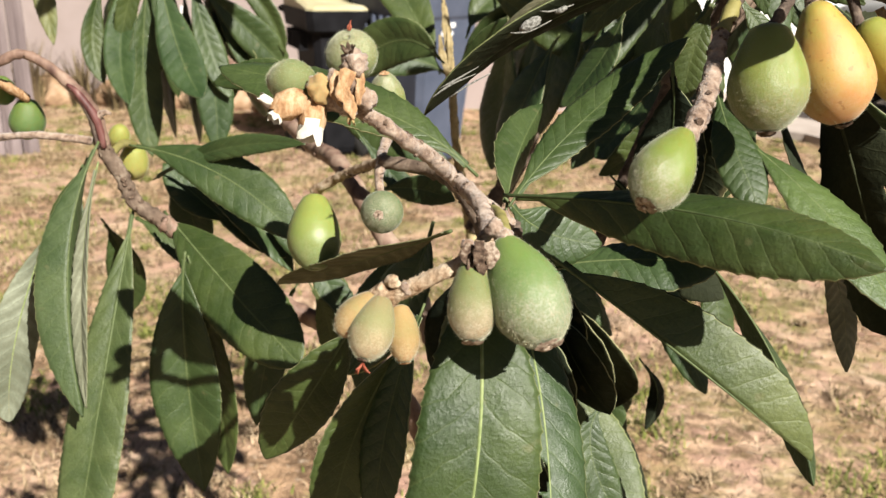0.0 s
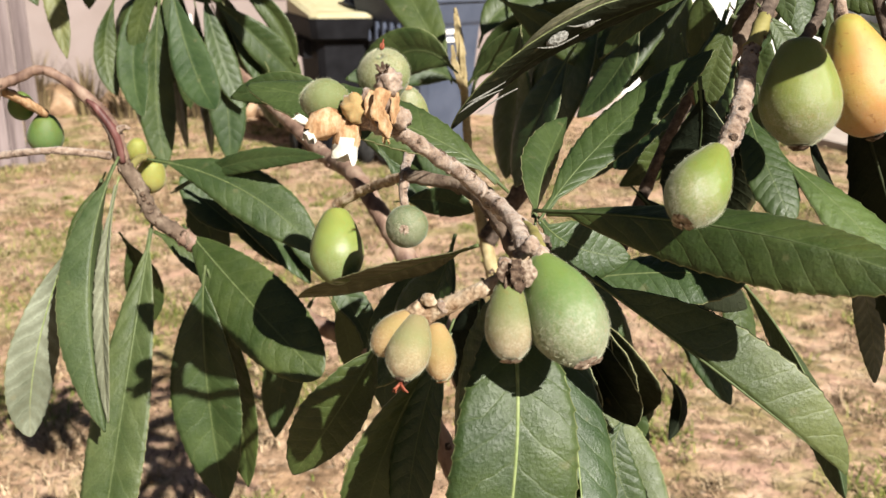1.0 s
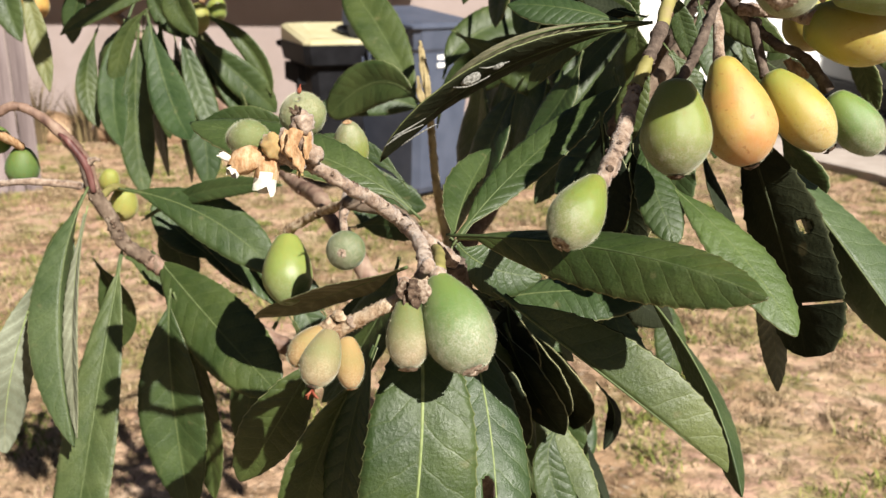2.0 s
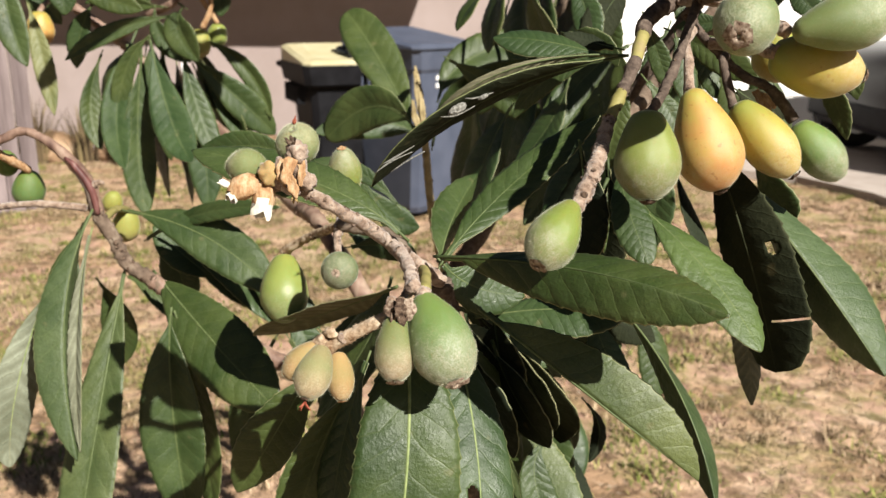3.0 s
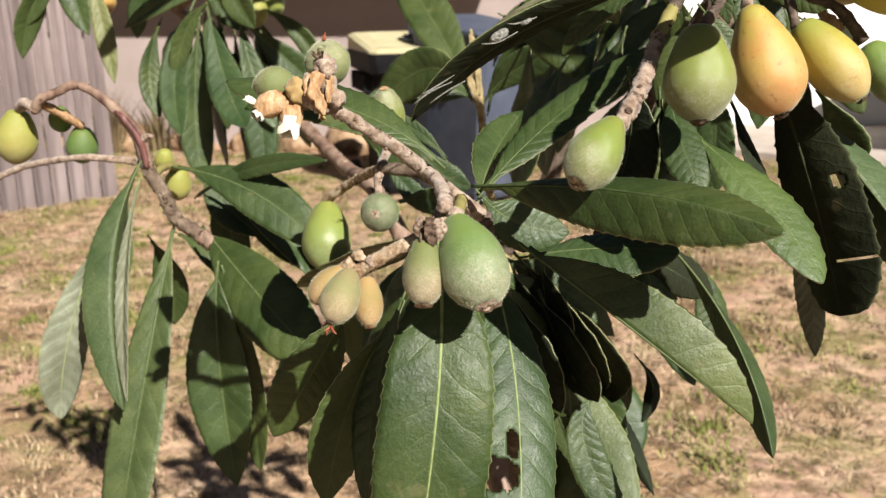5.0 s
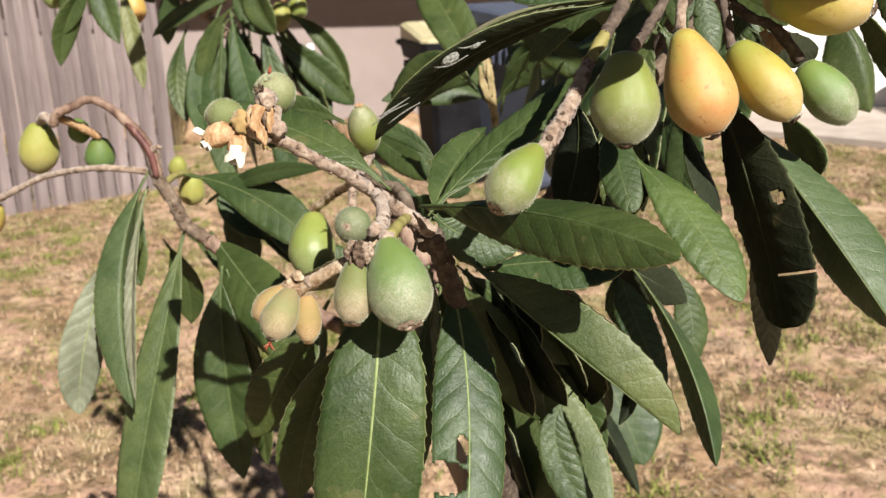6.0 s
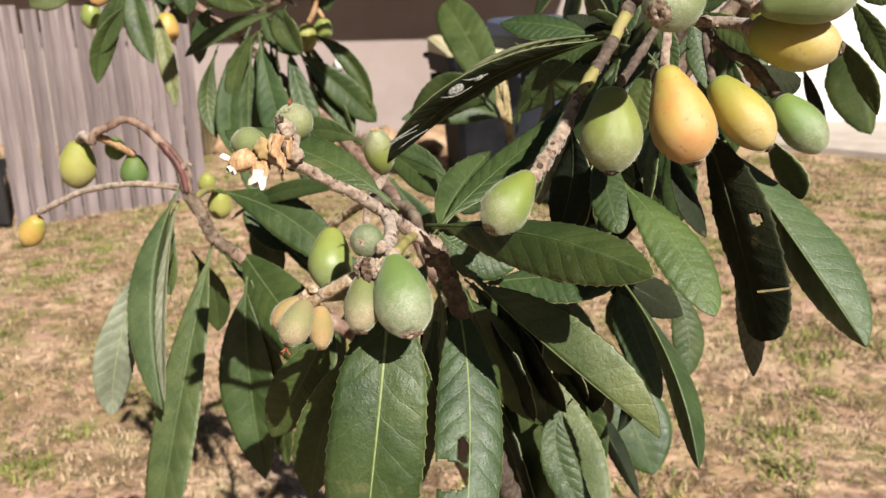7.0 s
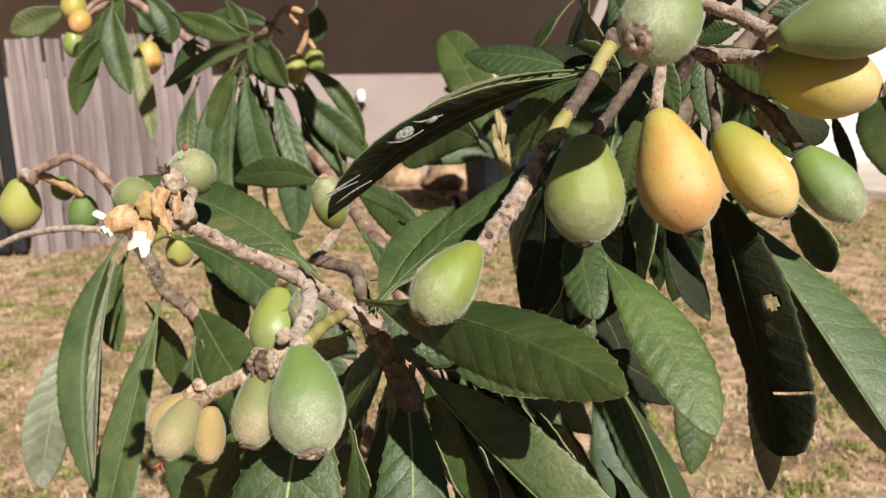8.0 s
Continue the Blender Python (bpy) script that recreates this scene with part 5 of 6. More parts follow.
branch("stalk", [(-0.308, 1.08, 1.435), (-0.295, 1.09, 1.415), (-0.280, 1.10, 1.386)], [0.004, 0.0032, 0.0034], SEPAL, 8, 0.1, 6, 37, 0.004)
branch("stalk", [(-0.481, 1.10, 1.419), (-0.484, 1.07, 1.41), (-0.485, 1.05, 1.399)], [0.004, 0.0032, 0.0034], REDDISH, 8, 0.1, 2, 38, 0.004)
branch("stalk", [(-0.56, 1.13, 1.46), (-0.60, 1.11, 1.475), (-0.62, 1.10, 1.466)], [0.005, 0.004, 0.0034], REDDISH, 8, 0.1, 4, 39, 0.004)
branch("stalk", [(-0.56, 1.13, 1.46), (-0.58, 1.10, 1.455), (-0.590, 1.08, 1.439)], [0.005, 0.004, 0.0034], REDDISH, 8, 0.1, 4, 40, 0.004)
branch("stalk", [(-0.56, 1.13, 1.46), (-0.61, 1.125, 1.44), (-0.638, 1.12, 1.417)], [0.005, 0.004, 0.0034], REDDISH, 8, 0.1, 4, 41, 0.004)


def egg_mass(at, wide, high):
    bm = bmesh.new()
    bmesh.ops.create_icosphere(bm, subdivisions=3, radius=1)
    for v in bm.verts:
        v.co *= 1 + 0.25 * noise.noise(v.co * 3)
        v.co = Vector(at) + Vector((v.co.x * wide, v.co.y * 0.0012, v.co.z * high + 0.45 * v.co.x * wide))
    part("egg_mass", bm, SILK, TREE, "grey insect egg mass")


# ---- leaves ----
# several leaves inside the crown take a copy with shade in its colour
leaf((0.028, 0.340, 1.301), (0.089, 0.290, 1.310), (0.136, 0.253, 1.305), 0.032, (-0.44, -0.51, 0.74), -25, rib=MIDRIB_DULL, sharp=0.8, peak=0.5)
# the lower side has the shade of the fold in its colour
leaf((0.049, 0.344, 1.271), (0.094, 0.305, 1.248), (0.143, 0.295, 1.212), 0.035, (-0.47, -0.78, -0.42), -50, top=LEAF_PALE, under=LEAF_SHADE_TONE, sharp=0.7)
leaf((0.011, 0.318, 1.281), (0.015, 0.268, 1.226), (0.001, 0.262, 1.127), 0.046, (0.12, -0.94, 0.33), 8, rib=MIDRIB_PALE, teeth=1.3, sharp=0.6)
leaf((0.031, 0.383, 1.247), (0.046, 0.336, 1.197), (0.048, 0.285, 1.127), 0.036, (0.28, -0.72, 0.63), 1, holes=((0.70, 0.84, 0.05, 0.34), (0.62, 0.60, 0.045, 0.09)), rib=MIDRIB_PALE, peak=0.55, sharp=0.6)
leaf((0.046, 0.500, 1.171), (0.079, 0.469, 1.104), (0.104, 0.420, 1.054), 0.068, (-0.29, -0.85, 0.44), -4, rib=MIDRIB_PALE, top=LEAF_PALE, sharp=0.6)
leaf((0.026, 0.364, 1.291), (0.032, 0.395, 1.307), (0.045, 0.436, 1.322), 0.022, (0.70, -0.43, 0.57), -25)
leaf((0.029, 0.356, 1.296), (0.061, 0.391, 1.324), (0.111, 0.427, 1.357), 0.024, (-0.08, -0.59, 0.80), 5)
leaf((0.028, 0.360, 1.291), (0.044, 0.365, 1.278), (0.069, 0.370, 1.272), 0.025, (0.32, -0.93, 0.19), 8)
leaf((0.050, 0.386, 1.255), (0.087, 0.379, 1.262), (0.122, 0.371, 1.263), 0.031, (-0.20, -0.52, 0.83), -5, sharp=0.6)
# the visible side carries its shade as colour
leaf((0.115, 0.407, 1.389), (0.043, 0.402, 1.365), (-0.012, 0.408, 1.320), 0.035, (0.43, -0.41, -0.80), 4, top=LEAF_SHADE_TONE, under=LEAF_TOP, rib=MIDRIB_DULL, teeth=.5)
leaf((0.122, 0.353, 1.322), (0.147, 0.323, 1.300), (0.165, 0.297, 1.273), 0.025, (0.22, -0.55, 0.81), 4, top=LEAF_FRESH, sharp=0.7)
# turned from the sun; its near-black is shade put into the colour
leaf((0.165, 0.394, 1.344), (0.184, 0.374, 1.287), (0.196, 0.359, 1.237), 0.049, (-0.84, -0.53, -0.07), -1, top=LEAF_SHADE_TONE, under=LEAF_SHADE_TONE, rib=LEAF_SHADE_TONE, holes=((0.43, 0.17, 0.028, 0.085), (0.75, 0.18, 0.007, 0.23)), teeth=1.6, peak=0.62, sharp=0.36)
# folded leaf whose back is darkened by colour, as if in shade
leaf((0.177, 0.403, 1.333), (0.208, 0.362, 1.291), (0.241, 0.340, 1.244), 0.044, (-0.49, -0.84, 0.24), -51, top=LEAF_PALE, under=LEAF_SHADE_TONE, sharp=0.75)
leaf((0.188, 0.421, 1.259), (0.197, 0.410, 1.232), (0.199, 0.396, 1.201), 0.015, (0.16, -0.89, 0.43), 0, top=LEAF_UNDER, sharp=0.8)
leaf((0.124, 0.397, 1.256), (0.151, 0.365, 1.220), (0.166, 0.338, 1.173), 0.029, (-0.09, -0.83, 0.55), -65, sharp=0.7)
leaf((0.108, 0.385, 1.325), (0.100, 0.380, 1.306), (0.093, 0.375, 1.282), 0.040, (-0.84, -0.40, 0.38), 15, top=LEAF_SHADE_TONE, rib=MIDRIB_DULL)
leaf((0.120, 0.400, 1.337), (0.119, 0.390, 1.312), (0.114, 0.385, 1.283), 0.026, (0.55, -0.82, 0.17), 10, peak=0.5)
leaf((0.123, 0.496, 1.218), (0.133, 0.479, 1.192), (0.152, 0.460, 1.153), 0.023, (0.07, -0.86, 0.51), 0, sharp=0.7)
leaf((0.084, 0.933, 1.019), (0.136, 0.898, 0.928), (0.170, 0.869, 0.858), 0.089, (0.09, -0.91, 0.41), 6)
leaf((0.123, 0.494, 1.153), (0.132, 0.489, 1.135), (0.125, 0.483, 1.115), 0.014, (-0.07, -0.96, 0.27), -48, top=LEAF_SHADE_TONE, rib=MIDRIB_DULL)
leaf((0.159, 0.529, 1.211), (0.172, 0.522, 1.180), (0.172, 0.512, 1.145), 0.023, (0.19, -0.94, 0.28), 0)
leaf((0.202, 0.450, 1.333), (0.218, 0.445, 1.309), (0.226, 0.440, 1.294), 0.023, (-0.67, -0.70, -0.24), 12)
leaf((-0.043, 0.371, 1.227), (-0.062, 0.368, 1.193), (-0.086, 0.375, 1.153), 0.031, (0.16, -0.98, -0.15), -2, sharp=0.7)
leaf((-0.016, 0.350, 1.231), (-0.038, 0.345, 1.186), (-0.050, 0.340, 1.135), 0.032, (0.46, -0.88, -0.07), 12)
leaf((-0.010, 0.350, 1.243), (-0.023, 0.340, 1.195), (-0.028, 0.330, 1.142), 0.025, (-0.52, -0.81, 0.25), 12)
leaf((0.012, 0.360, 1.232), (0.014, 0.360, 1.185), (0.005, 0.360, 1.127), 0.021, (-0.35, -0.93, 0.03), 12)
leaf((-0.001, 0.400, 1.265), (-0.049, 0.460, 1.228), (-0.109, 0.520, 1.189), 0.036, (-0.03, 0.51, 0.86), 8)
leaf((-0.239, 0.571, 1.261), (-0.248, 0.531, 1.192), (-0.236, 0.502, 1.098), 0.038, (0.72, -0.63, 0.28), -40, top=LEAF_PALE)
leaf((-0.234, 0.558, 1.250), (-0.239, 0.530, 1.184), (-0.233, 0.502, 1.105), 0.014, (-0.25, -0.90, 0.35), 30, top=LEAF_UNDER, rib=MIDRIB_PALE)
leaf((-0.235, 0.615, 1.203), (-0.239, 0.540, 1.096), (-0.255, 0.488, 0.962), 0.044, (-0.12, -0.88, 0.47), 13, top=LEAF_PALE, peak=0.6, sharp=0.6)
leaf((-0.283, 0.586, 1.201), (-0.304, 0.559, 1.128), (-0.307, 0.540, 1.070), 0.037, (0.81, -0.59, 0.05), 1, top=LEAF_UNDER, under=LEAF_TOP, rib=MIDRIB_PALE, sharp=0.7)
leaf((-0.278, 0.640, 1.233), (-0.290, 0.630, 1.191), (-0.283, 0.620, 1.154), 0.031, (0.10, -0.97, 0.24), 25)
leaf((-0.275, 0.660, 1.180), (-0.266, 0.670, 1.143), (-0.271, 0.680, 1.095), 0.033, (0.14, -0.96, -0.22), 25)
leaf((-0.241, 0.650, 1.246), (-0.167, 0.625, 1.230), (-0.108, 0.600, 1.190), 0.040, (-0.04, -0.79, 0.61), 14)
leaf((-0.230, 0.660, 1.220), (-0.169, 0.627, 1.251), (-0.102, 0.594, 1.264), 0.016, (-0.51, -0.82, 0.25), 15)
leaf((-0.210, 0.619, 1.201), (-0.151, 0.564, 1.166), (-0.097, 0.524, 1.131), 0.052, (-0.25, -0.75, 0.62), 8, sharp=0.6)
leaf((-0.184, 0.570, 1.185), (-0.185, 0.560, 1.113), (-0.175, 0.550, 1.012), 0.054, (0.12, -0.99, 0.12), 30)
leaf((-0.185, 0.585, 1.177), (-0.171, 0.580, 1.104), (-0.164, 0.575, 1.011), 0.039, (-0.22, -0.97, 0.03), 30)
leaf((-0.224, 0.680, 1.224), (-0.165, 0.670, 1.188), (-0.127, 0.660, 1.145), 0.031, (0.44, -0.58, 0.69), 15)
leaf((-0.221, 0.700, 1.202), (-0.170, 0.680, 1.176), (-0.132, 0.660, 1.157), 0.024, (0.09, -0.64, 0.76), 15)
leaf((-0.250, 0.660, 1.186), (-0.225, 0.650, 1.174), (-0.208, 0.640, 1.155), 0.014, (0.11, -0.77, 0.63), 15)
leaf((-0.234, 0.700, 1.210), (-0.220, 0.700, 1.182), (-0.212, 0.700, 1.142), 0.035, (0.07, -1.00, 0.02), 15)
leaf((-0.100, 0.600, 1.154), (-0.089, 0.600, 1.125), (-0.088, 0.600, 1.095), 0.020, (-0.05, -1.00, -0.01), 10)

leaf((0.115, 0.413, 1.390), (0.061, 0.404, 1.383), (0.020, 0.422, 1.356), 0.013, (0.21, 0.92, -0.33), 59)
leaf((0.116, 0.426, 1.393), (0.103, 0.429, 1.396), (0.090, 0.433, 1.400), 0.011, (-0.01, -0.75, 0.67), -5, top=LEAF_SHADE_TONE, rib=MIDRIB_DULL)

leaf((0.027, 0.413, 1.244), (0.021, 0.419, 1.200), (0.009, 0.428, 1.133), 0.025, (0.10, -0.98, -0.15), 0)
leaf((0.028, 0.431, 1.234), (0.046, 0.441, 1.188), (0.077, 0.451, 1.132), 0.036, (0.33, -0.94, -0.02), 0)
leaf((0.025, 0.470, 1.225), (0.059, 0.486, 1.188), (0.094, 0.501, 1.149), 0.031, (0.44, -0.90, 0.03), 0)
leaf((0.022, 0.525, 1.198), (0.048, 0.522, 1.140), (0.068, 0.506, 1.076), 0.047, (0.19, -0.96, 0.22), 0)
leaf((0.014, 0.404, 1.223), (0.011, 0.393, 1.188), (0.009, 0.380, 1.147), 0.013, (0.16, -0.94, 0.29), -0)
leaf((0.034, 0.511, 1.215), (0.071, 0.531, 1.189), (0.111, 0.547, 1.149), 0.032, (0.46, -0.88, 0.07), 0)

leaf((0.148, 0.405, 1.331), (0.159, 0.394, 1.307), (0.168, 0.385, 1.285), 0.029, (0.80, -0.31, 0.50), 0, top=LEAF_SHADE_TONE, under=LEAF_SHADE_TONE, rib=MIDRIB_DULL)

leaf((0.115, 0.493, 1.229), (0.140, 0.494, 1.215), (0.166, 0.495, 1.199), 0.026, (0.19, -0.94, 0.28), -0, top=LEAF_SHADE_TONE, rib=MIDRIB_DULL)

leaf((0.154, 0.594, 1.433), (0.136, 0.588, 1.410), (0.123, 0.580, 1.383), 0.025, (0.01, -0.96, 0.26), 0, top=LEAF_SHADE_TONE, rib=MIDRIB_DULL)
leaf((0.175, 0.565, 1.399), (0.168, 0.558, 1.377), (0.163, 0.552, 1.353), 0.020, (0.01, -0.96, 0.26), -0)
leaf((0.190, 0.563, 1.394), (0.203, 0.558, 1.374), (0.217, 0.551, 1.350), 0.021, (0.01, -0.96, 0.26), 0)
leaf((0.197, 0.677, 1.431), (0.213, 0.671, 1.409), (0.222, 0.665, 1.386), 0.022, (0.01, -0.96, 0.26), -0)

leaf((0.162, 0.484, 1.396), (0.167, 0.479, 1.377), (0.172, 0.473, 1.354), 0.015, (0.16, -0.94, 0.29), 0)

leaf((0.113, 0.373, 1.337), (0.116, 0.348, 1.319), (0.123, 0.332, 1.301), 0.018, (-0.16, -0.67, 0.72), -0, sharp=0.6)
leaf((0.099, 0.515, 1.264), (0.125, 0.511, 1.230), (0.138, 0.502, 1.185), 0.029, (0.21, -0.94, 0.25), 0, top=LEAF_SHADE_TONE, rib=MIDRIB_DULL)

# upper-left hanging cluster
leaf((-0.371, 1.063, 1.378), (-0.379, 0.998, 1.293), (-0.351, 0.934, 1.226), 0.039, (0.15, -0.74, 0.65), 28)
leaf((-0.345, 1.000, 1.352), (-0.355, 0.990, 1.247), (-0.348, 0.980, 1.160), 0.042, (0.52, -0.85, 0.08), 20)
leaf((-0.333, 1.000, 1.366), (-0.301, 0.952, 1.286), (-0.264, 0.904, 1.241), 0.045, (0.13, -0.75, 0.65), 20)
leaf((-0.301, 1.020, 1.339), (-0.282, 1.010, 1.245), (-0.279, 1.000, 1.164), 0.044, (0.30, -0.94, 0.15), 20)
leaf((-0.305, 1.050, 1.347), (-0.250, 1.070, 1.293), (-0.210, 1.091, 1.245), 0.046, (0.38, -0.92, -0.02), 24)
leaf((-0.291, 1.080, 1.366), (-0.239, 1.080, 1.328), (-0.212, 1.080, 1.268), 0.029, (-0.08, -0.99, -0.06), 28)
leaf((-0.393, 1.000, 1.352), (-0.408, 0.990, 1.293), (-0.395, 0.980, 1.241), 0.028, (0.56, -0.82, 0.14), 26)
leaf((-0.294, 1.000, 1.403), (-0.297, 1.000, 1.381), (-0.277, 1.000, 1.344), 0.044, (-0.19, -0.98, -0.06), 28)
leaf((-0.302, 1.000, 1.397), (-0.371, 0.990, 1.379), (-0.428, 0.980, 1.346), 0.022, (0.11, -0.99, 0.11), 23)
leaf((-0.331, 1.050, 1.406), (-0.391, 1.065, 1.414), (-0.452, 1.080, 1.433), 0.029, (-0.25, -0.97, -0.03), 23)
leaf((-0.274, 1.100, 1.443), (-0.275, 1.100, 1.419), (-0.275, 1.100, 1.394), 0.030, (0.11, -0.99, -0.00), 23)
leaf((-0.348, 1.040, 1.366), (-0.344, 1.030, 1.311), (-0.357, 1.020, 1.235), 0.039, (-0.16, -0.97, 0.16), 23)
leaf((-0.497, 1.000, 1.447), (-0.493, 0.990, 1.397), (-0.473, 0.980, 1.338), 0.039, (0.10, -0.97, 0.20), 23)
leaf((-0.474, 1.000, 1.410), (-0.457, 0.985, 1.350), (-0.443, 0.970, 1.283), 0.025, (0.24, -0.93, 0.28), 23, top=LEAF_OLD)
leaf((-0.537, 1.050, 1.414), (-0.580, 1.050, 1.368), (-0.601, 1.050, 1.306), 0.035, (0.62, -0.70, -0.37), 23)
leaf((-0.621, 1.100, 1.448), (-0.676, 1.100, 1.431), (-0.725, 1.100, 1.415), 0.040, (0.06, -0.98, -0.20), 23, top=LEAF_OLD)
leaf((-0.529, 1.100, 1.439), (-0.506, 1.100, 1.416), (-0.481, 1.100, 1.383), 0.039, (0.00, -1.00, 0.00), 23)
leaf((-0.342, 1.050, 1.403), (-0.335, 1.050, 1.370), (-0.302, 1.050, 1.340), 0.028, (-0.03, -1.00, -0.02), 23)

# upright back shoot
leaf((-0.024, 1.013, 1.263), (-0.068, 1.074, 1.339), (-0.119, 1.136, 1.401), 0.059, (-0.20, -0.79, 0.57), 16, peak=0.64, sharp=0.46)
leaf((-0.018, 0.860, 1.293), (-0.063, 0.890, 1.306), (-0.116, 0.920, 1.266), 0.049, (-0.51, -0.86, -0.04), 14, peak=0.58, sharp=0.48)
leaf((0.008, 0.950, 1.310), (0.045, 0.975, 1.353), (0.131, 1.000, 1.375), 0.050, (0.05, -0.83, 0.55), 14)
leaf((-0.004, 0.950, 1.265), (0.039, 0.925, 1.307), (0.105, 0.900, 1.328), 0.038, (-0.23, -0.92, -0.33), 14)
leaf((0.001, 0.950, 1.255), (0.043, 0.925, 1.326), (0.142, 0.900, 1.349), 0.032, (-0.07, -0.92, -0.38), 14)
leaf((-0.016, 0.950, 1.268), (-0.059, 0.935, 1.283), (-0.131, 0.920, 1.273), 0.037, (0.25, -0.92, 0.29), 14)

# behind the flower head
leaf((0.008, 0.334, 1.314), (-0.032, 0.347, 1.334), (-0.100, 0.382, 1.343), 0.028, (0.01, -0.51, 0.86), 5, peak=0.64, sharp=0.7)
leaf((-0.090, 0.620, 1.296), (-0.131, 0.630, 1.305), (-0.177, 0.640, 1.296), 0.024, (-0.22, -0.96, 0.17), 12)
leaf((-0.015, 0.620, 1.261), (-0.044, 0.630, 1.284), (-0.085, 0.640, 1.292), 0.014, (-0.13, -0.94, 0.32), 12)
leaf((-0.067, 0.620, 1.265), (-0.042, 0.610, 1.239), (-0.022, 0.600, 1.223), 0.016, (-0.02, -0.91, 0.42), 12)
leaf((-0.050, 0.700, 1.263), (-0.026, 0.700, 1.233), (-0.001, 0.700, 1.223), 0.025, (0.05, -1.00, 0.06), 12)
leaf((-0.119, 0.750, 1.273), (-0.075, 0.725, 1.254), (-0.039, 0.700, 1.231), 0.030, (-0.37, -0.87, 0.34), 12)

# top right
leaf((0.107, 0.415, 1.390), (0.078, 0.427, 1.396), (0.052, 0.436, 1.397), 0.021, (-0.12, -0.59, 0.80), -5)
leaf((0.115, 0.450, 1.385), (0.087, 0.460, 1.375), (0.066, 0.470, 1.349), 0.014, (-0.44, -0.89, 0.10), 14)
leaf((0.314, 0.820, 1.365), (0.339, 0.803, 1.330), (0.352, 0.798, 1.274), 0.059, (0.33, -0.88, 0.35), -35, sharp=0.6)
leaf((0.300, 0.873, 1.332), (0.312, 0.868, 1.302), (0.326, 0.862, 1.267), 0.014, (0.22, -0.94, 0.24), -0, top=LEAF_SHADE_TONE, rib=MIDRIB_DULL)
leaf((0.179, 0.450, 1.407), (0.170, 0.455, 1.405), (0.156, 0.460, 1.403), 0.011, (-0.39, -0.92, -0.02), 14)
leaf((0.173, 0.700, 1.381), (0.129, 0.675, 1.350), (0.097, 0.650, 1.298), 0.028, (0.04, -0.87, 0.49), 14)
leaf((0.164, 0.600, 1.366), (0.153, 0.575, 1.324), (0.156, 0.550, 1.272), 0.028, (-0.61, -0.68, 0.41), 14)
leaf((0.095, 1.100, 1.429), (0.068, 1.050, 1.314), (0.062, 1.000, 1.217), 0.097, (-0.91, -0.29, 0.28), 14)
leaf((0.117, 1.100, 1.429), (0.110, 1.050, 1.314), (0.090, 1.000, 1.210), 0.097, (-0.92, -0.31, 0.25), 14)
leaf((0.167, 0.900, 1.417), (0.143, 0.875, 1.360), (0.120, 0.850, 1.305), 0.087, (-0.84, -0.27, 0.47), 14)
leaf((0.190, 0.900, 1.423), (0.178, 0.875, 1.366), (0.142, 0.850, 1.317), 0.037, (-0.29, -0.81, 0.51), 14)
leaf((0.142, 1.000, 1.422), (0.120, 0.975, 1.353), (0.098, 0.950, 1.279), 0.076, (-0.86, -0.33, 0.38), 14)
leaf((0.153, 0.600, 1.345), (0.122, 0.600, 1.290), (0.098, 0.600, 1.259), 0.036, (-0.70, -0.56, 0.44), 14)

# low leaves behind the middle, some with shade in their colour
leaf((0.058, 0.450, 1.210), (0.072, 0.440, 1.181), (0.092, 0.430, 1.154), 0.069, (-0.81, -0.51, -0.30), 14, top=LEAF_SHADE_TONE, rib=MIDRIB_DULL)
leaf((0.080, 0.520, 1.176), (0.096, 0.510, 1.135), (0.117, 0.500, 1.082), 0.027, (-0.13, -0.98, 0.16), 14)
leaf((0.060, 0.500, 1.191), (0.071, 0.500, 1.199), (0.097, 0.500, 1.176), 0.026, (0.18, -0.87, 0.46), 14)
leaf((0.089, 0.556, 1.123), (0.117, 0.543, 1.081), (0.143, 0.527, 1.035), 0.018, (0.05, -0.94, 0.34), -36, top=LEAF_SHADE_TONE, rib=MIDRIB_DULL)
leaf((0.091, 0.450, 1.149), (0.086, 0.435, 1.120), (0.116, 0.420, 1.070), 0.024, (0.17, -0.90, 0.40), 14)
leaf((0.013, 0.420, 1.239), (0.012, 0.420, 1.204), (-0.006, 0.420, 1.155), 0.044, (-0.86, -0.48, 0.20), 14)
leaf((0.013, 0.450, 1.217), (0.027, 0.445, 1.187), (0.050, 0.440, 1.150), 0.047, (-0.79, -0.49, -0.36), 14)
leaf((0.139, 0.500, 1.222), (0.129, 0.500, 1.198), (0.142, 0.500, 1.170), 0.031, (-0.27, -0.96, -0.02), 14)
leaf((-0.106, 0.620, 1.180), (-0.087, 0.610, 1.146), (-0.068, 0.600, 1.113), 0.027, (0.19, -0.91, 0.38), 14)
leaf((-0.049, 0.600, 1.232), (-0.023, 0.600, 1.233), (0.002, 0.600, 1.225), 0.022, (-0.01, -1.00, -0.07), 14)

# shaded leaves behind the upper right
leaf((0.161, 0.750, 1.349), (0.131, 0.735, 1.316), (0.097, 0.720, 1.285), 0.023, (-0.02, -0.90, 0.44), 14)
leaf((0.047, 0.900, 1.337), (0.044, 0.875, 1.263), (0.036, 0.850, 1.188), 0.083, (-0.91, -0.36, 0.19), 14)
leaf((0.077, 0.850, 1.336), (0.066, 0.825, 1.271), (0.065, 0.800, 1.212), 0.078, (-0.92, -0.33, 0.22), 14)
leaf((0.116, 0.800, 1.359), (0.086, 0.790, 1.306), (0.075, 0.780, 1.238), 0.070, (-0.83, -0.43, 0.35), 14)
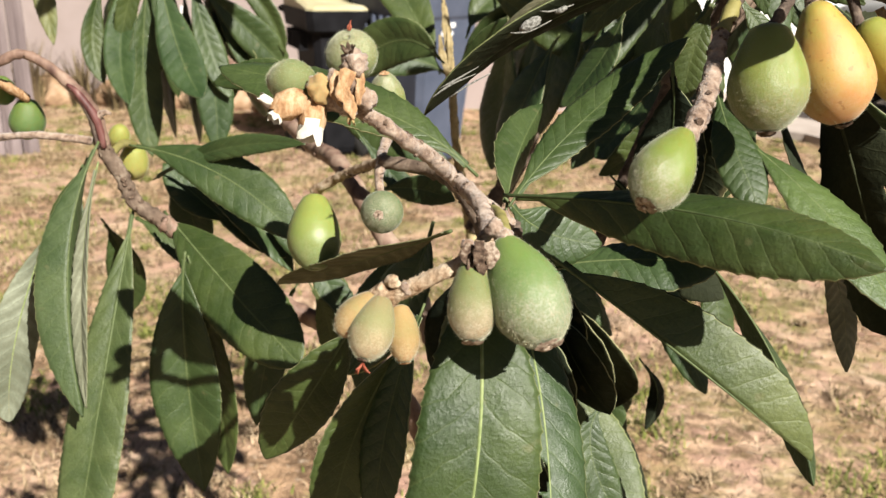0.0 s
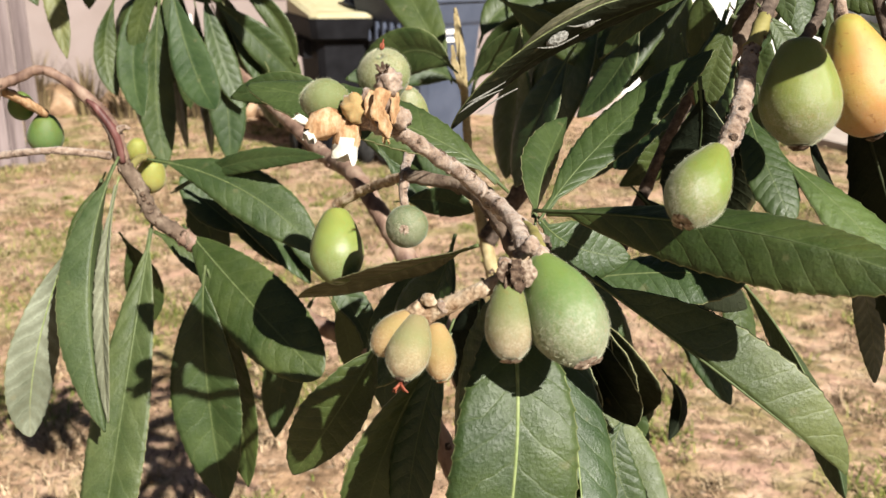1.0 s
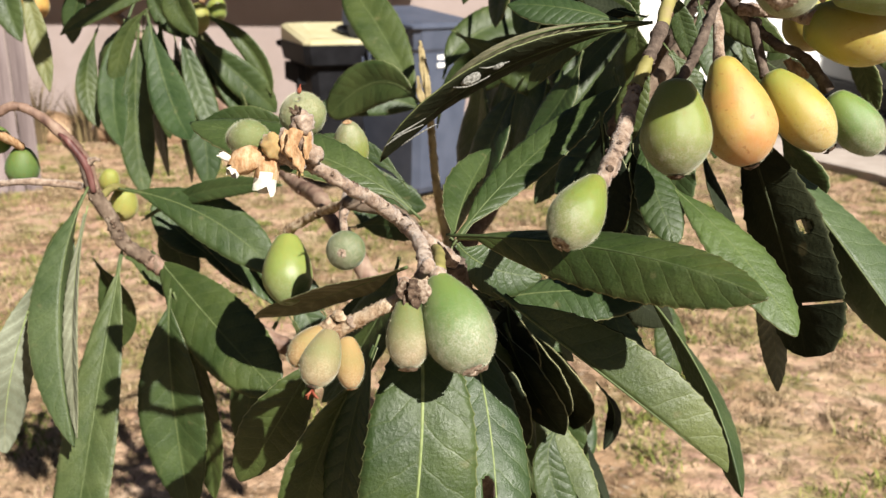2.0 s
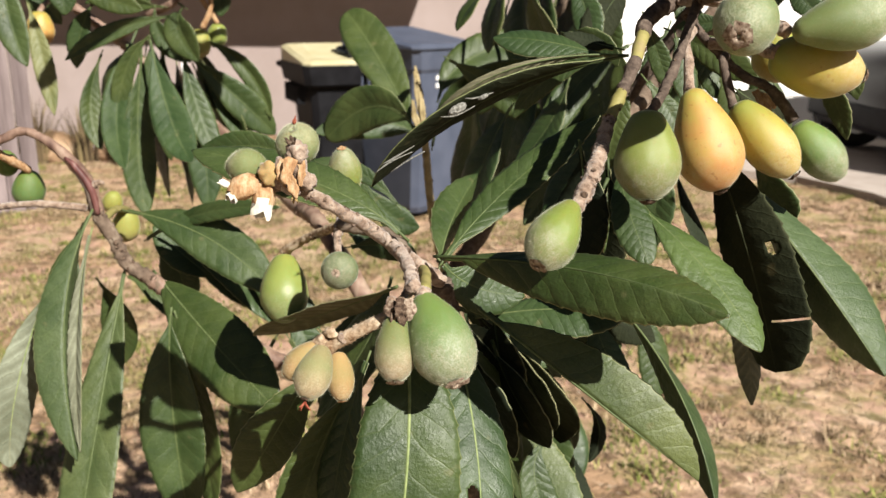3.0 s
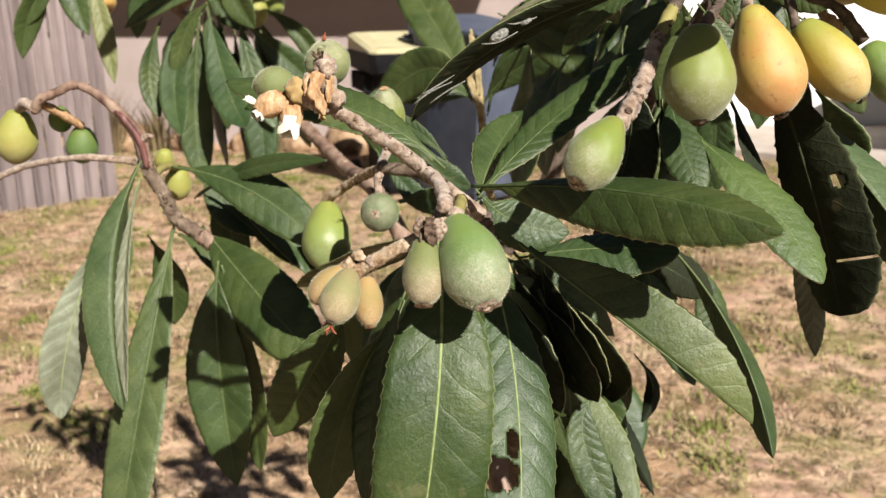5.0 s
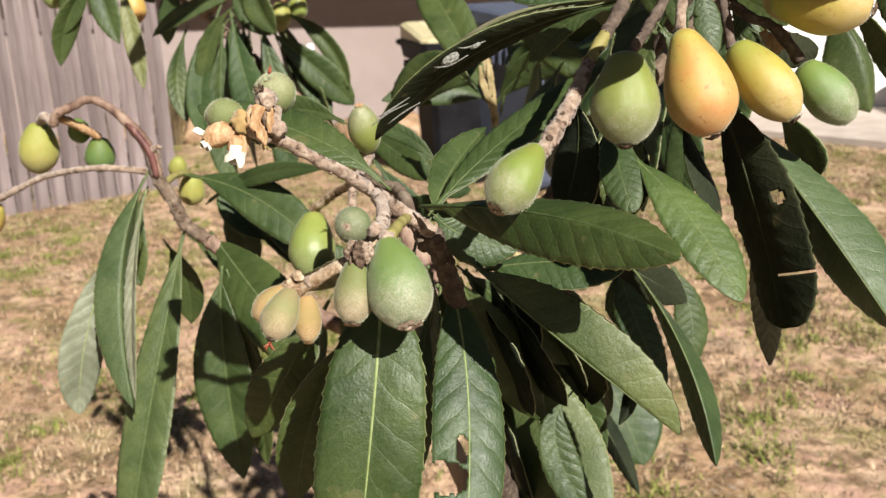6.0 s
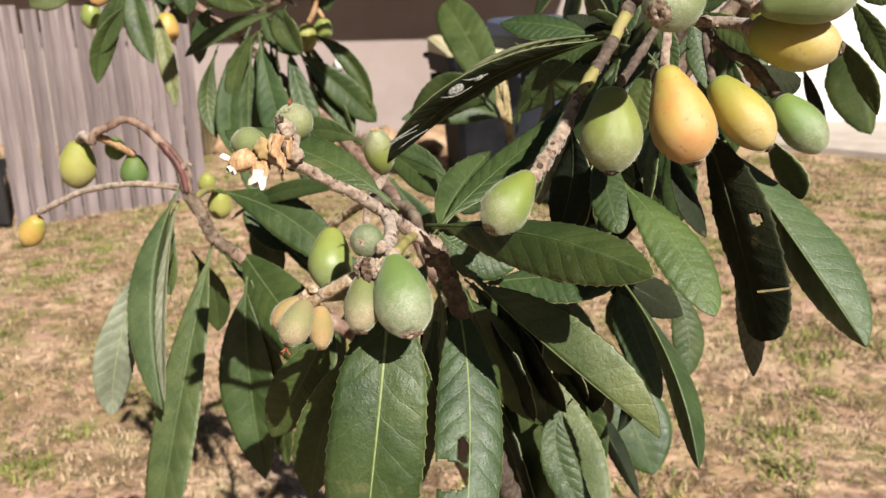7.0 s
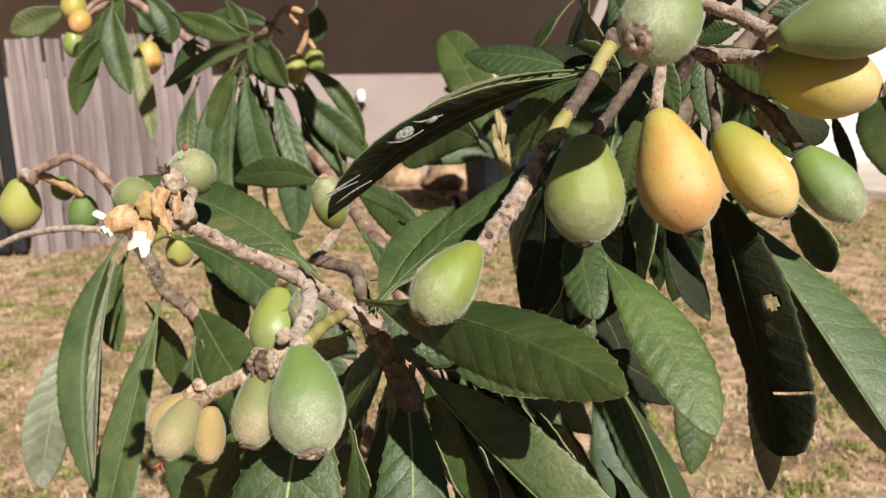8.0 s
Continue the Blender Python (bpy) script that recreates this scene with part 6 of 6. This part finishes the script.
leaf((0.156, 0.600, 1.352), (0.146, 0.600, 1.315), (0.123, 0.600, 1.276), 0.023, (-0.16, -0.98, 0.07), 14)
leaf((0.156, 0.500, 1.332), (0.161, 0.500, 1.297), (0.156, 0.500, 1.257), 0.026, (-0.51, -0.86, 0.00), 14)
leaf((0.151, 0.550, 1.322), (0.130, 0.550, 1.289), (0.094, 0.550, 1.259), 0.027, (0.16, -0.98, -0.15), 14)
leaf((0.151, 0.650, 1.328), (0.114, 0.635, 1.285), (0.085, 0.620, 1.246), 0.027, (0.24, -0.96, 0.16), 14)
leaf((0.167, 0.900, 1.361), (0.137, 0.890, 1.318), (0.099, 0.880, 1.280), 0.056, (-0.62, -0.47, 0.63), 14)
leaf((0.022, 0.800, 1.362), (0.067, 0.790, 1.335), (0.113, 0.780, 1.303), 0.030, (-0.21, -0.98, 0.01), 14)
leaf((0.166, 0.750, 1.398), (0.156, 0.725, 1.341), (0.151, 0.700, 1.270), 0.071, (-0.91, -0.33, 0.24), 14)
leaf((0.162, 0.550, 1.351), (0.140, 0.535, 1.303), (0.138, 0.520, 1.252), 0.050, (-0.88, -0.36, 0.32), 14)
leaf((0.076, 0.700, 1.328), (0.052, 0.700, 1.274), (0.037, 0.700, 1.218), 0.054, (-0.81, -0.50, 0.29), 14)
leaf((0.107, 0.430, 1.314), (0.105, 0.420, 1.284), (0.115, 0.410, 1.244), 0.023, (0.08, -0.96, 0.28), 14)
leaf((0.137, 0.600, 1.345), (0.146, 0.575, 1.296), (0.150, 0.550, 1.248), 0.028, (-0.64, -0.72, 0.28), 14)
leaf((0.140, 0.500, 1.369), (0.132, 0.500, 1.341), (0.129, 0.500, 1.313), 0.019, (-0.31, -0.95, 0.06), 14)
leaf((0.184, 0.600, 1.392), (0.189, 0.600, 1.364), (0.177, 0.600, 1.328), 0.020, (0.15, -0.99, -0.02), 14)
leaf((0.209, 0.550, 1.368), (0.217, 0.550, 1.348), (0.221, 0.550, 1.332), 0.019, (-0.20, -0.98, -0.07), 14)
leaf((0.158, 0.650, 1.379), (0.163, 0.650, 1.348), (0.173, 0.650, 1.301), 0.027, (-0.60, -0.80, -0.11), 14)

# shaded leaves under the front spray, three of them also darkened by colour
leaf((0.030, 0.460, 1.224), (0.049, 0.450, 1.182), (0.071, 0.440, 1.141), 0.072, (-0.82, -0.49, -0.29), 14, top=LEAF_SHADE_TONE, rib=MIDRIB_DULL)
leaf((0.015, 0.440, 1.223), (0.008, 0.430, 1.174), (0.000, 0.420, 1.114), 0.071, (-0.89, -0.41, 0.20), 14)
leaf((0.044, 0.500, 1.219), (0.075, 0.500, 1.179), (0.102, 0.500, 1.129), 0.068, (-0.73, -0.48, -0.48), 14, top=LEAF_SHADE_TONE, rib=MIDRIB_DULL)
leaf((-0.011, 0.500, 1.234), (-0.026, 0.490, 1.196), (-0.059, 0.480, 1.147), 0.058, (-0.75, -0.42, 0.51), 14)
leaf((0.027, 0.500, 1.151), (0.044, 0.490, 1.104), (0.068, 0.480, 1.039), 0.080, (-0.85, -0.47, -0.23), 14, top=LEAF_SHADE_TONE, rib=MIDRIB_DULL)
leaf((0.071, 0.550, 1.186), (0.097, 0.540, 1.146), (0.119, 0.530, 1.097), 0.073, (-0.81, -0.50, -0.32), 14)
leaf((-0.035, 0.550, 1.202), (-0.051, 0.535, 1.164), (-0.054, 0.520, 1.108), 0.030, (-0.19, -0.92, 0.34), 14)
leaf((-0.085, 0.650, 1.145), (-0.105, 0.655, 1.163), (-0.144, 0.660, 1.181), 0.029, (0.18, -0.83, 0.53), 14)
leaf((-0.126, 0.660, 1.130), (-0.146, 0.650, 1.081), (-0.157, 0.640, 1.015), 0.034, (0.19, -0.97, 0.12), 14)
leaf((-0.179, 0.680, 1.177), (-0.209, 0.690, 1.196), (-0.239, 0.700, 1.221), 0.032, (0.17, -0.78, 0.60), 14)
leaf((-0.303, 1.020, 1.357), (-0.285, 1.010, 1.286), (-0.260, 1.000, 1.226), 0.033, (0.42, -0.86, 0.27), 23)
leaf((-0.334, 1.040, 1.359), (-0.335, 1.040, 1.289), (-0.333, 1.040, 1.218), 0.036, (-0.00, -1.00, -0.00), 23)
leaf((-0.303, 1.080, 1.343), (-0.268, 1.080, 1.285), (-0.240, 1.080, 1.227), 0.037, (0.53, -0.80, 0.29), 23)
leaf((-0.333, 1.000, 1.374), (-0.365, 1.000, 1.335), (-0.382, 1.000, 1.269), 0.024, (0.29, -0.95, -0.14), 23)
leaf((-0.322, 1.100, 1.406), (-0.383, 1.100, 1.428), (-0.449, 1.100, 1.408), 0.026, (0.00, -0.99, 0.16), 23)
leaf((-0.547, 1.050, 1.431), (-0.564, 1.050, 1.396), (-0.592, 1.050, 1.346), 0.034, (0.25, -0.96, -0.13), 23)
leaf((-0.543, 1.100, 1.461), (-0.564, 1.100, 1.425), (-0.588, 1.100, 1.403), 0.042, (0.05, -1.00, -0.04), 23)
leaf((-0.488, 1.050, 1.458), (-0.459, 1.050, 1.430), (-0.455, 1.050, 1.395), 0.036, (0.34, -0.92, 0.17), 23)

# leaves round the fruit stems
leaf((0.163, 0.500, 1.399), (0.186, 0.485, 1.387), (0.209, 0.470, 1.372), 0.019, (-0.54, -0.84, 0.02), 14)
leaf((0.137, 0.450, 1.406), (0.145, 0.450, 1.388), (0.153, 0.450, 1.367), 0.012, (-0.29, -0.95, -0.12), 14)
leaf((0.140, 0.450, 1.373), (0.151, 0.445, 1.359), (0.160, 0.440, 1.343), 0.013, (-0.08, -0.96, 0.27), 14)
leaf((0.190, 0.448, 1.369), (0.206, 0.449, 1.361), (0.222, 0.452, 1.361), 0.018, (0.16, -0.94, 0.29), 0, top=LEAF_SHADE_TONE, rib=MIDRIB_DULL, sharp=0.5)
leaf((0.110, 0.600, 1.432), (0.122, 0.590, 1.410), (0.126, 0.580, 1.383), 0.022, (-0.36, -0.90, 0.25), 14)
leaf((0.088, 0.700, 1.425), (0.101, 0.700, 1.394), (0.117, 0.700, 1.358), 0.046, (-0.82, -0.46, -0.35), 14)
leaf((0.140, 0.600, 1.429), (0.139, 0.600, 1.402), (0.148, 0.600, 1.371), 0.021, (-0.45, -0.89, -0.06), 14)
leaf((0.216, 0.460, 1.431), (0.223, 0.455, 1.420), (0.233, 0.450, 1.408), 0.015, (-0.40, -0.91, 0.10), 14)
leaf((0.098, 0.480, 1.398), (0.110, 0.470, 1.395), (0.125, 0.460, 1.387), 0.015, (-0.63, -0.77, -0.12), 14)
leaf((0.194, 0.560, 1.371), (0.198, 0.550, 1.334), (0.195, 0.540, 1.298), 0.024, (-0.55, -0.81, 0.21), 14)
leaf((0.161, 0.600, 1.355), (0.166, 0.590, 1.315), (0.160, 0.580, 1.267), 0.026, (0.19, -0.96, 0.22), 14)
leaf((0.118, 0.650, 1.353), (0.103, 0.650, 1.318), (0.077, 0.650, 1.285), 0.034, (-0.71, -0.56, 0.43), 14)
leaf((0.174, 0.620, 1.365), (0.192, 0.620, 1.340), (0.202, 0.620, 1.311), 0.021, (-0.27, -0.95, -0.13), 14)
leaf((0.247, 0.500, 1.384), (0.265, 0.500, 1.361), (0.277, 0.500, 1.334), 0.015, (-0.61, -0.70, -0.36), 14)
leaf((0.234, 0.500, 1.427), (0.219, 0.500, 1.419), (0.197, 0.500, 1.414), 0.015, (-0.02, -1.00, 0.07), 14)
leaf((0.234, 0.480, 1.429), (0.255, 0.475, 1.414), (0.272, 0.470, 1.401), 0.017, (-0.38, -0.91, -0.19), 14)
leaf((-0.380, 1.120, 1.360), (-0.394, 1.110, 1.242), (-0.387, 1.100, 1.141), 0.112, (-0.89, -0.44, 0.07), 14)
leaf((-0.344, 1.120, 1.346), (-0.333, 1.110, 1.243), (-0.329, 1.100, 1.149), 0.112, (-0.89, -0.45, -0.02), 14)
leaf((-0.311, 1.120, 1.342), (-0.272, 1.110, 1.263), (-0.243, 1.100, 1.186), 0.104, (-0.78, -0.56, -0.27), 14)
leaf((-0.400, 1.100, 1.353), (-0.414, 1.090, 1.267), (-0.407, 1.080, 1.183), 0.091, (-0.89, -0.44, 0.09), 14)
leaf((-0.365, 1.140, 1.352), (-0.373, 1.130, 1.255), (-0.366, 1.120, 1.152), 0.113, (-0.90, -0.44, 0.05), 14)
leaf((-0.327, 1.140, 1.359), (-0.298, 1.130, 1.294), (-0.289, 1.120, 1.204), 0.073, (-0.66, -0.75, -0.07), 14)
leaf((0.067, 0.920, 1.435), (0.044, 0.910, 1.413), (0.028, 0.900, 1.385), 0.032, (-0.67, -0.34, 0.66), 14)
leaf((0.079, 0.940, 1.441), (0.069, 0.930, 1.403), (0.062, 0.920, 1.361), 0.052, (-0.87, -0.39, 0.29), 14)
leaf((0.097, 0.960, 1.442), (0.101, 0.945, 1.392), (0.095, 0.930, 1.344), 0.082, (-0.91, -0.39, 0.14), 14)
leaf((0.120, 0.960, 1.443), (0.118, 0.945, 1.392), (0.114, 0.930, 1.333), 0.078, (-0.90, -0.40, 0.16), 14)
leaf((0.146, 1.000, 1.444), (0.151, 0.985, 1.392), (0.146, 0.970, 1.330), 0.076, (-0.91, -0.41, 0.11), 14)
leaf((0.253, 0.500, 1.406), (0.270, 0.500, 1.383), (0.280, 0.500, 1.359), 0.016, (-0.43, -0.87, -0.24), 14)
# these two have shade put in their colour, behind the fruit
leaf((0.096, 0.385, 1.344), (0.097, 0.380, 1.316), (0.089, 0.375, 1.286), 0.036, (-0.77, -0.61, 0.19), 10, top=LEAF_SHADE_TONE, rib=MIDRIB_DULL)
leaf((0.111, 0.390, 1.334), (0.112, 0.385, 1.306), (0.109, 0.380, 1.279), 0.031, (-0.80, -0.59, 0.13), 10, top=LEAF_SHADE_TONE, rib=MIDRIB_DULL)
leaf((-0.448, 1.050, 1.436), (-0.403, 1.045, 1.418), (-0.353, 1.040, 1.402), 0.031, (-0.10, -0.99, 0.00), 18)
leaf((-0.381, 1.060, 1.452), (-0.366, 1.060, 1.427), (-0.357, 1.060, 1.401), 0.027, (-0.02, -1.00, -0.01), 18)
leaf((-0.320, 1.120, 1.329), (-0.299, 1.120, 1.277), (-0.274, 1.120, 1.224), 0.105, (-0.81, -0.47, -0.35), 14)
leaf((-0.359, 1.120, 1.348), (-0.352, 1.120, 1.276), (-0.340, 1.120, 1.207), 0.114, (-0.88, -0.45, -0.12), 14)
leaf((-0.381, 1.100, 1.356), (-0.410, 1.100, 1.305), (-0.420, 1.100, 1.236), 0.088, (-0.67, -0.71, 0.22), 18)
leaf((-0.431, 1.080, 1.408), (-0.450, 1.080, 1.372), (-0.459, 1.080, 1.329), 0.034, (-0.12, -0.99, 0.04), 20)
# five filler leaves, coloured as shaded to darken the inner crown
leaf((0.041, 0.480, 1.216), (0.050, 0.475, 1.185), (0.062, 0.470, 1.145), 0.065, (-0.80, -0.58, -0.15), 12, top=LEAF_SHADE_TONE, rib=MIDRIB_DULL)
leaf((0.006, 0.460, 1.221), (0.003, 0.455, 1.190), (-0.002, 0.450, 1.155), 0.048, (-0.78, -0.60, 0.19), 12, top=LEAF_SHADE_TONE, rib=MIDRIB_DULL)
leaf((0.071, 0.500, 1.193), (0.091, 0.500, 1.163), (0.107, 0.500, 1.120), 0.068, (-0.72, -0.60, -0.36), 12, top=LEAF_SHADE_TONE, rib=MIDRIB_DULL)
leaf((0.131, 0.450, 1.316), (0.127, 0.445, 1.292), (0.121, 0.440, 1.265), 0.033, (-0.76, -0.59, 0.27), 12, top=LEAF_SHADE_TONE, rib=MIDRIB_DULL)
leaf((0.058, 0.460, 1.227), (0.062, 0.455, 1.200), (0.070, 0.450, 1.169), 0.046, (-0.82, -0.57, -0.07), 12, top=LEAF_SHADE_TONE, rib=MIDRIB_DULL)

# pale silk and egg masses on the stained leaf that is coloured as shaded
egg_mass((0.0335, 0.3880, 1.3641), 0.0046, 0.0026)
egg_mass((0.0463, 0.3880, 1.3703), 0.0026, 0.0013)
branch("silk_thread", [(-0.0085, 0.3880, 1.3310), (-0.0002, 0.3880, 1.3371), (0.0109, 0.3880, 1.3423)], [0.0002, 0.0005, 0.0002], SILK, 6, 0.3, 0, 3, 0.003)
branch("silk_thread", [(-0.0049, 0.3880, 1.3355), (0.0033, 0.3880, 1.3401), (0.0120, 0.3880, 1.3455)], [0.0002, 0.0005, 0.0002], SILK, 6, 0.3, 0, 3, 0.003)
branch("silk_thread", [(-0.0002, 0.3880, 1.3317), (0.0085, 0.3880, 1.3378), (0.0173, 0.3880, 1.3427)], [0.0002, 0.0005, 0.0002], SILK, 6, 0.3, 0, 3, 0.003)
branch("silk_thread", [(0.0252, 0.3880, 1.3602), (0.0330, 0.3880, 1.3609), (0.0424, 0.3880, 1.3659)], [0.0002, 0.0005, 0.0002], SILK, 6, 0.3, 0, 3, 0.003)
branch("silk_thread", [(0.0372, 0.3880, 1.3696), (0.0429, 0.3880, 1.3696), (0.0514, 0.3880, 1.3726)], [0.0002, 0.0005, 0.0002], SILK, 6, 0.3, 0, 3, 0.003)


# unseen leafy shoots added above and to the sunny side, to shade the crown
def whorl(heart, way, count, size, seed):
    """A shoot end with a ring of drooping leaves."""
    rng = random.Random(seed)
    heart, way = Vector(heart), Vector(way).normalized()
    side = way.orthogonal().normalized()
    up = way.cross(side)
    for k in range(count):
        t = (k + rng.uniform(-0.3, 0.3)) * 2.4
        out = (side * math.cos(t) + up * math.sin(t) + way * rng.uniform(-0.2, 0.8)).normalized()
        b = heart + way * rng.uniform(-0.05, 0.02) + out * 0.008
        ln = size * rng.uniform(0.8, 1.15)
        mid = b + out * ln * 0.5 + Vector((0, 0, 0.008))
        leaf(b, mid, b + out * ln + Vector((0, 0, -0.25 * ln)), 0.042 * rng.uniform(0.8, 1.2), Vector((0, 0, 1)) - out * out.z, 12, coarse=True)


for k, (a, c, n) in enumerate((((0.125, 0.52, 1.32), (0.41, 0.55, 1.61), 11), ((0.12, 0.98, 1.38), (0.39, 0.84, 1.70), 12), ((0.13, 1.05, 1.50), (0.28, 0.98, 1.74), 11), ((0.13, 1.05, 1.50), (-0.13, 0.77, 1.64), 6), ((0.125, 0.52, 1.32), (0.36, 0.50, 1.60), 10))):
    q = Vector(c)
    branch("limb", [a, tuple((Vector(a) + q) / 2 + Vector((0.02, 0.06, 0.02))), c], [0.006, 0.005, 0.004], BARK, 8, 0.1, 0, 80 + k, 0.02)
    whorl(c, (0.2, -0.1, 1), n, 0.19, 30 + k)

# added unseen: lower-crown shoots round the trunk, below and in front of the fruiting branches
low_rng = random.Random(77)
for y, z in ((0.40, 0.80), (0.72, 0.62)):
    for x in (-0.22, 0.08, 0.38):
        c = (x + low_rng.uniform(-0.05, 0.05), y + low_rng.uniform(-0.05, 0.05), z + low_rng.uniform(-0.07, 0.02))
        a = Vector((0.09, 0.61, z * 0.45))
        branch("limb", [tuple(a), tuple((a + Vector(c)) / 2 + Vector((0, 0, -0.06))), c], [0.010, 0.008, 0.005], BARK, 7, 0.1, 0, int(x * 100), 0.03)
        whorl(c, (x * 0.4, -0.15, 1), 10, 0.19, int(1000 * x + 10 * y))
